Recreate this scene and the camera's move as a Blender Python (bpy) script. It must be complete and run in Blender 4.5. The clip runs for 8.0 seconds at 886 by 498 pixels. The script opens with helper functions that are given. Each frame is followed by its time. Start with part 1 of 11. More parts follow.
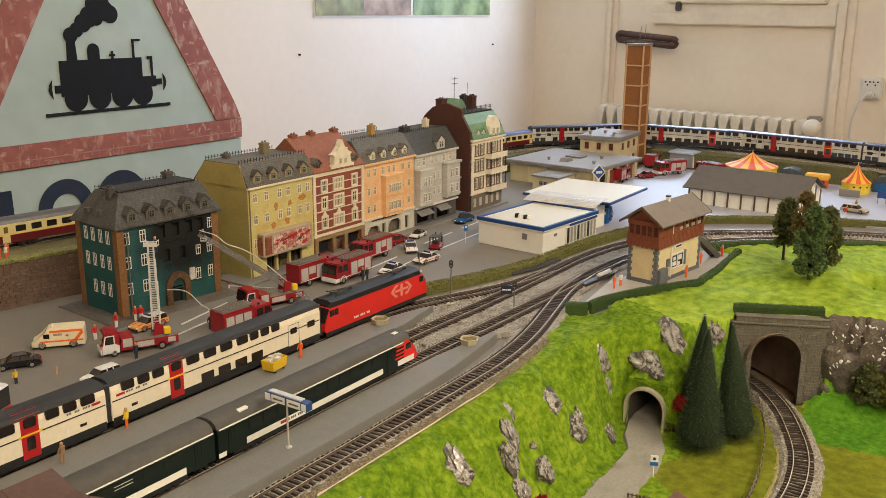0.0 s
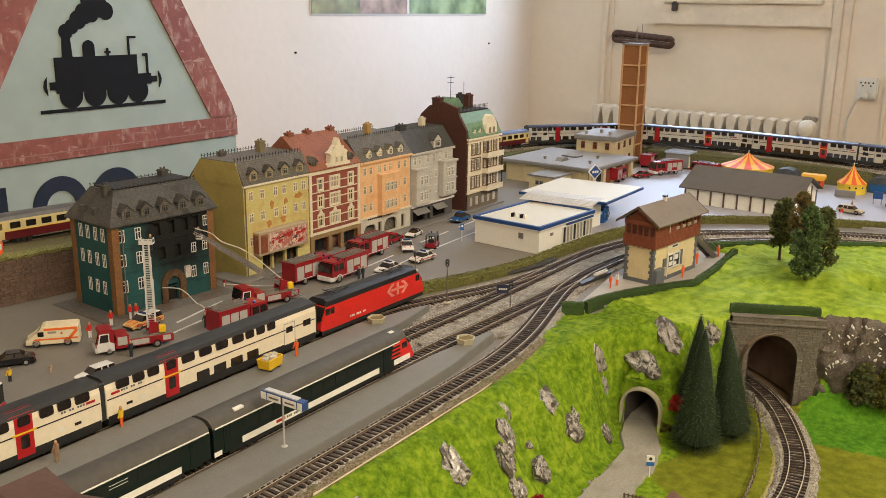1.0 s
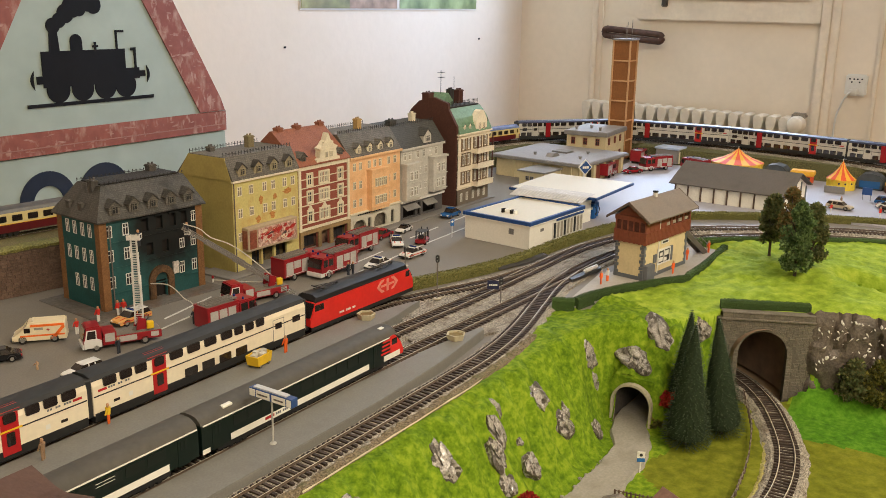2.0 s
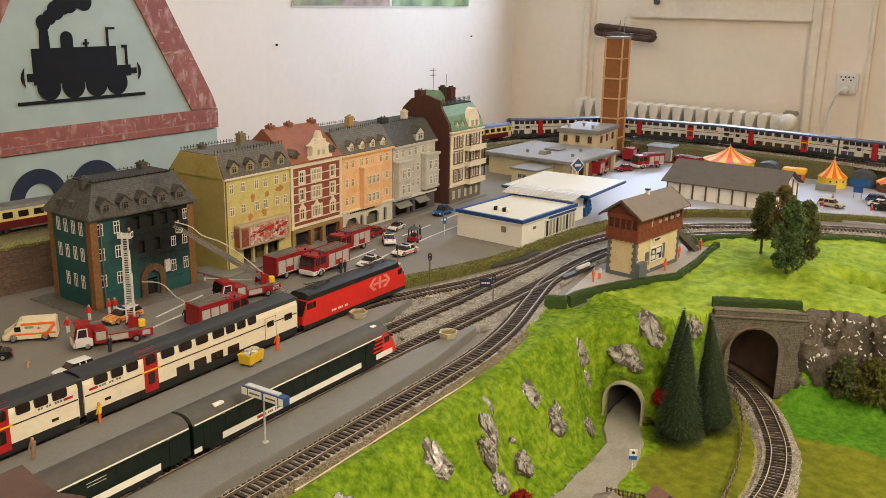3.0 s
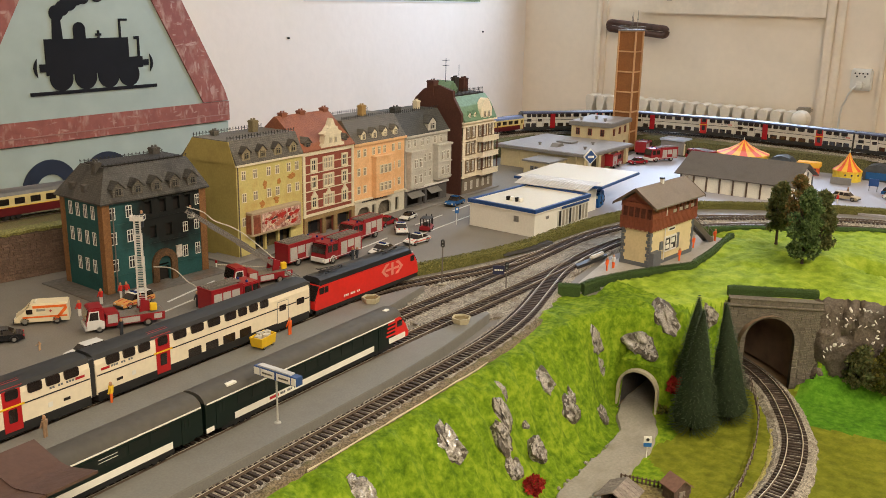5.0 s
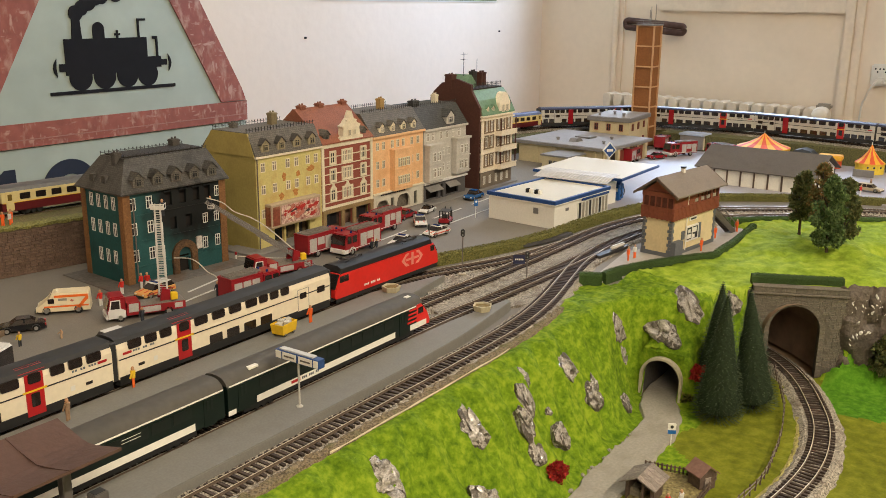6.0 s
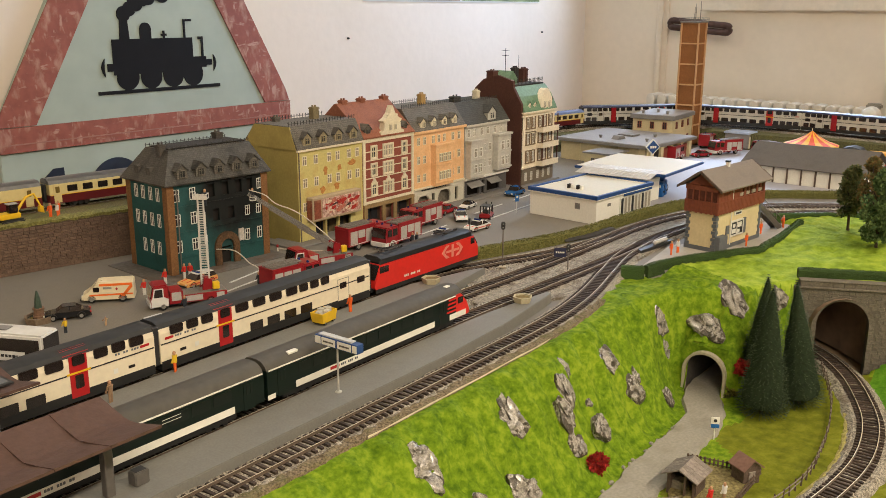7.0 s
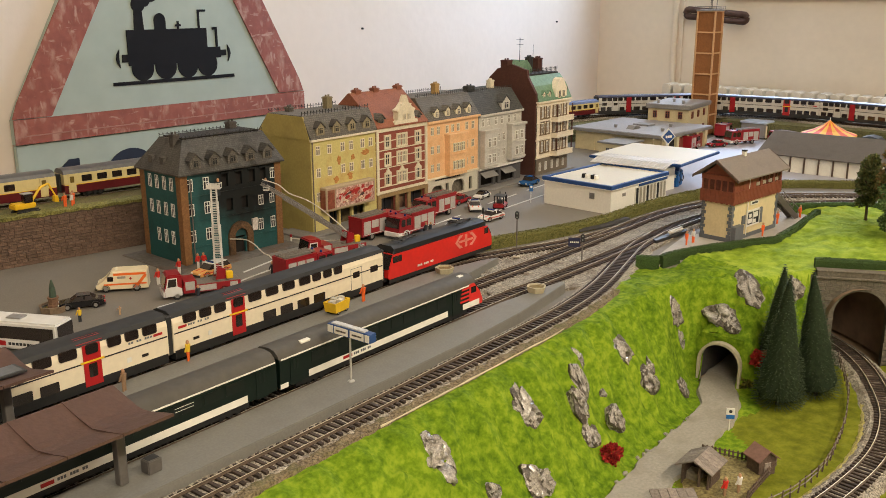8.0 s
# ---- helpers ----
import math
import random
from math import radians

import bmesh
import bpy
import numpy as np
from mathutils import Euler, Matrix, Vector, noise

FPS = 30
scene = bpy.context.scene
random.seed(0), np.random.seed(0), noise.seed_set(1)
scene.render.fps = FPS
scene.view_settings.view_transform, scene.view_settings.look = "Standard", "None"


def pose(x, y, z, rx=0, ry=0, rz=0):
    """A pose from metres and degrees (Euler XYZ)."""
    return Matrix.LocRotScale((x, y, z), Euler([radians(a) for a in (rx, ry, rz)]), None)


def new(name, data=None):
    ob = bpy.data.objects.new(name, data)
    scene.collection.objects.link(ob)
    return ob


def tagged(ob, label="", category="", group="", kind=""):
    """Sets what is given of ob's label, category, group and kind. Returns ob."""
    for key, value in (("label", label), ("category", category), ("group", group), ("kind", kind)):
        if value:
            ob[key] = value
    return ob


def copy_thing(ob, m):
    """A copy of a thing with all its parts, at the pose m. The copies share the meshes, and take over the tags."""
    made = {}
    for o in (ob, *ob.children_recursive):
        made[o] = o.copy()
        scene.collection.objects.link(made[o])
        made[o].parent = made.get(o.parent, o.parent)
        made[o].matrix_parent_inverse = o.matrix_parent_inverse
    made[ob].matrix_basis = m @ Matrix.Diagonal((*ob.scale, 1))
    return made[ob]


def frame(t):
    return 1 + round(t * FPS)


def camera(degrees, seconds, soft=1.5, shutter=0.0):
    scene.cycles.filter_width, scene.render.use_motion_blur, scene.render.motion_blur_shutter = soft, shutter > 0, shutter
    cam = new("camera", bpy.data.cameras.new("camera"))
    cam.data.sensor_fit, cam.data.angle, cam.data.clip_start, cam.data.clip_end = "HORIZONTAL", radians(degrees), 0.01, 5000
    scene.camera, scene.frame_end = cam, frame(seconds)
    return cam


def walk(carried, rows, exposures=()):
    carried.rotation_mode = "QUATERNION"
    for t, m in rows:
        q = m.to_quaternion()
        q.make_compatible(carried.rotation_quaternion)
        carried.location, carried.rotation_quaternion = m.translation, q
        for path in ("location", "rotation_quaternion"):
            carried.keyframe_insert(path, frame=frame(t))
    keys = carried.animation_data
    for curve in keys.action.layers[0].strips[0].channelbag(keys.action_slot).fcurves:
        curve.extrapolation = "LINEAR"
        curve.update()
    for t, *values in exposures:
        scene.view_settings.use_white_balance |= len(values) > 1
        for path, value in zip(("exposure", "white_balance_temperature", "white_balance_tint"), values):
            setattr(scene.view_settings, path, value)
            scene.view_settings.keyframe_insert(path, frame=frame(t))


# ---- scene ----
cam = camera(51.38, 8.0, 0.85)
PATH = [
    (0, pose(0.0000, 0.0000, 0.4106, 75.261, -0.415, -55.618)),
    (0.5, pose(-0.0000, 0.0018, 0.4104, 75.248, -0.577, -55.732)),
    (1, pose(0.0012, 0.0035, 0.4099, 75.195, -0.717, -55.871)),
    (1.5, pose(0.0037, 0.0061, 0.4084, 75.069, -0.842, -56.152)),
    (3, pose(0.0065, 0.0071, 0.4088, 74.791, -0.985, -56.930)),
    (3.5, pose(0.0051, 0.0063, 0.4072, 74.763, -1.117, -56.921)),
    (4, pose(0.0042, 0.0065, 0.4057, 74.674, -1.194, -56.691)),
    (4.5, pose(0.0066, 0.0092, 0.3991, 74.710, -1.275, -56.505)),
    (6, pose(0.0043, 0.0173, 0.3675, 75.045, -0.600, -55.399)),
    (6.5, pose(0.0027, 0.0158, 0.3581, 75.302, -0.388, -54.384)),
    (7, pose(0.0050, 0.0151, 0.3501, 75.339, -0.211, -52.816)),
    (7.5, pose(0.0085, 0.0157, 0.3481, 75.153, -0.019, -52.113)),
    (8, pose(0.0088, 0.0162, 0.3471, 74.792, -0.002, -51.934)),
]
walk(cam, PATH)

# ---- light and exposure ----
world = bpy.data.worlds.new("world")
scene.world = world
world.use_nodes = True
world.node_tree.nodes["Background"].inputs[0].default_value = (0.75, 0.85, 1.0, 1)
world.node_tree.nodes["Background"].inputs[1].default_value = 0.25


def area_lamp(name, m, sx, sy, energy, colour):
    data = bpy.data.lights.new(name, "AREA")
    data.shape, data.size, data.size_y, data.energy, data.color = "RECTANGLE", sx, sy, energy, colour
    ob = new(name, data)
    ob.matrix_basis = m
    return ob


WARM, COOL = (1.0, 0.86, 0.66), (0.56, 0.72, 1.0)
# The three warm lamps are assumed and out of view, added to light the layout.
area_lamp("assumed_ceiling_light", pose(1.0, -1.05, 1.60), 1.5, 0.12, 42, WARM)
area_lamp("assumed_ceiling_light", pose(-0.9, -1.05, 1.60), 1.5, 0.12, 50, WARM)
area_lamp("assumed_ceiling_light", pose(1.6, 1.0, 1.60), 1.5, 0.12, 5, WARM)
area_lamp("window_light", pose(3.93, 1.2, 1.0, 0, 90, 0), 1.0, 0.7, 32, COOL)
scene.view_settings.exposure = 0.13


# ---- helpers for building ----
def col4(c):
    return (c[0], c[1], c[2], 1)


def mat(name, c, rough=0.6, var=0.12, scale=300, bump=0.0, metal=0.0, dirt=None, dirt_amount=0.35, spec=0.4, per=0.0, c2=None, coat=0.0):
    """Painted or natural surface: fine grain, larger stains, optional change from piece to piece."""
    m = bpy.data.materials.new(name)
    m.use_nodes = True
    nt = m.node_tree
    nd, ln = nt.nodes, nt.links
    b = nd["Principled BSDF"]
    b.inputs["Roughness"].default_value = rough
    b.inputs["Metallic"].default_value = metal
    b.inputs["Specular IOR Level"].default_value = spec
    b.inputs["Coat Weight"].default_value = coat
    tc = nd.new("ShaderNodeTexCoord")
    fine = nd.new("ShaderNodeTexNoise")
    fine.inputs["Scale"].default_value, fine.inputs["Detail"].default_value = scale, 4
    ln.new(tc.outputs["Object"], fine.inputs["Vector"])
    coarse = nd.new("ShaderNodeTexNoise")
    coarse.inputs["Scale"].default_value, coarse.inputs["Detail"].default_value = scale / 9, 5
    ln.new(tc.outputs["Object"], coarse.inputs["Vector"])
    ramp = nd.new("ShaderNodeValToRGB")
    lo = [max(v * (1 - var), 0) for v in c]
    hi = [min(v * (1 + var), 1) for v in (c2 or c)]
    ramp.color_ramp.elements[0].position, ramp.color_ramp.elements[1].position = 0.3, 0.7
    ramp.color_ramp.elements[0].color, ramp.color_ramp.elements[1].color = col4(lo), col4(hi)
    ln.new(fine.outputs["Fac"], ramp.inputs["Fac"])
    out = ramp.outputs["Color"]
    mix = nd.new("ShaderNodeMix")
    mix.data_type = "RGBA"
    r2 = nd.new("ShaderNodeMapRange")
    r2.inputs["From Min"].default_value, r2.inputs["From Max"].default_value = 0.5, 0.75
    r2.inputs["To Max"].default_value = dirt_amount
    ln.new(coarse.outputs["Fac"], r2.inputs["Value"])
    ln.new(r2.outputs["Result"], mix.inputs["Factor"])
    ln.new(out, mix.inputs["A"])
    mix.inputs["B"].default_value = col4(dirt or [v * 0.6 for v in c])
    out = mix.outputs["Result"]
    if per:
        info = nd.new("ShaderNodeObjectInfo")
        isl = nd.new("ShaderNodeNewGeometry")
        add = nd.new("ShaderNodeMath")
        ln.new(info.outputs["Random"], add.inputs[0])
        ln.new(isl.outputs["Random Per Island"], add.inputs[1])
        fr = nd.new("ShaderNodeMath")
        fr.operation = "FRACT"
        ln.new(add.outputs[0], fr.inputs[0])
        mr = nd.new("ShaderNodeMapRange")
        mr.inputs["To Min"].default_value, mr.inputs["To Max"].default_value = 1 - per, 1 + per
        ln.new(fr.outputs[0], mr.inputs["Value"])
        hsv = nd.new("ShaderNodeHueSaturation")
        ln.new(mr.outputs["Result"], hsv.inputs["Value"])
        ln.new(out, hsv.inputs["Color"])
        out = hsv.outputs["Color"]
    ln.new(out, b.inputs["Base Color"])
    if bump:
        bp = nd.new("ShaderNodeBump")
        bp.inputs["Strength"].default_value, bp.inputs["Distance"].default_value = bump, 1.2 / scale
        ln.new(fine.outputs["Fac"], bp.inputs["Height"])
        ln.new(bp.outputs["Normal"], b.inputs["Normal"])
    return m


def B():
    return bmesh.new()


def box(bm, x0, y0, z0, x1, y1, z1, mi=0):
    v = [bm.verts.new((x, y, z)) for x in (x0, x1) for y in (y0, y1) for z in (z0, z1)]
    for q in ((0, 1, 3, 2), (4, 6, 7, 5), (0, 4, 5, 1), (2, 3, 7, 6), (0, 2, 6, 4), (1, 5, 7, 3)):
        f = bm.faces.new([v[i] for i in q])
        f.material_index = mi
    return v


def rbox(bm, x0, y0, z0, x1, y1, z1, r=0.001, mi=0, seg=2):
    v = box(bm, x0, y0, z0, x1, y1, z1, mi)
    es = {e for q in v for e in q.link_edges}
    bmesh.ops.bevel(bm, geom=list(es), offset=r, segments=seg, affect="EDGES", material=mi)


def prism(bm, pts, axis, a, b, mi=0, cap=True):
    """A polygon in the plane across the axis, drawn out from a to b."""
    def at(p, s):
        return {"x": (s, p[0], p[1]), "y": (p[0], s, p[1]), "z": (p[0], p[1], s)}[axis]
    lo = [bm.verts.new(at(p, a)) for p in pts]
    hi = [bm.verts.new(at(p, b)) for p in pts]
    n = len(pts)
    fs = []
    for i in range(n):
        fs.append(bm.faces.new((lo[i], lo[(i + 1) % n], hi[(i + 1) % n], hi[i])))
    if cap:
        fs.append(bm.faces.new(lo[::-1]))
        fs.append(bm.faces.new(hi))
    for f in fs:
        f.material_index = mi
    return fs


def cyl(bm, p0, p1, r0, r1=None, seg=10, mi=0):
    r1 = r0 if r1 is None else r1
    p0, p1 = Vector(p0), Vector(p1)
    d = (p1 - p0).normalized()
    u = d.orthogonal().normalized()
    w = d.cross(u)
    rings = []
    for p, r in ((p0, r0), (p1, r1)):
        rings.append([bm.verts.new(p + (u * math.cos(6.2832 * i / seg) + w * math.sin(6.2832 * i / seg)) * max(r, 1e-5)) for i in range(seg)])
    for i in range(seg):
        bm.faces.new((rings[0][i], rings[0][(i + 1) % seg], rings[1][(i + 1) % seg], rings[1][i])).material_index = mi
    bm.faces.new(rings[0][::-1]).material_index = mi
    bm.faces.new(rings[1]).material_index = mi


def tube(bm, pts, r, seg=6, mi=0):
    pts = [Vector(p) for p in pts]
    rings = []
    for i, p in enumerate(pts):
        d = (pts[min(i + 1, len(pts) - 1)] - pts[max(i - 1, 0)]).normalized()
        u = d.cross(Vector((0.13, 0.21, 1))).normalized()
        w = d.cross(u)
        rings.append([bm.verts.new(p + (u * math.cos(6.2832 * k / seg) + w * math.sin(6.2832 * k / seg)) * r) for k in range(seg)])
    for a, b in zip(rings, rings[1:]):
        for k in range(seg):
            bm.faces.new((a[k], a[(k + 1) % seg], b[(k + 1) % seg], b[k])).material_index = mi
    bm.faces.new(rings[0][::-1]).material_index = mi
    bm.faces.new(rings[-1]).material_index = mi


def lathe(bm, prof, seg=16, mi=0, c=(0, 0, 0)):
    rings = []
    for r, z in prof:
        rings.append([bm.verts.new((c[0] + r * math.cos(6.2832 * k / seg), c[1] + r * math.sin(6.2832 * k / seg), c[2] + z)) for k in range(seg)])
    for a, b in zip(rings, rings[1:]):
        for k in range(seg):
            bm.faces.new((a[k], a[(k + 1) % seg], b[(k + 1) % seg], b[k])).material_index = mi
    bm.faces.new(rings[0][::-1]).material_index = mi
    bm.faces.new(rings[-1]).material_index = mi


def finish(name, bm, mats, smooth=False):
    bmesh.ops.recalc_face_normals(bm, faces=bm.faces)
    me = bpy.data.meshes.new(name)
    bm.to_mesh(me)
    bm.free()
    for m in (mats if isinstance(mats, (list, tuple)) else [mats]):
        me.materials.append(m)
    if smooth:
        for p in me.polygons:
            p.use_smooth = True
        me.set_sharp_from_angle(angle=radians(40))
    return me


def part(name, bm, mats, parent=None, label="", m=None, smooth=False):
    me = bm if isinstance(bm, bpy.types.Mesh) else finish(name, bm, mats, smooth)
    ob = new(name, me)
    if parent:
        ob.parent = parent
    if m is not None:
        ob.matrix_basis = m
    if label:
        ob["label"] = label
    if me.name in PANES:
        new("pane", PANES[me.name]).parent = ob
    return ob


PANES = {}


def thing(name, m, label, category, group="", kind=""):
    ob = new(name)
    ob.empty_display_size = 0.01
    ob.matrix_basis = m
    return tagged(ob, label, category, group, kind)


def solo(name, bm, mats, m, label, category, group="", kind="", smooth=False):
    return tagged(part(name, bm, mats, None, "", m, smooth), label, category, group, kind)


def spline(ctrl, step=0.007):
    """Catmull-Rom through the control points, at even steps along its length."""
    c = [np.array(p, float) for p in ctrl]
    c = [2 * c[0] - c[1]] + c + [2 * c[-1] - c[-2]]
    pts = []
    for i in range(1, len(c) - 2):
        for t in np.linspace(0, 1, 60, endpoint=False):
            a, b, d, e = c[i - 1], c[i], c[i + 1], c[i + 2]
            pts.append(0.5 * (2 * b + (d - a) * t + (2 * a - 5 * b + 4 * d - e) * t * t + (3 * b - a - 3 * d + e) * t ** 3))
    pts.append(c[-2])
    pts = np.array(pts)
    s = np.r_[0, np.cumsum(np.linalg.norm(np.diff(pts, axis=0), axis=1))]
    n = max(int(s[-1] / step), 2)
    q = np.linspace(0, s[-1], n + 1)
    return np.stack([np.interp(q, s, pts[:, k]) for k in range(pts.shape[1])], 1)


def sweep(bm, path, prof, mi=None, close=True, jitter=0.0):
    """Draws a profile of (offset to the left, height) along a level path."""
    rows = []
    n = len(path)
    for i, p in enumerate(path):
        d = path[min(i + 1, n - 1)][:2] - path[max(i - 1, 0)][:2]
        d = d / np.linalg.norm(d)
        z = p[2] if len(p) > 2 else 0
        row = []
        for o, h in prof:
            jo, jh = (random.uniform(-jitter, jitter), random.uniform(-jitter, jitter)) if jitter else (0, 0)
            row.append(bm.verts.new((p[0] - d[1] * (o + jo), p[1] + d[0] * (o + jo), z + h + jh)))
        rows.append(row)
    m = len(prof)
    for a, b in zip(rows, rows[1:]):
        for k in range(m if close else m - 1):
            f = bm.faces.new((a[k], a[(k + 1) % m], b[(k + 1) % m], b[k]))
            f.material_index = mi[k] if mi else 0
    if close:
        bm.faces.new(rows[0][::-1])
        bm.faces.new(rows[-1])


# ---- materials ----
WALL = mat("wall_plaster", (0.835, 0.752, 0.665), 0.85, 0.015, 30, 0.03, dirt=(0.70, 0.62, 0.50), dirt_amount=0.3)
# East wall copy of WALL; the warmer light there is put into its tint.
WALLE = mat("warm_tinted_wall_paint", (0.86, 0.752, 0.605), 0.75, 0.02, 30, 0.03, dirt=(0.68, 0.58, 0.44), dirt_amount=0.3)
TRIMW = mat("cream_gloss_paint", (0.84, 0.735, 0.59), 0.45, 0.04, 50, 0.05)
RADI = mat("radiator_enamel", (0.78, 0.71, 0.59), 0.35, 0.05, 60, 0.05)
CEIL = mat("ceiling_plaster", (0.82, 0.80, 0.76), 0.9, 0.03, 30)
FLOOR = mat("brown_linoleum", (0.24, 0.16, 0.10), 0.5, 0.2, 20)
ASPH = mat("painted_street", (0.192, 0.174, 0.148), 0.75, 0.10, 500, 0.1, dirt=(0.165, 0.150, 0.124), dirt_amount=0.5)
YARD = mat("pale_concrete_yard", (0.35, 0.34, 0.375), 0.55, 0.06, 300, 0.05, dirt=(0.36, 0.335, 0.33))
PLAT = mat("platform_grey", (0.185, 0.18, 0.160), 0.7, 0.08, 500, 0.08, dirt=(0.16, 0.148, 0.13), dirt_amount=0.5)
PLATE = mat("platform_edge", (0.185, 0.18, 0.160), 0.75, 0.08, 500, 0.08)
BALL = mat("ballast_gravel", (0.098, 0.084, 0.064), 0.95, 0.6, 520, 1.0, c2=(0.36, 0.325, 0.265), dirt=(0.11, 0.075, 0.05), dirt_amount=0.8)
SLEEP = mat("brown_sleeper", (0.052, 0.036, 0.027), 0.8, 0.3, 900, 0.3, per=0.3)
RAILS = mat("rusty_rail_side", (0.115, 0.084, 0.060), 0.6, 0.25, 900)
RAILT = mat("rail_top", (0.60, 0.53, 0.41), 0.45, 0.15, 900, metal=0.3)


def leafy(m, share=0.45):
    """Thin leaves and fibres let part of the light through."""
    nd, ln = m.node_tree.nodes, m.node_tree.links
    b = nd["Principled BSDF"]
    tr = nd.new("ShaderNodeBsdfTranslucent")
    ln.new(b.inputs["Base Color"].links[0].from_socket, tr.inputs["Color"])
    mx = nd.new("ShaderNodeMixShader")
    mx.inputs[0].default_value = share
    ln.new(b.outputs[0], mx.inputs[1])
    ln.new(tr.outputs[0], mx.inputs[2])
    ln.new(mx.outputs[0], nd["Material Output"].inputs["Surface"])
    return m


def grass_mat(name, dark, mid, light, patch=20, fine=330, bump=0.45, per=0.0):
    """Static grass: broad patches, smaller clumps and fine fibre grain."""
    m = bpy.data.materials.new(name)
    m.use_nodes = True
    nd, ln = m.node_tree.nodes, m.node_tree.links
    b = nd["Principled BSDF"]
    b.inputs["Roughness"].default_value, b.inputs["Specular IOR Level"].default_value = 0.95, 0.15
    geo = nd.new("ShaderNodeNewGeometry")
    tex = []
    for sc, dt in ((patch, 4), (patch * 6, 3), (fine, 3)):
        n = nd.new("ShaderNodeTexNoise")
        n.inputs["Scale"].default_value, n.inputs["Detail"].default_value = sc, dt
        ln.new(geo.outputs["Position"], n.inputs["Vector"])
        tex.append(n)
    s1 = nd.new("ShaderNodeMath")
    s1.operation, s1.inputs[1].default_value = "MULTIPLY_ADD", 0.55
    ln.new(tex[0].outputs["Fac"], s1.inputs[0])
    s2 = nd.new("ShaderNodeMath")
    s2.operation, s2.inputs[1].default_value = "MULTIPLY_ADD", 1.05
    ln.new(tex[1].outputs["Fac"], s2.inputs[0])
    s3 = nd.new("ShaderNodeMath")
    s3.operation, s3.inputs[1].default_value, s3.inputs[2].default_value = "MULTIPLY_ADD", 0.40, -0.50
    ln.new(tex[2].outputs["Fac"], s3.inputs[0])
    ln.new(s3.outputs[0], s2.inputs[2])
    ln.new(s2.outputs[0], s1.inputs[2])
    ramp = nd.new("ShaderNodeValToRGB")
    e = ramp.color_ramp.elements
    e[0].position, e[0].color = 0.26, col4(dark)
    e[1].position, e[1].color = 0.74, col4(light)
    k = e.new(0.50)
    k.color = col4(mid)
    ln.new(s1.outputs[0], ramp.inputs["Fac"])
    out = ramp.outputs["Color"]
    if per:
        mr = nd.new("ShaderNodeMapRange")
        mr.inputs["To Min"].default_value, mr.inputs["To Max"].default_value = 1 - per, 1 + per
        ln.new(geo.outputs["Random Per Island"], mr.inputs["Value"])
        hsv = nd.new("ShaderNodeHueSaturation")
        ln.new(mr.outputs["Result"], hsv.inputs["Value"])
        ln.new(out, hsv.inputs["Color"])
        out = hsv.outputs["Color"]
    ln.new(out, b.inputs["Base Color"])
    if bump:
        bp = nd.new("ShaderNodeBump")
        bp.inputs["Strength"].default_value, bp.inputs["Distance"].default_value = bump, 0.003
        ln.new(s2.outputs[0], bp.inputs["Height"])
        ln.new(bp.outputs["Normal"], b.inputs["Normal"])
    return m if bump else leafy(m)


G1 = ((0.070, 0.136, 0.006), (0.140, 0.232, 0.010), (0.240, 0.332, 0.021))
G2 = ((0.105, 0.120, 0.009), (0.150, 0.165, 0.012), (0.20, 0.215, 0.020))
G4 = ((0.150, 0.230, 0.016), (0.240, 0.345, 0.028), (0.345, 0.430, 0.050))
G3 = ((0.045, 0.130, 0.007), (0.072, 0.195, 0.010), (0.11, 0.25, 0.018))
GRASS, BLADE = grass_mat("grass_scatter", *G1), grass_mat("grass_fibre", *G1, bump=0, per=0.14)
OLIVEG, OLIVE = grass_mat("olive_scatter", *G2, patch=12), grass_mat("olive_fibre", *G2, patch=12, bump=0, per=0.14)
MEADG, MEAD = grass_mat("meadow_scatter", *G4, patch=10), grass_mat("meadow_fibre", *G4, patch=10, bump=0, per=0.12)
FRESHG, FRESH = grass_mat("fresh_green_scatter", *G3), grass_mat("fresh_green_fibre", *G3, bump=0, per=0.14)
ROADM = mat("grey_track_road", (0.30, 0.278, 0.235), 0.9, 0.12, 300, 0.2, dirt=(0.20, 0.185, 0.145), dirt_amount=0.7)
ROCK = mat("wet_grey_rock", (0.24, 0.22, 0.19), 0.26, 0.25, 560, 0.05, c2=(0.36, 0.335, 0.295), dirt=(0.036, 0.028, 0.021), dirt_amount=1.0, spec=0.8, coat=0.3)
ROCKD = mat("shaded_washed_rock", (0.050, 0.042, 0.032), 0.5, 0.4, 560, 0.1, c2=(0.085, 0.072, 0.055), spec=0.4)
CLIFF = mat("cliff_rock", (0.092, 0.073, 0.057), 0.45, 0.22, 300, 0.35, c2=(0.124, 0.101, 0.081), dirt=(0.040, 0.031, 0.025), dirt_amount=0.9, spec=0.4)
STONE = mat("brown_stone_block", (0.150, 0.096, 0.068), 0.85, 0.25, 500, 0.4, per=0.16, dirt=(0.095, 0.060, 0.042), dirt_amount=0.7)
MORT = mat("dark_mortar", (0.098, 0.066, 0.048), 0.9, 0.2, 400)
PSTONE = mat("portal_stone", (0.150, 0.132, 0.102), 0.85, 0.22, 420, 0.35, per=0.08, dirt=(0.105, 0.090, 0.066), dirt_amount=0.6)
PMORT = mat("portal_mortar", (0.125, 0.110, 0.085), 0.9, 0.2, 400)
BLACK = mat("black_inside", (0.015, 0.012, 0.01), 0.9, 0.1, 100)
TUNW = mat("tunnel_inside_board", (0.22, 0.15, 0.10), 0.85, 0.2, 60)
COLLAR = mat("pale_concrete_collar", (0.44, 0.39, 0.29), 0.8, 0.15, 300, 0.2)
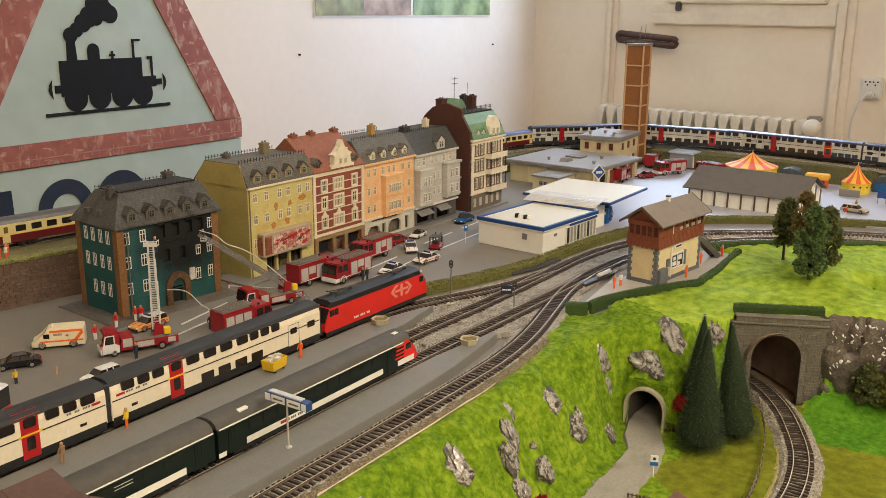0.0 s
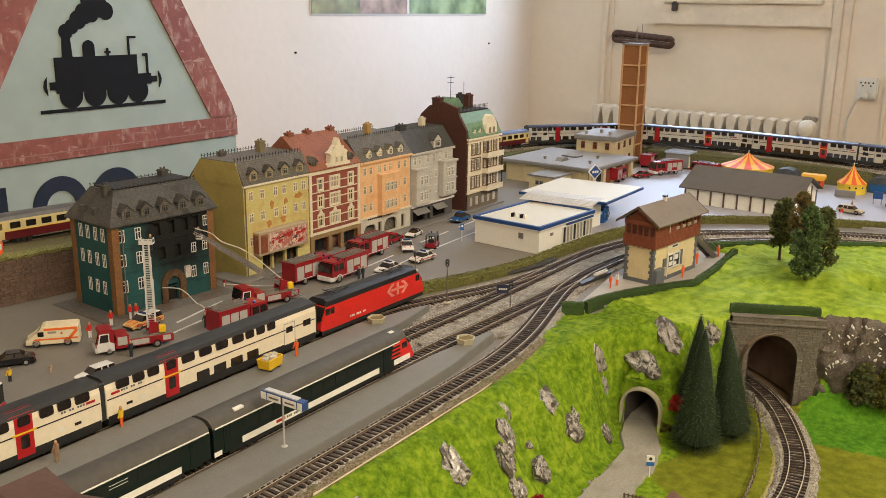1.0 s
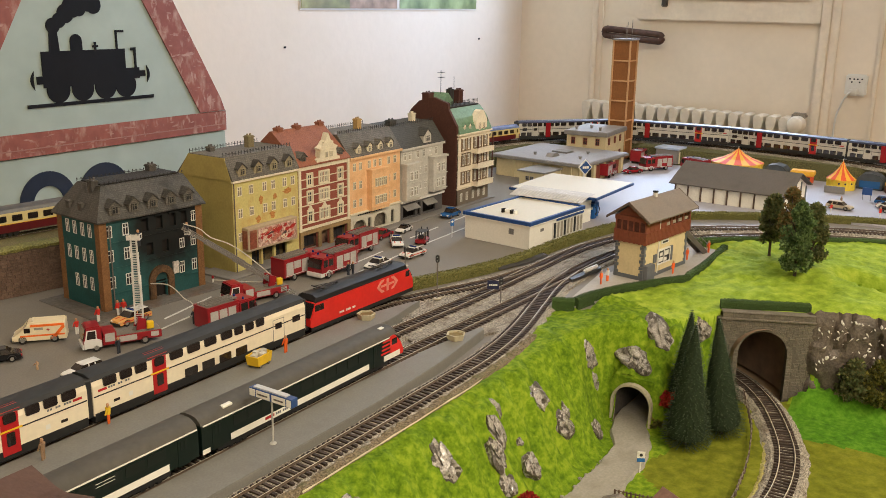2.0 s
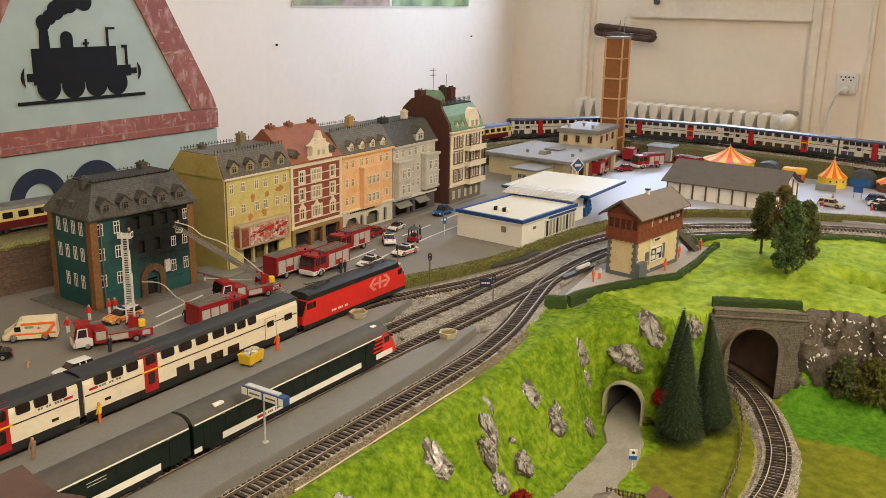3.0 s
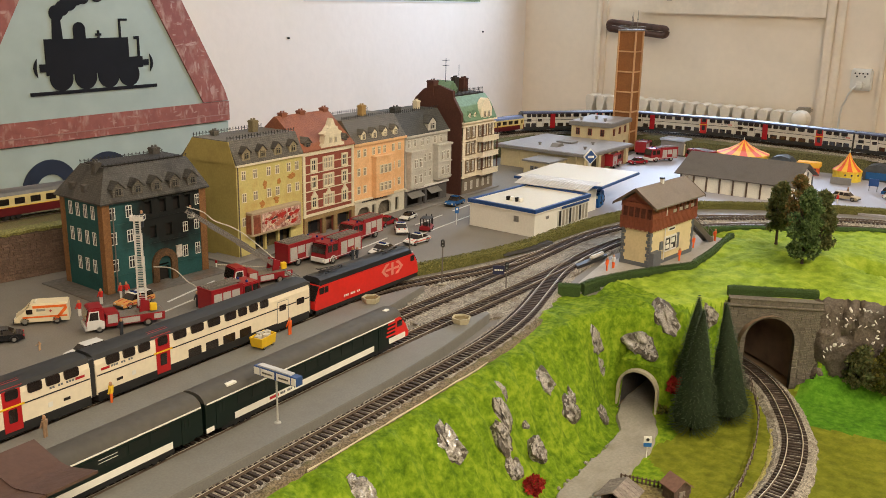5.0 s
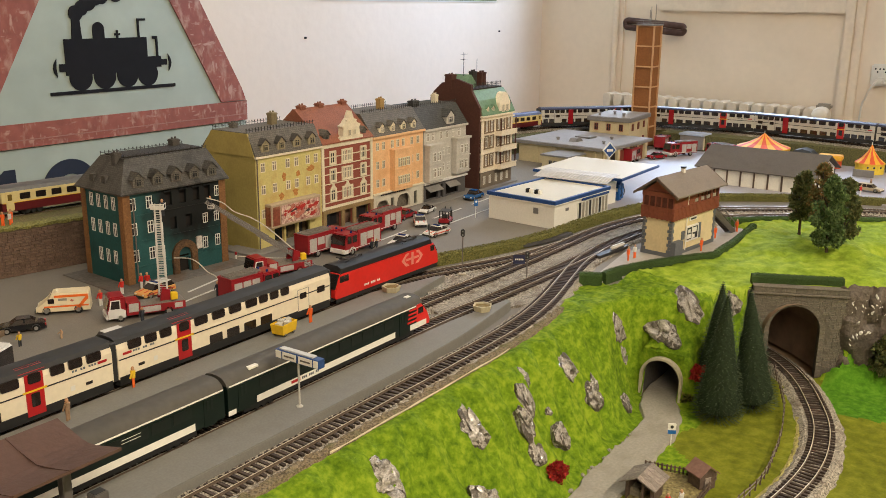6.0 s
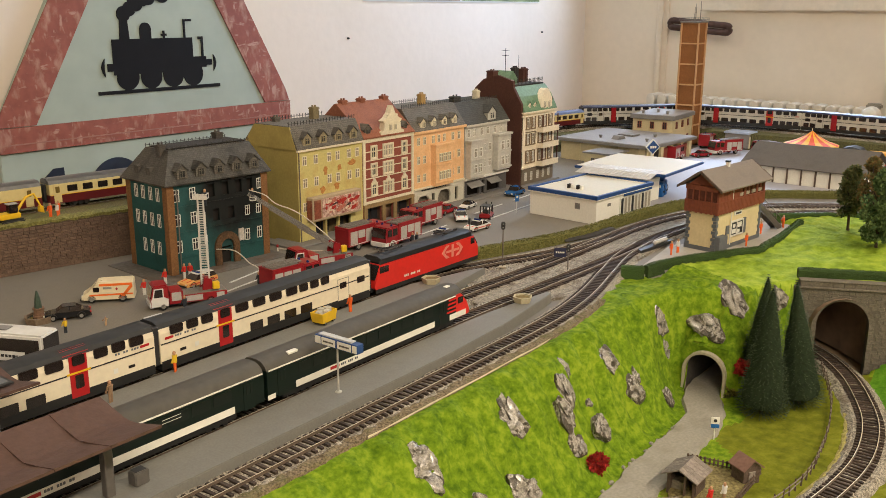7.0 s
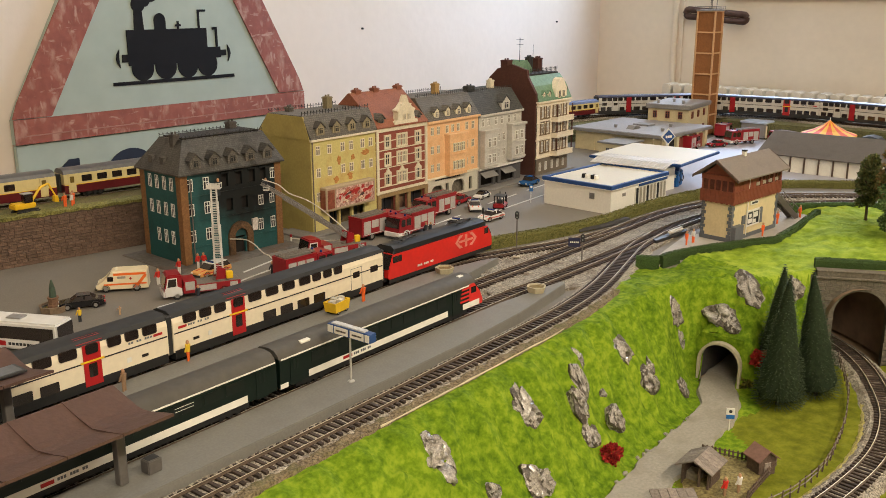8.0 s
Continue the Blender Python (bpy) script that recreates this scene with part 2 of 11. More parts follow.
HEDGE = mat("hedge_foam", (0.030, 0.062, 0.013), 0.95, 0.4, 900, 0.8, c2=(0.050, 0.090, 0.022), per=0.25)
HEDGEY = mat("yellowish_hedge_foam", (0.10, 0.11, 0.025), 0.95, 0.5, 700, 0.8, c2=(0.18, 0.17, 0.05), per=0.3)
WOODD = mat("dark_weathered_wood", (0.11, 0.075, 0.055), 0.8, 0.3, 350, 0.4, per=0.2)
WOODG = mat("grey_weathered_boards", (0.22, 0.185, 0.155), 0.85, 0.25, 350, 0.3, per=0.2)

# ---- room ----
WX, WY = 4.0, 2.2


def wall(name, bm, mt, label):
    return tagged(part(name, bm, mt), label, "wall", "", "structure")


bm = B()
box(bm, -2.6, WY, -1.0, WX + 0.2, WY + 0.2, 1.7)
wall("wall_north", bm, WALL, "cream plastered room wall with sign and poster")
# east wall: a niche under the window, and the window opening through it
NY0, NY1, WZ0, WZ1 = 0.83, 1.78, 0.46, 1.55
bm = B()
box(bm, WX, -2.6, -1.0, WX + 0.30, NY0, 1.7)
box(bm, WX, NY1, -1.0, WX + 0.30, WY, 1.7)
box(bm, WX + 0.012, NY0, -1.0, WX + 0.30, NY1, WZ0)
box(bm, WX, NY0, WZ1, WX + 0.30, NY1, 1.7)
wall("wall_east", bm, WALLE, "cream plastered wall with a shallow window niche")
bm = B()
box(bm, -2.8, -2.6, -1.0, -2.6, WY + 0.2, 1.7)
wall("wall_west", bm, WALL, "plain cream plastered room wall")
bm = B()
box(bm, -2.6, -2.8, -1.0, WX + 0.3, -2.6, 1.7)
wall("wall_south", bm, WALL, "plain cream plastered room wall")
bm = B()
box(bm, -2.8, -2.8, -1.1, WX + 0.3, WY + 0.2, -1.0)
tagged(part("floor", bm, FLOOR), "brown linoleum room floor", "floor", "", "structure")
bm = B()
box(bm, -2.8, -2.8, 1.7, WX + 0.3, WY + 0.2, 1.8)
tagged(part("ceiling", bm, CEIL), "white plastered ceiling", "ceiling", "", "structure")

# assumed ceiling lamps above the layout, added out of view
LAMPB = mat("lamp_housing", (0.8, 0.8, 0.78), 0.4, 0.03, 50)
GLOW = bpy.data.materials.new("lamp_tube")
GLOW.use_nodes = True
GLOW.node_tree.nodes["Principled BSDF"].inputs["Emission Color"].default_value = (1, 0.88, 0.7, 1)
GLOW.node_tree.nodes["Principled BSDF"].inputs["Emission Strength"].default_value = 4
for x, y in ((1.0, -1.05), (-0.9, -1.05), (1.6, 1.0)):
    t = thing("ceiling_lamp", pose(x, y, 1.62), "assumed long white fluorescent ceiling lamp, out of view", "lamp", "ceiling lamps")
    bm = B()
    rbox(bm, -0.8, -0.08, 0.02, 0.8, 0.08, 0.08, 0.01)
    part("housing", bm, LAMPB, t)
    for s in (-0.04, 0.04):
        bm = B()
        cyl(bm, (-0.76, s, 0.005), (0.76, s, 0.005), 0.013, seg=10)
        part("tube", bm, GLOW, t)

# window with frame, panel below the sash and panes
w = thing("window_1", pose(WX, 0, 0), "cream painted wooden window frame above a niche", "window", "", "structure")
bm = B()
rbox(bm, -0.012, NY0 + 0.006, 0.343, 0.03, NY1 - 0.175, 0.43, 0.004)
part("apron_board", bm, TRIMW, w)
bm = B()
rbox(bm, -0.022, NY0 + 0.05, 0.432, 0.03, NY1 - 0.24, 0.452, 0.004)
part("window_sill", bm, TRIMW, w)
bm = B()
for a, b, c, d in ((NY0, NY0 + 0.06, WZ0, WZ1), (NY1 - 0.06, NY1, WZ0, WZ1), (NY0, NY1, WZ0, WZ0 + 0.07), (NY0, NY1, WZ1 - 0.07, WZ1), (1.28, 1.33, WZ0, WZ1)):
    box(bm, 0.05, a, c, 0.09, b, d)
part("window_frame", bm, TRIMW, w)
SKYB = bpy.data.materials.new("bright_sky")
SKYB.use_nodes = True
SKYB.node_tree.nodes["Principled BSDF"].inputs["Emission Color"].default_value = (0.55, 0.72, 1, 1)
SKYB.node_tree.nodes["Principled BSDF"].inputs["Emission Strength"].default_value = 5
bm = B()
box(bm, WX + 0.36, 0.2, 0.0, WX + 0.37, 2.2, 2.2)
tagged(part("backdrop", bm, SKYB), "bright overcast sky outside the window", "sky", "", "structure")
bm = B()
rbox(bm, -0.028, 1.475, 0.40, 0.0, 1.50, 0.44, 0.004)
part("catch", bm, mat("dark_catch", (0.08, 0.07, 0.06), 0.4), w)

# upright casings beside the niche, and a conduit
t = thing("trim", pose(WX, 0, 0), "cream painted upright casing of the niche", "trim", "", "structure")
for y0, y1, d in ((0.765, 0.80, 0.012), (0.80, 0.835, 0.02), (0.60, 0.615, 0.018)):
    bm = B()
    rbox(bm, -d, y0, -1.0, 0.004, y1, 1.7, 0.003)
    part("casing", bm, TRIMW, t)
bm = B()
cyl(bm, (WX - 0.012, 1.812, -1.0), (WX - 0.012, 1.812, 1.7), 0.013, seg=12)
solo("wall_pipe", bm, TRIMW, Matrix(), "upright cream painted pipe beside the niche", "pipe", smooth=True)

# brown lagged pipe loop on the wall
PIPEB = mat("brown_lagging", (0.085, 0.045, 0.035), 0.6, 0.25, 60, 0.3)
bm = B()
loop = [(1.735 - 0.012 * math.sin(a), 0.287 - 0.0145 * math.cos(a)) for a in np.linspace(0, -math.pi, 9)] + [(1.489 + 0.012 * math.sin(a), 0.267 + 0.0145 * math.cos(a)) for a in np.linspace(0, -math.pi, 9)]
loop += loop[:2]
tube(bm, [(3.95, *q) for q in loop], 0.0140, 12)
solo("insulated_pipe", bm, PIPEB, Matrix(), "dark brown lagged pipe loop on the wall", "pipe", smooth=True)

# radiator
rad = thing("radiator", pose(3.90, 0, 0), "old cream enamelled cast-iron column radiator", "radiator")
bm = B()
half = [(0.0105, -0.60), (0.0105, -0.095), (0.0125, -0.066), (0.0185, -0.032), (0.0205, -0.018), (0.0185, -0.006), (0.0120, -0.001)]
prism(bm, half + [(0, 0)] + [(-y, z) for y, z in half[::-1]], "x", -0.055, 0.045)
bmesh.ops.bevel(bm, geom=[e for e in bm.edges if abs(e.verts[0].co.x - e.verts[1].co.x) < 1e-6], offset=0.004, segments=2, affect="EDGES")
RIB = finish("radiator_column", bm, RADI, True)
for i in range(18):
    part("radiator_column", RIB, None, rad, "", pose(0, 0.905 + i * 0.051, -0.020 + i * 0.0004))
bm = B()
cyl(bm, (0, 0.88, -0.56), (0, 1.80, -0.56), 0.018, seg=12)
part("header_pipe", bm, RADI, rad)
bm = B()
lathe(bm, ((0.022, 0), (0.034, 0.006), (0.036, 0.03), (0.030, 0.055), (0.016, 0.065)), 18)
part("thermostat_valve", bm, RADI, rad, "white thermostat knob", pose(-0.03, 0.855, -0.045, 0, -90, 0), True)
bm = B()
rbox(bm, -0.01, 0.832, -0.026, 0.03, 0.888, -0.004, 0.006)
part("valve_bracket", bm, mat("dull_bracket", (0.30, 0.26, 0.21), 0.6), rad)

# socket with plug
so = thing("wall_socket", pose(WX, -0.028, -0.025), "white triple wall socket with a plug and cable", "socket")
WHITEP = mat("white_plastic", (0.78, 0.76, 0.70), 0.4, 0.04, 80)
DARK = mat("dark_plastic", (0.03, 0.03, 0.03), 0.5, 0.1, 80)
bm = B()
rbox(bm, -0.02, 0.665, 0.095, 0.004, 0.745, 0.18, 0.006)
part("plate", bm, WHITEP, so)
for dy, dz in ((0.684, 0.1615), (0.692, 0.150), (0.700, 0.1615), (0.713, 0.1615), (0.721, 0.150), (0.729, 0.1615)):
    bm = B()
    cyl(bm, (-0.0215, dy, dz), (-0.019, dy, dz), 0.0034, seg=10)
    part("socket_hole", bm, DARK, so)
bm = B()
rbox(bm, -0.055, 0.688, 0.10, -0.021, 0.722, 0.130, 0.008)
part("plug", bm, WHITEP, so)
bm = B()
tube(bm, spline([(-0.045, 0.715, 0.115), (-0.05, 0.735, 0.09), (-0.035, 0.75, 0.05), (-0.02, 0.765, 0.0), (-0.015, 0.77, -0.2)], 0.02), 0.004, 8)
part("cable", bm, WHITEP, so, smooth=True)

# triangular sign with plate
def worn_red(name):
    """Faded red paint, rubbed pale in short streaks and specks."""
    m = mat(name, (0.325, 0.105, 0.078), 0.6, 0.14, 40, 0.05, dirt=(0.24, 0.068, 0.050), dirt_amount=0.7)
    nd, ln = m.node_tree.nodes, m.node_tree.links
    tc = nd.new("ShaderNodeTexCoord")
    fac = None
    for sx, sz, lo_, hi_ in ((34, 18, 0.56, 0.72), (60, 26, 0.61, 0.70), (26, 75, 0.62, 0.71)):
        mp = nd.new("ShaderNodeMapping")
        mp.inputs["Rotation"].default_value = (0, 0.9, 0)
        mp.inputs["Scale"].default_value = (sx, 30, sz)
        ln.new(tc.outputs["Object"], mp.inputs["Vector"])
        nz = nd.new("ShaderNodeTexNoise")
        nz.inputs["Scale"].default_value, nz.inputs["Detail"].default_value = 1.0, 6
        ln.new(mp.outputs["Vector"], nz.inputs["Vector"])
        mr = nd.new("ShaderNodeMapRange")
        mr.inputs["From Min"].default_value, mr.inputs["From Max"].default_value, mr.inputs["To Max"].default_value = lo_, hi_, 0.75
        ln.new(nz.outputs["Fac"], mr.inputs["Value"])
        if fac is None:
            fac = mr.outputs["Result"]
        else:
            mx = nd.new("ShaderNodeMath")
            mx.operation = "MAXIMUM"
            ln.new(fac, mx.inputs[0])
            ln.new(mr.outputs["Result"], mx.inputs[1])
            fac = mx.outputs[0]
    b = nd["Principled BSDF"]
    src = b.inputs["Base Color"].links[0].from_socket
    mix = nd.new("ShaderNodeMix")
    mix.data_type = "RGBA"
    ln.new(fac, mix.inputs["Factor"])
    ln.new(src, mix.inputs["A"])
    mix.inputs["B"].default_value = (0.56, 0.36, 0.29, 1)
    ln.new(mix.outputs["Result"], b.inputs["Base Color"])
    return m



SIGNB = mat("pale_blue_green_sign", (0.42, 0.50, 0.445), 0.5, 0.06, 14, dirt=(0.38, 0.45, 0.40), dirt_amount=0.3)
SIGNR = worn_red("worn_red_sign_border")
SIGNK = mat("sign_black", (0.014, 0.014, 0.016), 0.75, 0.05, 40, spec=0.15)
SIGNN = mat("sign_navy", (0.02, 0.03, 0.055), 0.5, 0.1, 40)
sg = thing("crossing_sign", pose(-0.031, WY, 0), "large worn triangular crossing sign with red border", "sign")
XR, XA, ZB, ZA = 1.984, 1.611, 0.068, 0.714
bm = B()
prism(bm, [(1.14, 0.006), (2.087, 0.006), (2.087, 0.066), (2.068, 0.106), (XA + 0.045, 0.85), (XA - 0.045, 0.85), (1.159, 0.106), (1.14, 0.066)], "y", -0.016, -0.002)
part("sign_field", bm, SIGNB, sg)
bm = B()
prism(bm, [(1.14, 0.006), (2.087, 0.006), (2.087, 0.066), (1.14, 0.066)], "y", -0.022, -0.017)
part("bottom_border", bm, SIGNR, sg)
for s in (-1, 1):
    bm = B()
    prism(bm, [(XA + s * (XR - XA), ZB), (XA + s * 0.473, 0.068), (XA + s * 0.458, 0.106), (XA + s * 0.03, 0.85), (XA, 0.85), (XA, ZA)], "y", -0.0215, -0.017)
    part("side_border", bm, SIGNR, sg)
bm = B()
box(bm, 1.145, -0.0235, 0.024, 2.08, -0.0225, 0.0268)
part("scratched_line", bm, mat("pale_scratch", (0.40, 0.20, 0.16), 0.6, 0.2, 60), sg)
lo = B()
box(lo, 1.418, -0.019, 0.127, 1.815, -0.0165, 0.136)
box(lo, 1.468, -0.019, 0.176, 1.725, -0.0165, 0.268)
box(lo, 1.725, -0.019, 0.185, 1.770, -0.0165, 0.215)
box(lo, 1.450, -0.019, 0.186, 1.470, -0.0165, 0.206)
box(lo, 1.770, -0.019, 0.190, 1.790, -0.0165, 0.206)
for x in (1.51, 1.583, 1.655, 1.722):
    cyl(lo, (x, -0.0194, 0.169), (x, -0.0163, 0.169), 0.034, seg=28)
prism(lo, [(1.492, 0.262), (1.523, 0.262), (1.519, 0.322), (1.496, 0.322)], "y", -0.019, -0.0165)
cyl(lo, (1.573, -0.019, 0.292), (1.573, -0.0165, 0.292), 0.018, seg=16)
box(lo, 1.555, -0.019, 0.262, 1.591, -0.0165, 0.292)
box(lo, 1.628, -0.019, 0.262, 1.634, -0.0165, 0.288)
box(lo, 1.622, -0.019, 0.274, 1.640, -0.0165, 0.280)
box(lo, 1.697, -0.019, 0.262, 1.703, -0.0165, 0.318)
box(lo, 1.697, -0.019, 0.312, 1.725, -0.0165, 0.318)
box(lo, 1.755, -0.019, 0.210, 1.762, -0.0165, 0.268)
box(lo, 1.745, -0.019, 0.262, 1.762, -0.0165, 0.270)
for s, x in ((-1, 1.443), (1, 1.795)):
    prism(lo, [(x, 0.196 - 0.024), (x + s * 0.008, 0.196 - 0.012), (x + s * 0.011, 0.196), (x + s * 0.008, 0.196 + 0.012), (x, 0.196 + 0.024), (x + s * 0.002, 0.196)], "y", -0.019, -0.0165)
for x, z, r in ((1.509, 0.332, 0.02), (1.528, 0.345, 0.019), (1.548, 0.362, 0.024), (1.568, 0.378, 0.027), (1.59, 0.375, 0.02), (1.597, 0.41, 0.036), (1.615, 0.395, 0.028), (1.634, 0.385, 0.024), (1.60, 0.452, 0.038), (1.615, 0.49, 0.04), (1.60, 0.53, 0.035)):
    cyl(lo, (x, -0.019, z), (x, -0.0164, z), r, seg=24)
for i, v in enumerate(lo.verts):
    if v.co.y < -0.018:
        v.co.y = -0.0190 - 0.00002 * (int(v.co.x * 211 + v.co.z * 97) % 7)
part("locomotive_symbol", lo, SIGNK, sg)
bm = B()
rbox(bm, 1.14, -0.016, -0.42, 2.087, -0.002, 0.0025, 0.002)
part("plate", bm, SIGNB, sg)


def ring(bm, cx, cz, r0, r1, a0, a1, y0, y1, n=24):
    pts = [(cx + r1 * math.cos(a0 + (a1 - a0) * i / n), cz + r1 * math.sin(a0 + (a1 - a0) * i / n)) for i in range(n + 1)]
    ins = [(cx + r0 * math.cos(a0 + (a1 - a0) * i / n), cz + r0 * math.sin(a0 + (a1 - a0) * i / n)) for i in range(n + 1)]
    prism(bm, pts + ins[::-1], "y", y0, y1)


for cx, cz in ((1.451, -0.121), (1.626, -0.121)):
    bm = B()
    ring(bm, cx, cz, 0.044, 0.083, 0.0, math.pi, -0.0195, -0.0165)
    part("plate_mark", bm, SIGNN, sg)
bm = B()
prism(bm, [(1.262, -0.30), (1.305, -0.30), (1.300, -0.045), (1.272, -0.045), (1.235, -0.075), (1.235, -0.105), (1.262, -0.09)], "y", -0.0195, -0.0165)
part("plate_mark", bm, SIGNN, sg)

# poster
POSTG = mat("print_green_track", (0.10, 0.14, 0.05), 0.4, 0.6, 9, c2=(0.30, 0.32, 0.13), dirt=(0.26, 0.12, 0.09), dirt_amount=0.9)
POSTB = mat("print_brown_bed", (0.22, 0.13, 0.09), 0.4, 0.5, 12, c2=(0.40, 0.27, 0.20), dirt=(0.12, 0.07, 0.05), dirt_amount=0.8)
POSTC = mat("print_meadow", (0.16, 0.26, 0.11), 0.4, 0.5, 10, c2=(0.30, 0.38, 0.20), dirt=(0.10, 0.18, 0.07))
po = thing("poster", pose(-0.024, WY, -0.006), "landscape photo poster with green field and track bed", "poster")
bm = B()
box(bm, 2.455, -0.004, 0.378, 3.60, 0.0, 1.05)
part("backing", bm, mat("poster_white", (0.75, 0.74, 0.72), 0.5, 0.03, 20), po)
for x0, x1, mt in ((2.46, 2.72, POSTG), (2.72, 3.01, POSTB), (3.028, 3.595, POSTC)):
    bm = B()
    box(bm, x0, -0.0065, 0.384, x1, -0.0045, 1.045)
    part("print", bm, mt, po)
for x, z in ((2.353, 0.250), (3.607, 0.249), (1.077, 0.262)):
    bm = B()
    cyl(bm, (0, 0.0, 0), (0, -0.006, 0), 0.0035, seg=10)
    solo("wall_nail", bm, SIGNK, pose(x, WY, z), "small dark nail head in the plaster", "nail", "wall nails")

# ---- layout ground ----
LOWZ, UPZ = -0.11, 0.008
TOWN = [(-1.2, 0.492), (0.92, 0.494), (1.05, 0.53), (1.12, 0.50), (1.31, 0.43), (1.52, 0.42), (1.60, 0.45), (1.70, 0.30), (1.75, 0.18), (1.78, -0.9), (2.36, -0.9), (2.36, 1.5), (-1.2, 1.5)]
bm = B()
prism(bm, TOWN, "z", -0.02, 0.0)
tagged(part("ground", bm, ASPH), "grey painted street board of the model town", "ground", "", "structure")
bm = B()
prism(bm, [(1.52, 0.70), (1.62, 0.66), (1.78, 0.60), (1.90, 0.42), (1.96, -0.8), (2.33, -0.8), (2.33, 0.93), (1.86, 0.88), (1.55, 0.88)], "z", -0.01, 0.004)
tagged(part("pavement", bm, YARD), "pale grey yard in front of the fire station", "yard", "", "structure")

CREST = [(-0.6, 0.487), (0.80, 0.487), (0.93, 0.487), (1.0, 0.478), (1.06, 0.452), (1.105, 0.41), (1.15, 0.37), (1.197, 0.343), (1.250, 0.236), (1.30, 0.17), (1.335, 0.06), (1.34, -0.9)]
FOOT = [(-0.6, 0.372), (0.70, 0.374), (0.79, 0.379), (0.85, 0.383), (0.92, 0.386), (0.975, 0.393), (1.015, 0.415), (1.038, 0.430), (1.052, 0.424), (1.052, 0.371), (1.09, 0.348), (1.185, 0.330), (1.238, 0.223), (1.27, 0.15), (1.30, 0.04), (1.31, -0.9)]


def poly_dist(px, py, line):
    d = np.full(px.shape, 1e9)
    for (ax, ay), (bx, by) in zip(line, line[1:]):
        vx, vy = bx - ax, by - ay
        t = np.clip(((px - ax) * vx + (py - ay) * vy) / (vx * vx + vy * vy), 0, 1)
        d = np.minimum(d, np.hypot(px - ax - t * vx, py - ay - t * vy))
    return d


def inside(px, py, poly):
    r = np.zeros(px.shape, bool)
    for (ax, ay), (bx, by) in zip(poly, poly[1:] + poly[:1]):
        c = (ay > py) != (by > py)
        with np.errstate(divide="ignore", invalid="ignore"):
            r ^= c & (px < (bx - ax) * (py - ay) / ((by - ay) or 1e-12) + ax)
    return r


def wavy(x, y, f, seed):
    return noise.noise(Vector((x * f, y * f, seed)))


def height(px, py, rough=True):
    px, py = np.asarray(px, float), np.asarray(py, float)
    up = inside(px, py, CREST + [(3, -0.9), (3, 2), (-0.6, 2)])
    low = inside(px, py, FOOT + [(-0.6, -0.9)])
    dc, df = poly_dist(px, py, CREST), poly_dist(px, py, FOOT)
    t = np.clip(df / (df + dc + 1e-9), 0, 1)
    s = t * t * (3 - 2 * t)
    bank = LOWZ + (0.060 * np.clip((px - 1.0435) / 0.006, 0, 1) + 0.85 * np.clip(px - 1.0495, 0, 0.06)) * np.clip(0.5 + 0.5 * np.cos(np.pi * np.clip((np.abs(py - 0.3975) - 0.024) / 0.044, 0, 1)), 0, 1) * (px < 1.13)
    mound = 0.012 * np.exp(-((px - 1.42) ** 2 / 0.03 + (py - 0.27) ** 2 / 0.02))
    pit = -0.042 / (1 + np.exp(-(0.232 - py) / 0.006)) * np.exp(-((px - 1.455 + 0.25 * (0.22 - py)) / 0.028) ** 4)
    zu = 0.001 + np.clip((px - 0.96) / 0.06, 0, 1) * np.clip((0.540 - py) / 0.05, 0, 1) * (UPZ - 0.001 + mound + pit)
    z = np.where(up, zu, np.where(low, LOWZ, LOWZ + (zu - LOWZ) * s))
    z = np.maximum(z, bank)
    z = np.maximum(z, LOWZ + 0.024 * np.exp(-(poly_dist(px, py, [(1.236, 0.226), (1.27, 0.15), (1.30, 0.04)]) / 0.022) ** 2) - 0.001 + 0 * px)
    if rough:
        steep = np.where(up | low, 0.0, 1.0) * np.clip(4 * t * (1 - t), 0, 1)
        steep = np.maximum(steep, 0.55 * np.clip((bank - LOWZ - 0.045) / 0.02, 0, 1))
        n1 = np.array([wavy(a, b, 38, 3.1) + 0.75 * wavy(a, b, 90, 7.7) for a, b in zip(px.ravel(), py.ravel())]).reshape(px.shape)
        edge = np.where(up, np.clip(dc / 0.02, 0, 1), 1.0)
        n2 = np.array([wavy(a, b, 150, 1.3) for a, b in zip(px.ravel(), py.ravel())]).reshape(px.shape)
        n3 = np.array([wavy(a, b, 17, 5.5) for a, b in zip(px.ravel(), py.ravel())]).reshape(px.shape)
        z = z + n1 * (0.0016 * edge + 0.0120 * steep) + n2 * (0.0004 + 0.0026 * steep) + n3 * np.where(up & (px > 1.0), 0.006 * edge, 0.0) + (0.35 - np.abs(n1)) * np.where(up & (px > 1.0), 0.005 * edge, 0.0)
    return z


def ground_z(x, y):
    return float(height(np.array([x]), np.array([y]))[0])


GX, GY = np.arange(0.10, 1.90, 0.005), np.arange(-0.60, 0.555, 0.005)
gx, gy = np.meshgrid(GX, GY, indexing="ij")
gz = height(gx, gy)
keep_up = ~inside(gx, gy, [(1.50, 0.43)] + [(1.540, 0.445), (1.552, 0.480), (1.605, 0.437), (1.70, 0.32), (1.76, 0.2), (1.79, -0.9), (3, -0.9), (3, 2), (1.12, 2), (1.12, 0.515), (1.31, 0.44)])
gz = np.where(keep_up, gz, -0.012)
gup = inside(gx, gy, CREST + [(3, -0.9), (3, 2), (-0.6, 2)])
glow = inside(gx, gy, FOOT + [(-0.6, -0.9)])
verts = np.stack([gx.ravel(), gy.ravel(), gz.ravel()], 1)
ny = len(GY)
PA, PB = np.array((1.194, 0.337)), np.array((1.244, 0.232))
faces = []
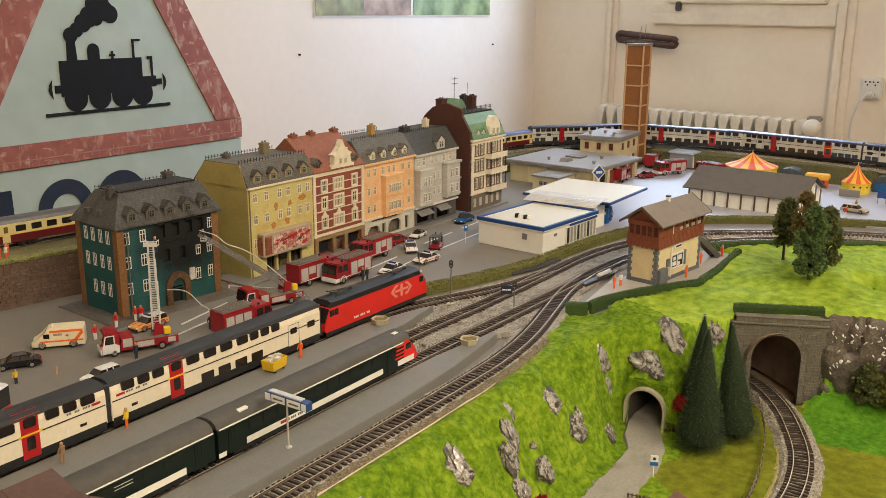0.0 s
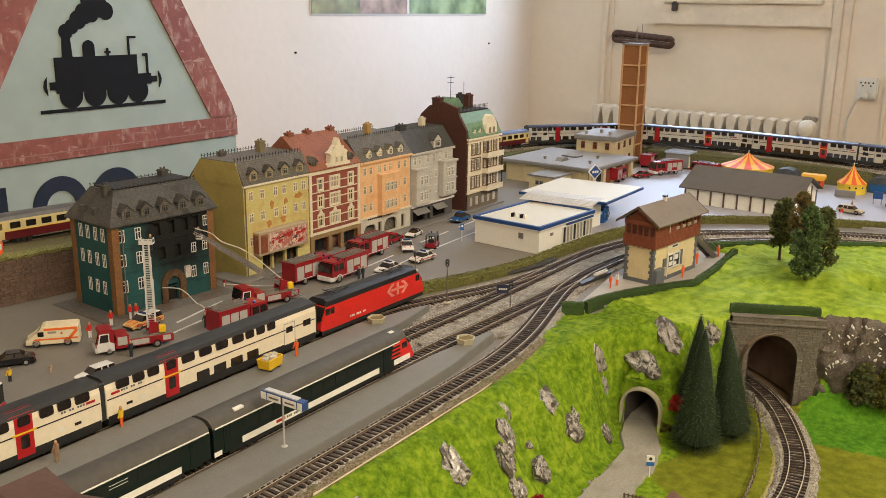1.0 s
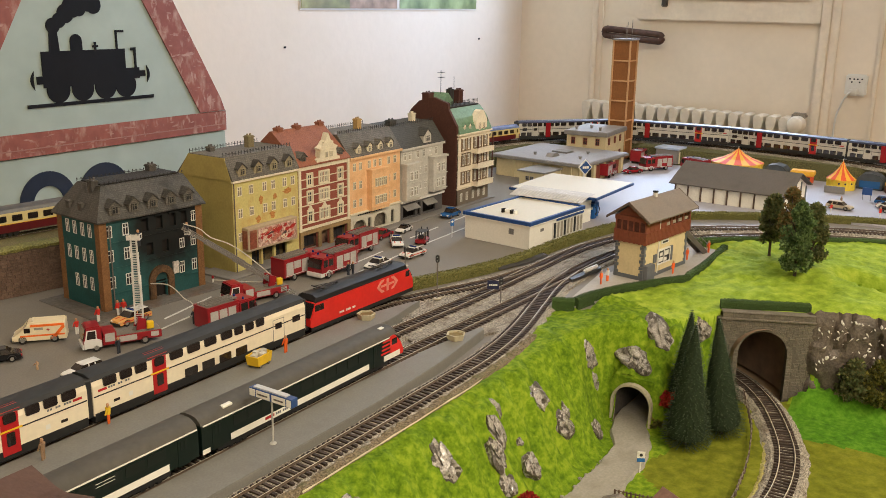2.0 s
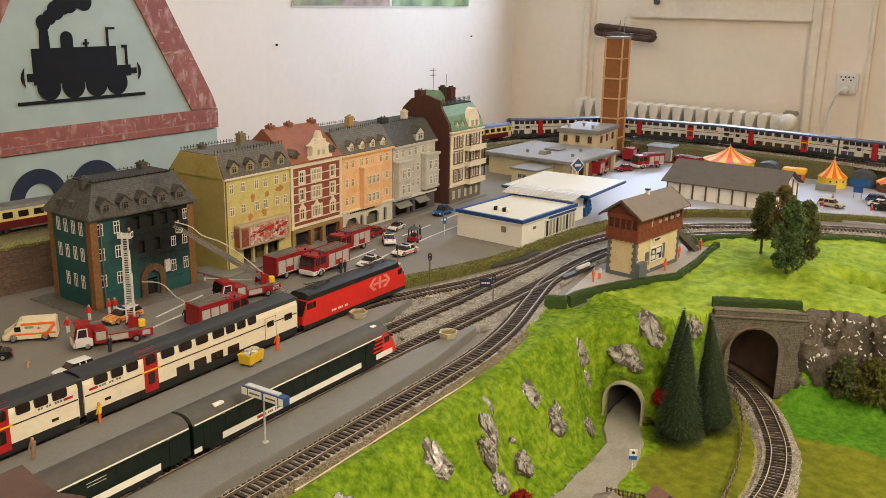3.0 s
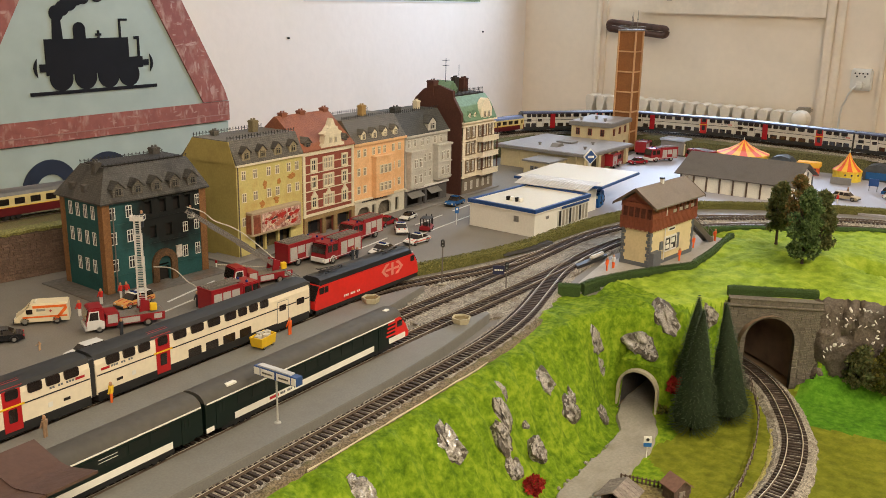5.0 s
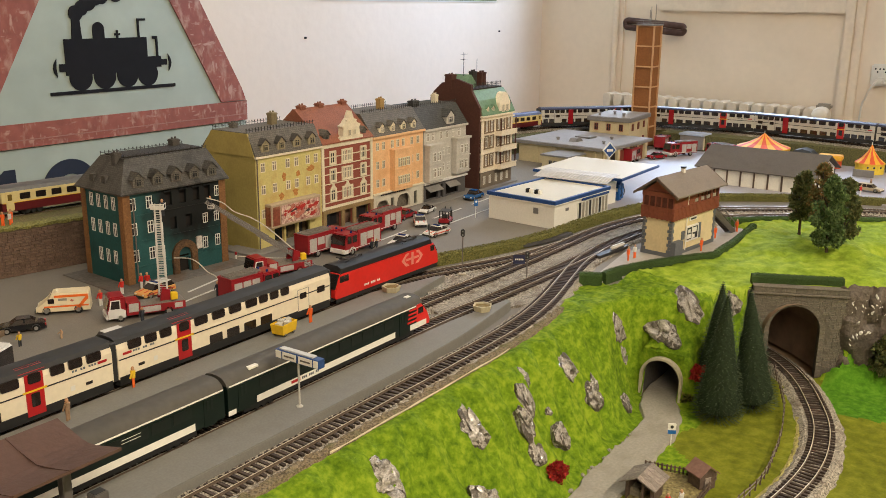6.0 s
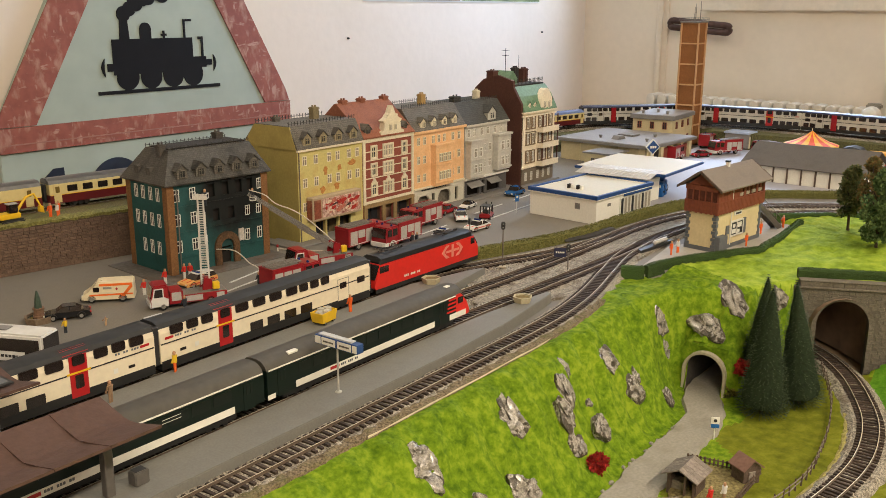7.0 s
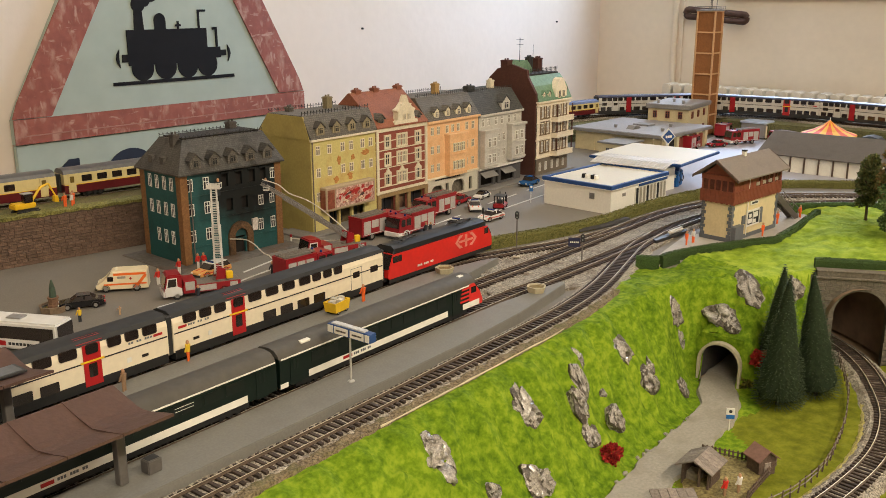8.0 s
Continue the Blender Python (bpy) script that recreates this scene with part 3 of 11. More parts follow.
for i in range(len(GX) - 1):
    for j in range(ny - 1):
        x, y = GX[i] + 0.0025, GY[j] + 0.0025
        band = not (gup[i, j] and gup[i + 1, j + 1]) and not (glow[i, j] and glow[i + 1, j + 1])
        if 1.036 < x < 1.062 and 0.3745 < y < 0.4205 and min(gz[i, j], gz[i + 1, j]) < -0.056:
            continue
        along_p = ((x - PA[0]) * (PB[0] - PA[0]) + (y - PA[1]) * (PB[1] - PA[1])) / 0.01353
        if band and -0.02 < along_p < 1.04 and math.hypot(x - PA[0] - along_p * (PB[0] - PA[0]), y - PA[1] - along_p * (PB[1] - PA[1])) < 0.02:
            continue
        if y > 0.495 and not (0.90 < x < 1.118 and y < np.interp(x, (0.90, 0.99, 1.09, 1.118), (0.500, 0.514, 0.536, 0.515))):
            continue
        a = i * ny + j
        faces.append((a, a + ny, a + ny + 1, a + 1))
me = bpy.data.meshes.new("terrain")
me.from_pydata(verts.tolist(), [], faces)
for m in (GRASS, OLIVEG, FRESHG, MEADG):
    me.materials.append(m)
for p in me.polygons:
    p.use_smooth = True
    x, y, z = p.center
    k = noise.noise(Vector((x * 14, y * 14, 2.0))) * 0.05
    if z < LOWZ + 0.004 or (x < 1.30 and y < 0.24 and z < -0.07):
        p.material_index = 2 if (x + k > 1.13 and y < 0.24) else (1 if y + k < 0.330 else 0)
    elif x + k > 1.16 and z > -0.004:
        p.material_index = 3
tagged(part("terrain", me, None), "bright green grass-covered hillside and meadow", "grass", "", "structure")

# road along the foot of the slope, into the small tunnel
road = spline([(0.55, 0.343), (0.66, 0.350), (0.766, 0.357), (0.82, 0.3615), (0.89, 0.362), (0.943, 0.363), (0.985, 0.371), (1.015, 0.386), (1.05, 0.3975), (1.12, 0.398), (1.22, 0.40)], 0.006)
bm = B()
rows = []
for i, p in enumerate(road):
    d = road[min(i + 1, len(road) - 1)] - road[max(i - 1, 0)]
    d /= np.linalg.norm(d)
    wd = 0.0235 + 0.0012 * math.sin(p[0] * 95) + 0.0008 * math.sin(p[0] * 230)
    rows.append([bm.verts.new((p[0] - d[1] * o, p[1] + d[0] * o, LOWZ + 0.0035 - (0.004 if abs(o) > wd * 0.99 else 0))) for o in (-wd, -wd * 0.9, 0, wd * 0.9, wd)])
for a, b in zip(rows, rows[1:]):
    for k in range(4):
        bm.faces.new((a[k], a[k + 1], b[k + 1], b[k]))
tagged(part("road", bm, ROADM), "pale grey gravel road into the small tunnel", "road", "", "structure")


# ---- tracks ----
def track(ctrl, z0, label, single=False, ends=(None, None)):
    path = spline(ctrl, 0.0072)
    path = np.c_[path, np.full(len(path), z0)]
    t = thing("railway_track", Matrix(), label, "railway track", "tracks")
    bm = B()
    sweep(bm, path, [(0.027, -0.002), (0.019, 0.0042), (0.007, 0.0048), (-0.007, 0.0048), (-0.019, 0.0042), (-0.027, -0.002)], jitter=0.0009)
    part("ballast", bm, BALL, t)
    for s in (0.0086, -0.0086):
        bm = B()
        sweep(bm, path, [(s + 0.0009, 0.006), (s + 0.0009, 0.0065), (s + 0.0003, 0.0067), (s + 0.00046, 0.0086), (s - 0.00046, 0.0086), (s - 0.0003, 0.0067), (s - 0.0009, 0.0065), (s - 0.0009, 0.006)], mi=[0, 0, 0, 1, 0, 0, 0, 0])
        part("rail", bm, [RAILS, RAILT], t)
    n = len(path)
    joined = None if single is True else B()
    for i in range(0, n):
        d = path[min(i + 1, n - 1)] - path[max(i - 1, 0)]
        a = math.degrees(math.atan2(d[1], d[0]))
        m = pose(path[i][0], path[i][1], z0, 0, 0, a + random.uniform(-1, 1))
        if single is True or (single and 0.62 < path[i][0] < 1.68):
            part("sleeper", SLEEPER, None, t, "", m)
        else:
            q = [m @ Vector((x, y, z)) for x in (-0.0015, 0.0015) for y in (-0.0145, 0.0145) for z in (0.003, 0.0065)]
            v = [joined.verts.new(p) for p in q]
            for f in ((0, 1, 3, 2), (4, 6, 7, 5), (0, 4, 5, 1), (2, 3, 7, 6), (1, 5, 7, 3)):
                joined.faces.new([v[k] for k in f])
    if joined:
        tagged(part("far_sleeper_row", joined, SLEEP, t), kind="stuff")
    return path


bm = B()
box(bm, -0.0015, -0.0145, 0.003, 0.0015, 0.0145, 0.0065)
SLEEPER = finish("sleeper", bm, SLEEP)
track([(-0.7, 0.741), (0.6, 0.741), (0.92, 0.738), (1.02, 0.713), (1.10, 0.682), (1.17, 0.662), (1.26, 0.650)], 0, "platform track curving out past the signal", "near")
track([(-0.7, 0.656), (0.6, 0.656), (0.87, 0.655), (1.05, 0.649), (1.20, 0.648), (1.32, 0.648), (1.42, 0.641), (1.52, 0.616), (1.60, 0.578), (1.665, 0.53), (1.74, 0.435), (1.80, 0.337), (1.845, 0.22), (1.87, 0.05), (1.88, -0.4)], 0, "outer main line curving away past the signal box", "near")
track([(-0.7, 0.601), (0.7, 0.601), (0.95, 0.595), (1.10, 0.591), (1.21, 0.590), (1.31, 0.591), (1.41, 0.581), (1.51, 0.552), (1.60, 0.503), (1.68, 0.418), (1.738, 0.32), (1.778, 0.21), (1.80, 0.05), (1.81, -0.4)], 0, "inner main line curving past the signal box", "near")
track([(0.12, 0.516), (0.5, 0.516), (0.80, 0.517), (0.90, 0.521), (0.99, 0.535), (1.09, 0.560), (1.18, 0.582), (1.26, 0.590)], 0, "front siding track along the grass slope", True)
TL = track([(0.55, 0.34), (0.66, 0.265), (0.78, 0.218), (0.88, 0.198), (0.97, 0.193), (1.06, 0.207), (1.14, 0.238), (1.20, 0.27), (1.25, 0.31), (1.30, 0.37)], LOWZ + 0.001, "single branch line curving into the stone tunnel", True)
UZ = 0.066
bm = B()
prism(bm, [(-1.2, 1.515), (0.86, 1.152), (0.90, 1.212), (1.17, 1.166), (1.17, 1.32), (-1.2, 1.64)], "z", -0.02, UZ)
tagged(part("upper_ground", bm, mat("brown_earth_scatter", (0.12, 0.10, 0.05), 0.95, 0.35, 500, 0.6, c2=(0.20, 0.17, 0.07), dirt=(0.10, 0.14, 0.03), dirt_amount=0.8)), "brown earthy embankment top behind the stone wall", "ground", "", "structure")
track([(-0.8, 1.443), (0.5, 1.2836), (1.16, 1.2026)], UZ - 0.007, "upper main line behind the retaining wall")
track([(-0.8, 1.501), (0.5, 1.342), (1.16, 1.261)], UZ - 0.006, "second upper track along the green strip")
BZ = 0.041
bm = B()
prism(bm, [(2.36, 0.10), (2.36, 0.93), (2.41, 0.93), (2.41, 1.01), (2.24, 1.165), (1.40, 1.22), (1.40, 1.44), (1.70, 1.43), (2.0, 1.40), (2.28, 1.34), (2.46, 1.22), (2.56, 1.03), (2.575, 0.85), (2.56, 0.65), (2.53, 0.45), (2.47, 0.1), (2.46, -0.9), (2.30, -0.9)], "z", -0.02, BZ)
tagged(part("back_ground", bm, mat("dull_green_embankment", (0.09, 0.085, 0.045), 0.95, 0.35, 300, 0.5, c2=(0.15, 0.15, 0.06))), "dull green raised trackbed at the back", "ground", "", "structure")
TK = track([(1.42, 1.29), (1.75, 1.275), (1.95, 1.255), (2.15, 1.215), (2.31, 1.13), (2.42, 0.99), (2.452, 0.85), (2.440, 0.69), (2.425, 0.54), (2.395, 0.40), (2.36, 0.26), (2.34, 0.0), (2.34, -0.4)], BZ, "raised loop track along the back")
track([(1.75, 1.34), (1.97, 1.325), (2.22, 1.275), (2.40, 1.165), (2.495, 1.01), (2.516, 0.85), (2.504, 0.69), (2.489, 0.54), (2.46, 0.39), (2.42, 0.24), (2.40, 0.0), (2.40, -0.4)], BZ, "second raised loop track along the back")

TEAL = mat("teal_edge_paint", (0.10, 0.22, 0.22), 0.45, 0.1, 40)
bm = B()
sweep(bm, spline([(1.70, 1.422), (2.0, 1.402), (2.28, 1.342), (2.46, 1.222), (2.562, 1.03), (2.577, 0.85), (2.562, 0.65), (2.532, 0.45), (2.472, 0.1), (2.462, -0.9)], 0.03), [(-0.004, -0.2), (-0.004, BZ + 0.012), (0.008, BZ + 0.012), (0.008, -0.2)])
solo("edge_board", bm, TEAL, Matrix(), "teal painted edge board of the layout", "board")
bm = B()
sweep(bm, spline([(-1.2, 1.590, 0), (0.3, 1.412, 0), (1.16, 1.303, 0)], 0.01), [(-0.03, UZ - 0.002), (-0.018, UZ + 0.004), (0.0, UZ + 0.007), (0.02, UZ + 0.008), (0.032, UZ + 0.002), (0.03, UZ - 0.02)], jitter=0.0015)
solo("grass_strip", bm, GRASS, Matrix(), "rough green grass strip along the upper track", "grass", kind="structure")

# ballast bed between the tracks
bm = B()
prism(bm, [(0.86, 0.58), (0.95, 0.565), (0.985, 0.545), (1.25, 0.565), (1.40, 0.57), (1.52, 0.54), (1.58, 0.575), (1.45, 0.655), (1.25, 0.672), (1.05, 0.725), (0.97, 0.71), (0.88, 0.63)], "z", -0.002, 0.0032)
tagged(part("ballast_bed", bm, BALL), "grey brown gravel between the converging tracks", "gravel", "", "structure")
bm = B()
sweep(bm, spline([(0.528, 0.4885, 0.003), (0.69, 0.4885, 0.003), (0.80, 0.489, 0.003), (0.825, 0.490, 0.003)], 0.02), [(0.0004, 0), (0.0004, 0.0014), (-0.0004, 0.0014), (-0.0004, 0)], jitter=0.0004)
EARTH = mat("brown_soil_edge", (0.110, 0.080, 0.048), 0.95, 0.4, 500, 0.8, c2=(0.21, 0.165, 0.10), dirt=(0.10, 0.11, 0.03), dirt_amount=0.7)
so = B()
sweep(so, spline([(0.12, 0.4945, 0), (0.5, 0.4945, 0), (0.80, 0.4955, 0), (0.90, 0.4995, 0), (0.985, 0.511, 0)], 0.006), [(-0.0065, -0.001), (-0.004, 0.0040), (0.001, 0.0052), (0.0045, 0.0046), (0.007, 0.002)], jitter=0.0011)
solo("soil_edge", so, EARTH, Matrix(), "brown soil edge between siding and grass", "soil", kind="structure")
solo("edge_strip", bm, mat("pale_wood_strip", (0.62, 0.53, 0.38), 0.7, 0.1, 300), Matrix(), "thin pale wooden strip along the siding", "strip")


# ---- platforms ----
def platform(pts, label):
    t = thing("station_platform", Matrix(), label, "platform", "platforms")
    bm = B()
    prism(bm, pts, "z", 0.0, 0.0115)
    part("platform_edge", bm, PLATE, t)
    c = np.mean(pts, axis=0)
    bm = B()
    q = []
    n = len(pts)
    for i in range(n):
        p, a, b = np.array(pts[i]), np.array(pts[i - 1]), np.array(pts[(i + 1) % n])
        u, w = (a - p) / np.linalg.norm(a - p), (b - p) / np.linalg.norm(b - p)
        k = (u + w) / np.linalg.norm(u + w) * 0.0007
        q.append(tuple(p + k))
    prism(bm, q, "z", 0.0115, 0.0125)
    part("platform_surface", bm, PLAT, t)


platform([(-0.7, 0.676), (0.90, 0.676), (0.99, 0.690), (0.975, 0.698), (0.87, 0.722), (-0.7, 0.722)], "long grey station platform between the tracks")
platform([(-0.2, 0.535), (0.70, 0.536), (0.82, 0.543), (0.945, 0.560), (0.950, 0.568), (0.84, 0.580), (0.7, 0.584), (-0.2, 0.584)], "grey island platform tapering to its end")

# plain wooden table that carries the layout
TABLE = mat("raw_pine_table", (0.38, 0.27, 0.16), 0.7, 0.15, 40, 0.1)
lt = thing("layout_table", Matrix(), "raw pine table that carries the model layout", "table", "", "structure")
for q in ((-1.2, -0.60, 1.90, 0.50), (-1.2, 0.50, 2.60, 1.46), (1.90, -0.90, 2.60, 0.50)):
    bm = B()
    rbox(bm, q[0], q[1], -0.150, q[2], q[3], -0.1155, 0.002, seg=1)
    part("table_top", bm, TABLE, lt)
for q in ((-1.2, 0.505, 2.30, 1.44), (1.92, -0.88, 2.30, 0.50)):
    bm = B()
    box(bm, q[0], q[1], -0.1155, q[2], q[3], -0.021)
    part("riser", bm, TABLE, lt)
for x, y in ((-1.1, -0.5), (0.4, -0.5), (1.8, -0.5), (-1.1, 1.3), (0.6, 1.3), (2.5, 1.3), (2.5, -0.8)):
    bm = B()
    rbox(bm, x - 0.03, y - 0.03, -1.0, x + 0.03, y + 0.03, -0.150, 0.003, seg=1)
    part("leg", bm, TABLE, lt)


# ---- houses ----
def slates(m, w=0.0042, hgt=0.0030, dark=0.55):
    """Adds the joints of small slates to a roof material, as darker lines and relief."""
    nd, ln = m.node_tree.nodes, m.node_tree.links
    b = nd["Principled BSDF"]
    tc = nd.new("ShaderNodeTexCoord")
    sp, cb = nd.new("ShaderNodeSeparateXYZ"), nd.new("ShaderNodeCombineXYZ")
    ln.new(tc.outputs["Object"], sp.inputs[0])
    ad = nd.new("ShaderNodeMath")
    ln.new(sp.outputs["X"], ad.inputs[0])
    ln.new(sp.outputs["Y"], ad.inputs[1])
    ln.new(ad.outputs[0], cb.inputs["X"])
    ln.new(sp.outputs["Z"], cb.inputs["Y"])
    br = nd.new("ShaderNodeTexBrick")
    br.inputs["Scale"].default_value, br.inputs["Mortar Size"].default_value, br.inputs["Mortar Smooth"].default_value = 1.0, hgt * 0.14, 0.4
    br.inputs["Brick Width"].default_value, br.inputs["Row Height"].default_value = w, hgt
    br.inputs["Color1"].default_value, br.inputs["Color2"].default_value, br.inputs["Mortar"].default_value = (1, 1, 1, 1), (0.72, 0.72, 0.72, 1), (dark, dark, dark, 1)
    ln.new(cb.outputs[0], br.inputs["Vector"])
    src = b.inputs["Base Color"].links[0].from_socket
    mx = nd.new("ShaderNodeMix")
    mx.data_type, mx.blend_type = "RGBA", "MULTIPLY"
    mx.inputs["Factor"].default_value = 1.0
    ln.new(src, mx.inputs["A"])
    ln.new(br.outputs["Color"], mx.inputs["B"])
    ln.new(mx.outputs["Result"], b.inputs["Base Color"])
    bp = nd.new("ShaderNodeBump")
    bp.inputs["Strength"].default_value, bp.inputs["Distance"].default_value = 0.5, 0.0006
    ln.new(br.outputs["Color"], bp.inputs["Height"])
    ln.new(bp.outputs["Normal"], b.inputs["Normal"])
    return m


PANE = mat("house_pane", (0.02, 0.022, 0.025), 0.30, 0.2, 200, spec=0.35)
DIMP = mat("dim_pane", (0.24, 0.205, 0.15), 0.3, 0.4, 300)
PANEL = mat("pale_pane", (0.34, 0.31, 0.25), 0.3, 0.3, 300)
WHITE = mat("white_trim", (0.76, 0.74, 0.68), 0.6, 0.06, 400)
CREAM = mat("cream_trim", (0.76, 0.69, 0.52), 0.7, 0.1, 400, 0.1)
SLATE = slates(mat("grey_slate", (0.160, 0.145, 0.122), 0.7, 0.2, 500, 0.4, dirt=(0.09, 0.08, 0.068)))
SLATED = mat("sooty_slate", (0.078, 0.070, 0.061), 0.55, 0.3, 500, 0.4, dirt=(0.022, 0.020, 0.018), dirt_amount=0.8)
IRON = mat("wrought_iron", (0.03, 0.027, 0.025), 0.6, 0.2, 300)
BRICKC = mat("chimney_brick", (0.16, 0.08, 0.055), 0.85, 0.25, 500, 0.3)
GUT = mat("zinc_gutter", (0.17, 0.15, 0.13), 0.5, 0.15, 300, metal=0.4)
SIDES = {"front": lambda W, D: Matrix(), "left": lambda W, D: pose(0, D, 0, 0, 0, -90), "right": lambda W, D: pose(W, 0, 0, 0, 0, 90), "back": lambda W, D: pose(W, D, 0, 0, 0, 180)}
WIN = {}


def window_mesh(w, h, frame_mat, pane_mat, kind="cross"):
    """A window frame in one piece; its pane is kept beside it and hung under it by part()."""
    key = (round(w, 4), round(h, 4), frame_mat.name, pane_mat.name, kind)
    if key in WIN:
        return WIN[key]
    bm, f = B(), min(w, h) * 0.11
    a, b = -0.0005, 0.0016
    xs, zs = [-w / 2, -w / 2 + f, w / 2 - f, w / 2], [0, f, h - f, h]
    if kind in ("cross", "tee", "sill"):
        xs[2:2] = [-f * 0.45, f * 0.45]
    if kind in ("cross", "tee"):
        zs[2:2] = [h * 0.62, h * 0.62 + f * 0.9]
    nx, nz = len(xs) - 1, len(zs) - 1
    solid = lambda i, j: 0 <= i < nx and 0 <= j < nz and (i % 2 == 0 or j % 2 == 0)
    grid = {}

    def at(i, j, y):
        if (i, j, y) not in grid:
            grid[(i, j, y)] = bm.verts.new((xs[i], y, zs[j]))
        return grid[(i, j, y)]
    for i in range(nx):
        for j in range(nz):
            if not solid(i, j):
                continue
            bm.faces.new((at(i, j, a), at(i + 1, j, a), at(i + 1, j + 1, a), at(i, j + 1, a)))
            for di, dj, p, q in ((-1, 0, (i, j), (i, j + 1)), (1, 0, (i + 1, j), (i + 1, j + 1)), (0, -1, (i, j), (i + 1, j)), (0, 1, (i, j + 1), (i + 1, j + 1))):
                if not solid(i + di, j + dj):
                    bm.faces.new((at(*p, a), at(*q, a), at(*q, b), at(*p, b)))
    WIN[key] = finish("window", bm, [frame_mat])
    bm = B()
    box(bm, -w / 2 + f * 0.5, 0.0001, f * 0.5, w / 2 - f * 0.5, 0.0018, h - f * 0.5)
    PANES[WIN[key].name] = finish("pane", bm, [pane_mat])
    return WIN[key]


def facade(bm, W, H, ops, depth=0.002, m=Matrix(), mi=0):
    xs = sorted({0, W, *[o[0] for o in ops], *[o[2] for o in ops]})
    zs = sorted({0, H, *[o[1] for o in ops], *[o[3] for o in ops]})

    def quad(pts):
        f = bm.faces.new([bm.verts.new(m @ Vector(p)) for p in pts])
        f.material_index = mi
    for x0, x1 in zip(xs, xs[1:]):
        for z0, z1 in zip(zs, zs[1:]):
            cx, cz = (x0 + x1) / 2, (z0 + z1) / 2
            if not any(o[0] < cx < o[2] and o[1] < cz < o[3] for o in ops):
                quad([(x0, 0, z0), (x1, 0, z0), (x1, 0, z1), (x0, 0, z1)])
                quad([(x0, 0.004, z0), (x0, 0.004, z1), (x1, 0.004, z1), (x1, 0.004, z0)])
    for a, b, c, d in ops:
        e = 0.004
        quad([(a, 0, b), (a, 0, d), (a, e, d), (a, e, b)])
        quad([(c, 0, b), (c, e, b), (c, e, d), (c, 0, d)])
        quad([(a, 0, d), (c, 0, d), (c, e, d), (a, e, d)])
        quad([(a, 0, b), (a, e, b), (c, e, b), (c, 0, b)])


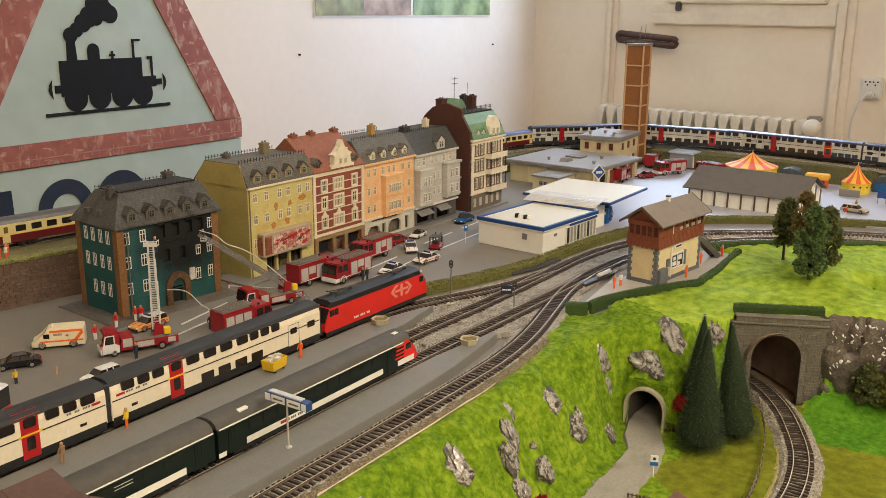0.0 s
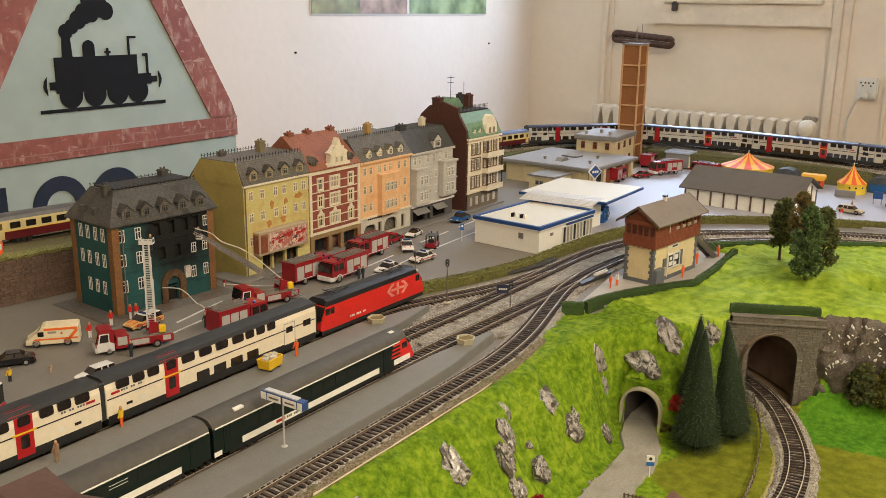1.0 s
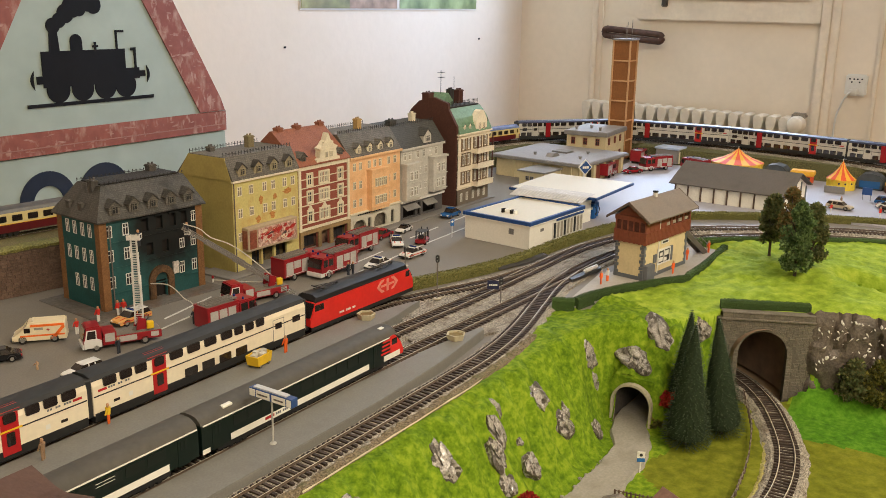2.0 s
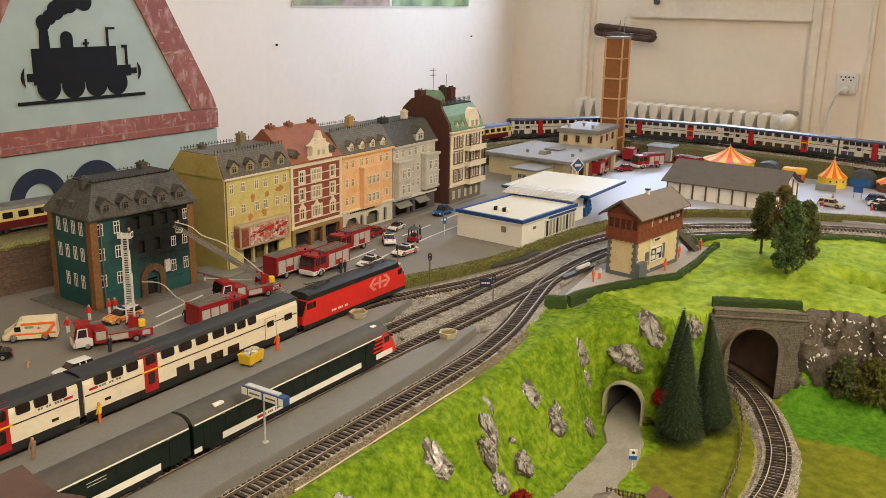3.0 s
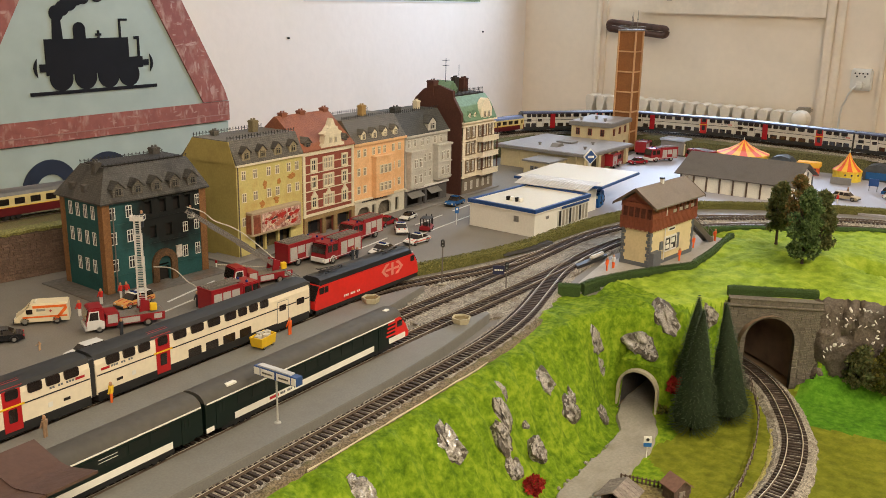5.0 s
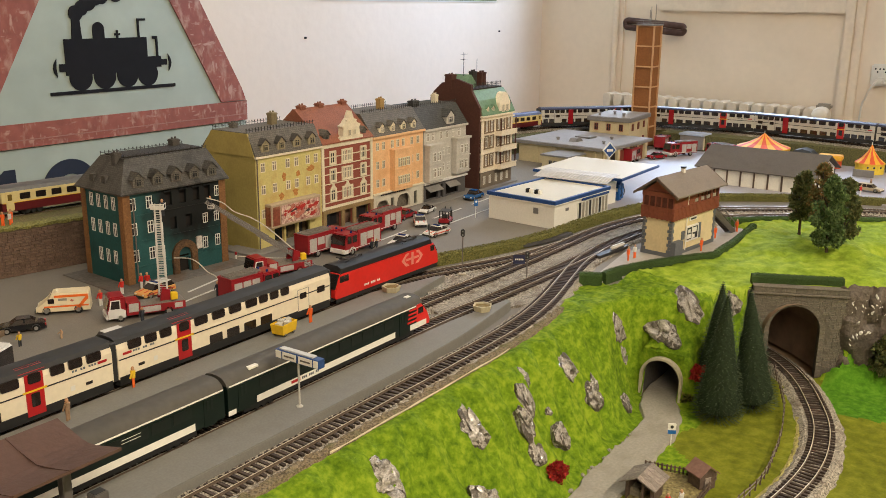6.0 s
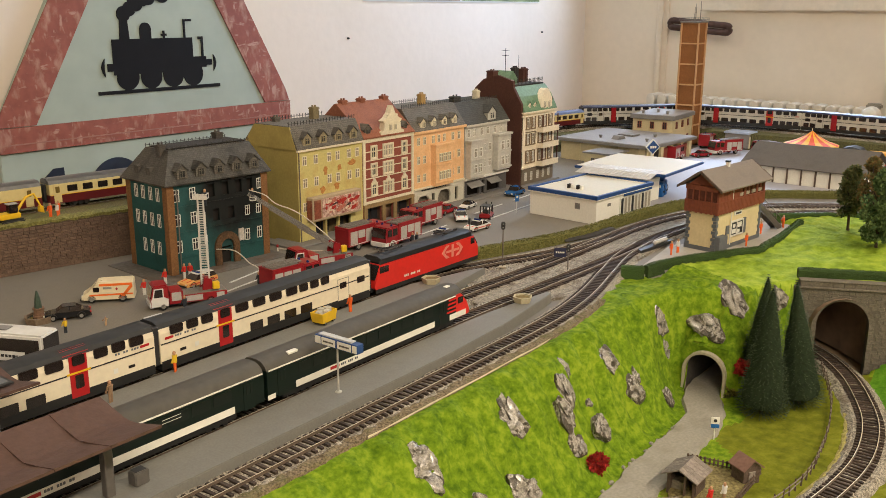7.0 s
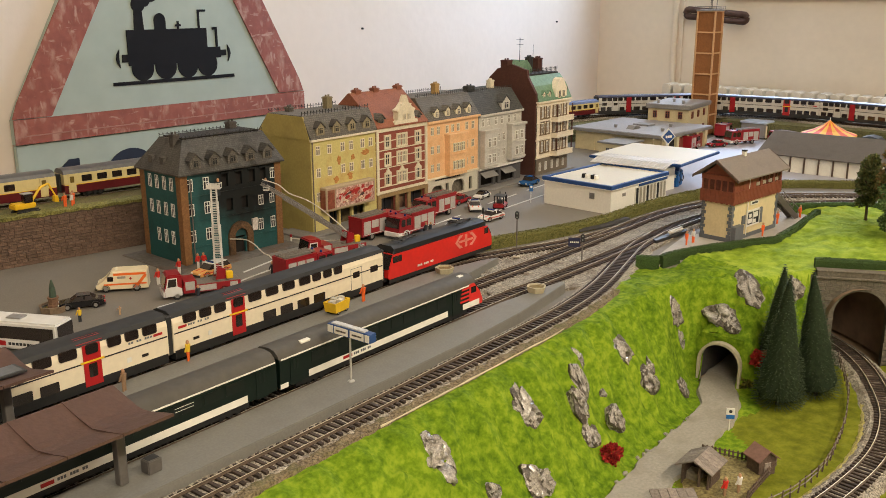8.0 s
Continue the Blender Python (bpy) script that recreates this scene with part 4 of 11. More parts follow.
class House:
    def __init__(self, x, y, W, D, H, label, rz=0):
        self.t = thing("town_house", pose(x, y, 0, 0, 0, rz), label, "house", "town houses")
        self.W, self.D, self.H = W, D, H

    def side(self, side, mt, wins=(), holes=(), H=None, label="", z0=0.0):
        """wins: x centre, z foot, width, height, frame, pane, kind."""
        m = SIDES[side](self.W, self.D) @ Matrix.Translation((0, 0, z0))
        L = self.W if side in ("front", "back") else self.D
        ops = [(w[0] - w[2] / 2, w[1] - z0, w[0] + w[2] / 2, w[1] - z0 + w[3]) for w in wins] + [(h[0], h[1] - z0, h[2], h[3] - z0) for h in holes]
        bm = B()
        facade(bm, L, (H or self.H) - z0, ops, m=m)
        part("wall", bm, mt, self.t, label)
        for x, z, w, h, fm, pm, k in wins:
            part("window", window_mesh(w, h, fm, pm, k), None, self.t, "", m @ Matrix.Translation((x, 0, z - z0)))
        return m

    def block(self, name, x0, y0, z0, x1, y1, z1, mt, label="", r=0.0):
        bm = B()
        rbox(bm, x0, y0, z0, x1, y1, z1, r, seg=1) if r else box(bm, x0, y0, z0, x1, y1, z1)
        return part(name, bm, mt, self.t, label)

    def mansard(self, mt, rise, fy, top=None, over=0.003, ends=0.001, by=None):
        W, D, H = self.W, self.D, self.H
        by = fy if by is None else by
        bm = B()
        prism(bm, [(-over, H), (-over, H + 0.002), (fy, H + rise), (D - by, H + rise), (D + over, H + 0.002), (D + over, H)], "x", -ends, W + ends)
        r = part("roof", bm, mt, self.t)
        return r

    def dormer(self, x, y, z, w, h, d, body, roof, pane=PANE):
        bm = B()
        box(bm, x - w / 2, y, z, x + w / 2, y + d, z + h)
        prism(bm, [(x - w / 2, z + h), (x + w / 2, z + h), (x, z + h + w * 0.42)], "y", y, y + d)
        o = part("dormer", bm, body, self.t)
        bm = B()
        e = 0.0022
        for s in (-1, 1):
            prism(bm, [(x, z + h + w * 0.42), (x + s * (w / 2 + e), z + h - e), (x + s * (w / 2 + e), z + h - e + 0.0013), (x, z + h + w * 0.42 + 0.0016)], "y", y - 0.0022, y + d + w * 0.3)
        part("dormer_roof", bm, roof, o)
        part("dormer_window", window_mesh(w * 0.55, h * 0.8, CREAM if body is CREAM else body, pane, "cross"), None, o, "", Matrix.Translation((x, y - 0.0012, z + h * 0.15)))

    def chimney(self, x, y, z0, z1, w=0.011, d=0.009, mt=None):
        bm = B()
        box(bm, x - w / 2, y - d / 2, z0, x + w / 2, y + d / 2, z1)
        box(bm, x - w / 2 - 0.001, y - d / 2 - 0.001, z1 - 0.003, x + w / 2 + 0.001, y + d / 2 + 0.001, z1 - 0.0012)
        for s in (-0.25, 0.25):
            cyl(bm, (x + s * w, y, z1), (x + s * w, y, z1 + 0.003), 0.0016, seg=8)
        part("chimney", bm, mt or BRICKC, self.t)

    def railing(self, x0, x1, y, z, h=0.0065, step=0.0062):
        bm = B()
        n = int(abs(x1 - x0) / step)
        box(bm, x0, y - 0.0003, z + h * 0.45, x1, y + 0.0003, z + h * 0.45 + 0.0006)
        for i in range(n + 1):
            x = x0 + (x1 - x0) * i / n
            box(bm, x - 0.0003, y - 0.0003, z, x + 0.0003, y + 0.0003, z + h)
            box(bm, x - 0.0011, y - 0.0003, z + h * 0.7, x + 0.0011, y + 0.0003, z + h * 0.82)
        part("roof_railing", bm, IRON, self.t)

    def band(self, z, h, p, mt, name="cornice", x0=0.0, x1=None):
        self.block(name, x0 - p * 0.3, -p, z, (self.W if x1 is None else x1) + p * 0.3, 0.0004, z + h, mt)


def burnt(name, c):
    """Teal paint with a soot stain spreading up from the burnt-out rooms."""
    m = mat(name, c, 0.75, 0.12, 350, 0.1, dirt=[v * 0.45 for v in c], dirt_amount=0.5)
    nd, ln = m.node_tree.nodes, m.node_tree.links
    tc = nd.new("ShaderNodeTexCoord")
    mp = nd.new("ShaderNodeMapping")
    mp.inputs["Location"].default_value, mp.inputs["Scale"].default_value = (-0.108, 0, -0.112), (1.0, 1.0, 1.15)
    ln.new(tc.outputs["Object"], mp.inputs["Vector"])
    ln2 = nd.new("ShaderNodeVectorMath")
    ln2.operation = "LENGTH"
    ln.new(mp.outputs["Vector"], ln2.inputs[0])
    nz = nd.new("ShaderNodeTexNoise")
    nz.inputs["Scale"].default_value = 55
    ln.new(tc.outputs["Object"], nz.inputs["Vector"])
    ad = nd.new("ShaderNodeMath")
    ad.operation = "MULTIPLY_ADD"
    ad.inputs[1].default_value = 0.05
    ln.new(nz.outputs["Fac"], ad.inputs[0])
    ln.new(ln2.outputs["Value"], ad.inputs[2])
    mr = nd.new("ShaderNodeMapRange")
    mr.inputs["From Min"].default_value, mr.inputs["From Max"].default_value = 0.072, 0.120
    mr.inputs["To Min"].default_value, mr.inputs["To Max"].default_value = 0.97, 0.0
    ln.new(ad.outputs[0], mr.inputs["Value"])
    b = nd["Principled BSDF"]
    src = b.inputs["Base Color"].links[0].from_socket
    mx = nd.new("ShaderNodeMix")
    mx.data_type = "RGBA"
    ln.new(mr.outputs["Result"], mx.inputs["Factor"])
    ln.new(src, mx.inputs["A"])
    mx.inputs["B"].default_value = (0.005, 0.005, 0.005, 1)
    ln.new(mx.outputs["Result"], b.inputs["Base Color"])
    return m


# burnt-out corner house
TEALW = mat("dark_teal_render", (0.014, 0.082, 0.080), 0.7, 0.15, 350, 0.1, dirt=(0.008, 0.035, 0.035), dirt_amount=0.5)
TEALF = burnt("sooty_teal_render", (0.018, 0.085, 0.085))
QUOIN = mat("brown_quoin", (0.205, 0.098, 0.036), 0.8, 0.25, 500, 0.2)
h = House(0.717, 0.994, 0.170, 0.104, 0.1215, "burnt-out teal corner house with sooty slate mansard roof")
ws = []
for z, ht in ((0.099, 0.0165), (0.066, 0.0165), (0.030, 0.0165)):
    ws += [(0.014, z, 0.0095, ht, WHITE, PANE, "tee"), (0.040, z, 0.0095, ht, WHITE, PANE, "tee")]
ws += [(0.130, 0.028, 0.0085, 0.0165, WHITE, PANE, "tee"), (0.152, 0.028, 0.0085, 0.0165, WHITE, PANE, "tee"), (0.152, 0.064, 0.0085, 0.014, WHITE, PANE, "tee"), (0.132, 0.064, 0.0085, 0.014, WHITE, BLACK, "tee"), (0.155, 0.099, 0.0085, 0.015, WHITE, PANE, "tee")]
holes = [(0.066, 0.098, 0.077, 0.116), (0.090, 0.098, 0.101, 0.116), (0.113, 0.098, 0.124, 0.116), (0.072, 0.064, 0.083, 0.081), (0.098, 0.064, 0.109, 0.081), (0.133, 0.098, 0.143, 0.116)]
h.side("front", TEALF, ws, holes + [(0.083, 0.0, 0.101, 0.026)], label="sooty teal front wall")
sw = []
for z in (0.099, 0.064):
    sw += [(0.104 - d, z, 0.0085, 0.018, WHITE, PANE, "tee") for d in (0.0235, 0.0415, 0.0605, 0.0785)]
sw += [(0.104 - d, 0.026, 0.0085, 0.018, WHITE, PANE, "tee") for d in (0.0275, 0.046, 0.0645)]
h.side("left", TEALW, sw)
h.side("right", TEALW)
h.side("back", TEALW)
h.block("interior", 0.006, 0.006, 0.001, 0.164, 0.098, 0.119, BLACK, "burnt black interior")
for x, y in ((-0.0012, -0.0012), (0.1585, -0.0012), (-0.0012, 0.0925)):
    h.block("corner_column", x, y, 0, x + 0.0112, y + 0.0112, 0.1215, QUOIN, "brown corner column")
for x in (0.0715, 0.0955, 0.1185, 0.138):
    h.block("window_hood", x - 0.0075, -0.0022, 0.1165, x + 0.0075, 0.0, 0.1182, TEALF)
for z in (0.022, 0.056, 0.091):
    h.block("string_course", 0.0115, -0.0014, z, 0.158, 0.0, z + 0.0016, TEALF)
bm = B()
lo = [(-0.006, -0.006), (0.174, -0.006), (0.174, 0.110), (-0.006, 0.110)]
hi = [(0.022, 0.024), (0.158, 0.024), (0.158, 0.082), (0.022, 0.082)]
a = [bm.verts.new((*p, 0.1215)) for p in lo]
a2 = [bm.verts.new((*p, 0.1235)) for p in lo]
b = [bm.verts.new((*p, 0.164)) for p in hi]
for i in range(4):
    j = (i + 1) % 4
    bm.faces.new((a[i], a[j], a2[j], a2[i]))
    bm.faces.new((a2[i], a2[j], b[j], b[i]))
bm.faces.new(b)
bm.faces.new(a[::-1])
CHARR = slates(mat("charred_slate", (0.092, 0.087, 0.078), 0.5, 0.3, 420, 0.5, dirt=(0.022, 0.020, 0.018), dirt_amount=0.95), 0.0032, 0.0024)
part("roof", bm, CHARR, h.t, "charred slate mansard roof")
for i in range(5):
    h.dormer(0.024 + i * 0.0305, -0.003, 0.1290, 0.0165, 0.0120, 0.025, SLATE, CHARR)
for d in (0.030, 0.060):
    bm = B()
    box(bm, 0.000, 0.104 - d - 0.005, 0.130, 0.02, 0.104 - d + 0.005, 0.142)
    part("side_dormer", bm, SLATED, h.t)
h.block("roof_deck", 0.026, 0.028, 0.163, 0.154, 0.078, 0.1658, mat("charred_roof_deck", (0.03, 0.028, 0.026), 0.8, 0.4, 350, 0.6))
h.railing(0.022, 0.157, 0.024, 0.164, 0.005)
h.railing(0.022, 0.157, 0.082, 0.164, 0.005)
h.chimney(0.020, 0.04, 0.15, 0.171, 0.010, 0.010, SLATED)
h.chimney(0.135, 0.07, 0.16, 0.175, 0.012, 0.012, SLATED)
bm = B()
ring(bm, 0.092, 0.026, 0.011, 0.021, 0, math.pi, -0.004, 0.0005)
box(bm, 0.071, -0.004, 0, 0.081, 0.0005, 0.026)
box(bm, 0.103, -0.004, 0, 0.113, 0.0005, 0.026)
part("entrance_portal", bm, mat("dark_carved_stone", (0.115, 0.062, 0.028), 0.8, 0.4, 420, 0.5, dirt=(0.035, 0.022, 0.014), dirt_amount=0.9), h.t, "brown carved entrance surround")
h.block("notice", 0.1135, -0.003, 0.030, 0.1225, 0.0, 0.047, mat("notice_white", (0.6, 0.55, 0.5), 0.6, 0.3, 300, dirt=(0.4, 0.15, 0.05), dirt_amount=0.8))
bm = B()
tube(bm, [(0.0135, -0.003, 0.0), (0.0135, -0.003, 0.117)], 0.0009)
part("downpipe", bm, GUT, h.t)
bm = B()
rbox(bm, -0.03, -0.03, -0.002, 0.175, 0.115, 0.0014, 0.0008, seg=1)
h.t.matrix_basis = pose(0.731, 1.019, 0, 0, 0, -4) @ Matrix.Diagonal((0.965, 0.95, 1.008, 1))
solo("scorched_base", bm, mat("dark_house_plinth", (0.125, 0.114, 0.102), 0.85, 0.2, 200, 0.2, dirt=(0.12, 0.06, 0.025), dirt_amount=0.7), pose(0.731, 1.018, 0, 0, 0, -4), "dark grey base plate under the burnt house", "base")

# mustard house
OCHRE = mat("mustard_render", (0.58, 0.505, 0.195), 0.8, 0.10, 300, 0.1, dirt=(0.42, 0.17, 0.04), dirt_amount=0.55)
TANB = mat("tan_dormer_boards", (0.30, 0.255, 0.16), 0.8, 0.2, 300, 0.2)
# Side walls take a darker, plainer mustard than the front.
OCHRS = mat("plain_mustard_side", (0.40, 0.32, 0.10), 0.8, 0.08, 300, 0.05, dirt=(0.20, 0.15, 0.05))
RUST = mat("old_brick_patch", (0.46, 0.21, 0.06), 0.85, 0.25, 500, 0.3)
h = House(0.960, 1.012, 0.144, 0.115, 0.1435, "mustard yellow town house with patchy render and billboard")
ws = []
for z in (0.119, 0.085):
    ws += [(x, z, 0.0095, 0.0145, CREAM, DIMP, "tee") for x in (0.015, 0.039, 0.068, 0.087, 0.113, 0.132)]
ws += [(0.014, 0.048, 0.0095, 0.0145, CREAM, DIMP, "tee")]
h.side("front", OCHRE, ws, [(0.035, 0.0, 0.115, 0.028)])
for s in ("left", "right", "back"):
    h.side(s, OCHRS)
bm = B()
prism(bm, [(0, h.H), (0.013, h.H + 0.034), (h.D - 0.025, h.H + 0.034), (h.D, h.H)], "x", -0.002, 0.0005)
part("gable_wall", bm, OCHRS, h.t)
h.mansard(SLATE, 0.035, 0.014, by=0.026)
# Shade under the billboard is put into this darkened ochre.
h.block("shop_recess", 0.03, 0.014, 0.001, 0.12, 0.05, 0.03, mat("shaded_shop_front", (0.13, 0.095, 0.045), 0.6, 0.3, 220, dirt=(0.03, 0.022, 0.016), dirt_amount=0.9))
for x in (0.040, 0.060, 0.094):
    h.block("shop_window", x, 0.0125, 0.006, x + 0.016, 0.0145, 0.024, PANE)
for x in (0.057, 0.086):
    h.block("shop_pillar", x, 0.001, 0.0, x + 0.004, 0.006, 0.029, OCHRE)
for i in range(4):
    h.dormer(0.021 + i * 0.034, -0.001, 0.149, 0.0165, 0.0125, 0.022, TANB, SLATED)
h.railing(0.0, 0.144, 0.016, 0.1785)
h.railing(0.0, 0.144, 0.088, 0.1785)
h.chimney(0.098, 0.06, 0.17, 0.197, 0.012, 0.010, mat("buff_chimney", (0.22, 0.18, 0.10), 0.85, 0.2, 400))
h.chimney(0.03, 0.075, 0.17, 0.186, 0.010, 0.009, SLATE)
h.band(0.141, 0.003, 0.004, CREAM)
for x, z, w, hh in ((0.055, 0.098, 0.010, 0.016), (0.085, 0.101, 0.011, 0.012), (0.108, 0.106, 0.022, 0.011), (0.046, 0.070, 0.012, 0.014), (0.075, 0.072, 0.017, 0.014), (0.030, 0.038, 0.010, 0.010)):
    bm = B()
    prism(bm, [(x + w / 2 + w / 2 * math.cos(k * 0.4488) * random.uniform(0.45, 1.15), z + hh / 2 + hh / 2 * math.sin(k * 0.4488) * random.uniform(0.45, 1.15)) for k in range(14)], "y", -0.0004, 0.0003)
    part("brick_patch", bm, RUST, h.t, "bare orange brick showing through render")
SIGNP = mat("billboard_frame", (0.42, 0.33, 0.22), 0.6, 0.1, 300)
PRINT = mat("racing_print", (0.30, 0.06, 0.05), 0.45, 0.3, 230, c2=(0.62, 0.48, 0.40), dirt=(0.34, 0.06, 0.04), dirt_amount=0.8)
PRINT2 = mat("brown_print", (0.24, 0.07, 0.04), 0.5, 0.3, 300, dirt=(0.42, 0.30, 0.18), dirt_amount=0.6)
bb = h.block("billboard", 0.016, -0.014, 0.033, 0.126, 0.0, 0.070, SIGNP, "", 0.001)
for nm, q, mt in (("billboard_print", (0.036, -0.0148, 0.037, 0.122, -0.0138, 0.066), PRINT), ("billboard_side_print", (0.0188, -0.0148, 0.037, 0.033, -0.0138, 0.066), PRINT2), ("billboard_side_print", (0.0152, -0.012, 0.037, 0.0163, -0.002, 0.066), PRINT2)):
    bm = B()
    box(bm, *q)
    part(nm, bm, mt, bb)
MOTIF = [mat("print_" + n, c, 0.45, 0.25, 500) for n, c in (("red", (0.42, 0.030, 0.025)), ("dark", (0.075, 0.045, 0.040)), ("cream", (0.68, 0.56, 0.42)), ("rose", (0.50, 0.17, 0.12)))]
rp = random.Random(21)
for k in range(34):
    x, z = rp.uniform(0.043, 0.116), rp.uniform(0.041, 0.062)
    rx, rz_ = rp.uniform(0.003, 0.0085), rp.uniform(0.0015, 0.0045)
    y = -0.0149 - 0.00003 * k
    bm = B()
    prism(bm, [(max(0.0365, min(0.1215, x + rx * math.cos(q * 0.5236) * rp.uniform(0.55, 1.15))), max(0.0375, min(0.0655, z + 0.25 * rx * math.cos(q * 0.5236) + rz_ * math.sin(q * 0.5236) * rp.uniform(0.55, 1.15)))) for q in range(12)], "y", y, -0.0146)
    part("printed_motif", bm, MOTIF[rp.choice((0, 0, 1, 2, 2, 3))], bb)
bm = B()
tube(bm, [(0.002, -0.002, 0.0), (0.002, -0.002, 0.142)], 0.0009)
part("downpipe", bm, GUT, h.t)

# red brick house
REDB = mat("dark_red_brick", (0.27, 0.075, 0.050), 0.8, 0.2, 700, 0.3)
REDR = mat("red_brown_tiles", (0.27, 0.098, 0.054), 0.75, 0.18, 450, 0.4, dirt=(0.12, 0.04, 0.03))
h = House(1.105, 1.012, 0.130, 0.115, 0.1445, "red brick house with cream bands and ornate gable")
ws = []
for z in (0.112, 0.083, 0.050):
    ws += [(0.027, z, 0.011, 0.018, CREAM, PANE, "sill"), (0.057, z, 0.010, 0.018, CREAM, PANEL, "sill"), (0.069, z, 0.010, 0.018, CREAM, PANEL, "sill"), (0.105, z, 0.011, 0.018, CREAM, PANE, "sill")]
h.side("front", REDB, ws, [(0.008, 0.003, 0.045, 0.030), (0.053, 0.0, 0.075, 0.032), (0.083, 0.003, 0.122, 0.030)])
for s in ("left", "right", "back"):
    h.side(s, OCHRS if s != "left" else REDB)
h.block("shop_interior", 0.004, 0.010, 0.001, 0.126, 0.04, 0.034, mat("shop_display", (0.10, 0.05, 0.035), 0.6, 0.5, 250, dirt=(0.3, 0.2, 0.12), dirt_amount=0.8))
SHOPF = mat("tan_timber_shop_front", (0.30, 0.205, 0.095), 0.65, 0.15, 300, dirt=(0.16, 0.10, 0.05), dirt_amount=0.6)
for x0, x1 in ((0.0, 0.008), (0.045, 0.053), (0.075, 0.083), (0.122, 0.130)):
    h.block("shop_pilaster", x0, -0.0026, 0.0, x1, -0.0002, 0.030, SHOPF)
h.block("shop_fascia", 0.0, -0.0030, 0.030, 0.130, -0.0002, 0.0362, SHOPF)
for x0, x1 in ((0.010, 0.0265), (0.0285, 0.044), (0.085, 0.102), (0.104, 0.120)):
    h.block("shop_window", x0, 0.0085, 0.007, x1, 0.0101, 0.026, PANE)
for z, hh in ((0.0368, 0.0042), (0.047, 0.0014), (0.062, 0.0014), (0.078, 0.0014), (0.094, 0.0014), (0.1075, 0.0014), (0.122, 0.0014), (0.138, 0.007)):
    h.band(z, hh, 0.0016, CREAM, "cream_band")
for x in (0.0, 0.124):
    h.block("cream_pilaster", x, -0.002, 0.036, x + 0.0055, 0.0, 0.145, CREAM)
for z in (0.112, 0.083, 0.050):
    for x, w in ((0.027, 0.011), (0.063, 0.0225), (0.105, 0.011)):
        bm = B()
        o = [(x - w / 2 - 0.0024, z - 0.0024), (x + w / 2 + 0.0024, z - 0.0024), (x + w / 2 + 0.0024, z + 0.0206), (x - w / 2 - 0.0024, z + 0.0206)]
        n = [(x - w / 2, z), (x + w / 2, z), (x + w / 2, z + 0.018), (x - w / 2, z + 0.018)]
        va = [[bm.verts.new((p[0], y, p[1])) for p in c] for y in (-0.0022, 0.0002) for c in (o, n)]
        for k in range(4):
            j = (k + 1) % 4
            bm.faces.new((va[0][k], va[0][j], va[1][j], va[1][k]))
            bm.faces.new((va[0][k], va[2][k], va[2][j], va[0][j]))
            bm.faces.new((va[1][k], va[1][j], va[3][j], va[3][k]))
        part("window_surround", bm, CREAM, h.t)
for x in (0.027, 0.063, 0.105):
    bm = B()
    prism(bm, [(x - 0.008, 0.069), (x + 0.008, 0.069), (x + 0.004, 0.073), (x, 0.079), (x - 0.004, 0.073)], "y", -0.0025, 0)
    part("window_pediment", bm, CREAM, h.t)
bm = B()
prism(bm, [(-0.004, 0.1445), (-0.004, 0.1465), (0.056, 0.198), (0.060, 0.198), (0.119, 0.1465), (0.119, 0.1445)], "x", 0.0, 0.130)
part("roof", bm, REDR, h.t, "red-brown tiled steep roof")
gx_ = 0.073
prof = [(-0.030, 0.1445), (-0.029, 0.152), (-0.022, 0.154), (-0.020, 0.166), (-0.024, 0.170), (-0.015, 0.174), (-0.010, 0.179), (-0.006, 0.182), (-0.003, 0.189), (0, 0.194)]
bm = B()
prism(bm, [(gx_ + x, z) for x, z in prof] + [(gx_ - x, z) for x, z in prof[-2::-1]], "y", -0.003, 0.008)
part("ornate_gable", bm, CREAM, h.t, "cream stepped ornamental gable")
for q in ((gx_ - 0.020, -0.004, 0.1665, gx_ + 0.020, 0.0, 0.1685), (gx_ - 0.012, -0.004, 0.1775, gx_ + 0.012, 0.0, 0.1795)):
    h.block("gable_moulding", *q, CREAM)
for x in (-0.006, 0.006):
    part("gable_window", window_mesh(0.007, 0.010, CREAM, PANEL, "sill"), None, h.t, "", Matrix.Translation((gx_ + x, -0.0042, 0.1535)))
h.dormer(0.018, 0.004, 0.149, 0.015, 0.011, 0.022, SLATE, SLATE)
h.dormer(0.113, 0.004, 0.149, 0.012, 0.009, 0.020, SLATE, SLATE)
for x in (0.018, 0.062, 0.121):
    h.chimney(x, 0.058, 0.19, 0.203, 0.012, 0.010, REDR)

# orange house
ORNG = mat("apricot_render", (0.80, 0.50, 0.26), 0.8, 0.10, 300, 0.1, dirt=(0.60, 0.26, 0.09), dirt_amount=0.6)
GREYG = mat("pale_grey_ground_floor", (0.60, 0.57, 0.47), 0.8, 0.08, 300, 0.1)
h = House(1.236, 1.012, 0.149, 0.115, 0.1415, "apricot town house with bay and arched shop front")
ws = []
for z in (0.118, 0.085, 0.053):
    ws += [(x, z, 0.0085, 0.014, CREAM, DIMP, "tee") for x in ((0.014, 0.031, 0.114, 0.133) if z < 0.11 else (0.014, 0.031, 0.056, 0.072, 0.088, 0.114, 0.133))]
h.side("front", ORNG, ws, H=0.1415, z0=0.042)
arches = [(0.010, 0.006, 0.045, 0.027), (0.070, 0.006, 0.108, 0.030), (0.122, 0.006, 0.132, 0.03), (0.052, 0.0, 0.062, 0.028)]
h.side("front", GREYG, (), arches, H=0.042, label="pale grey shop front")
h.block("shop_interior", 0.004, 0.010, 0.001, 0.145, 0.04, 0.038, mat("shop_glass_dark", (0.16, 0.14, 0.11), 0.4, 0.4, 200))
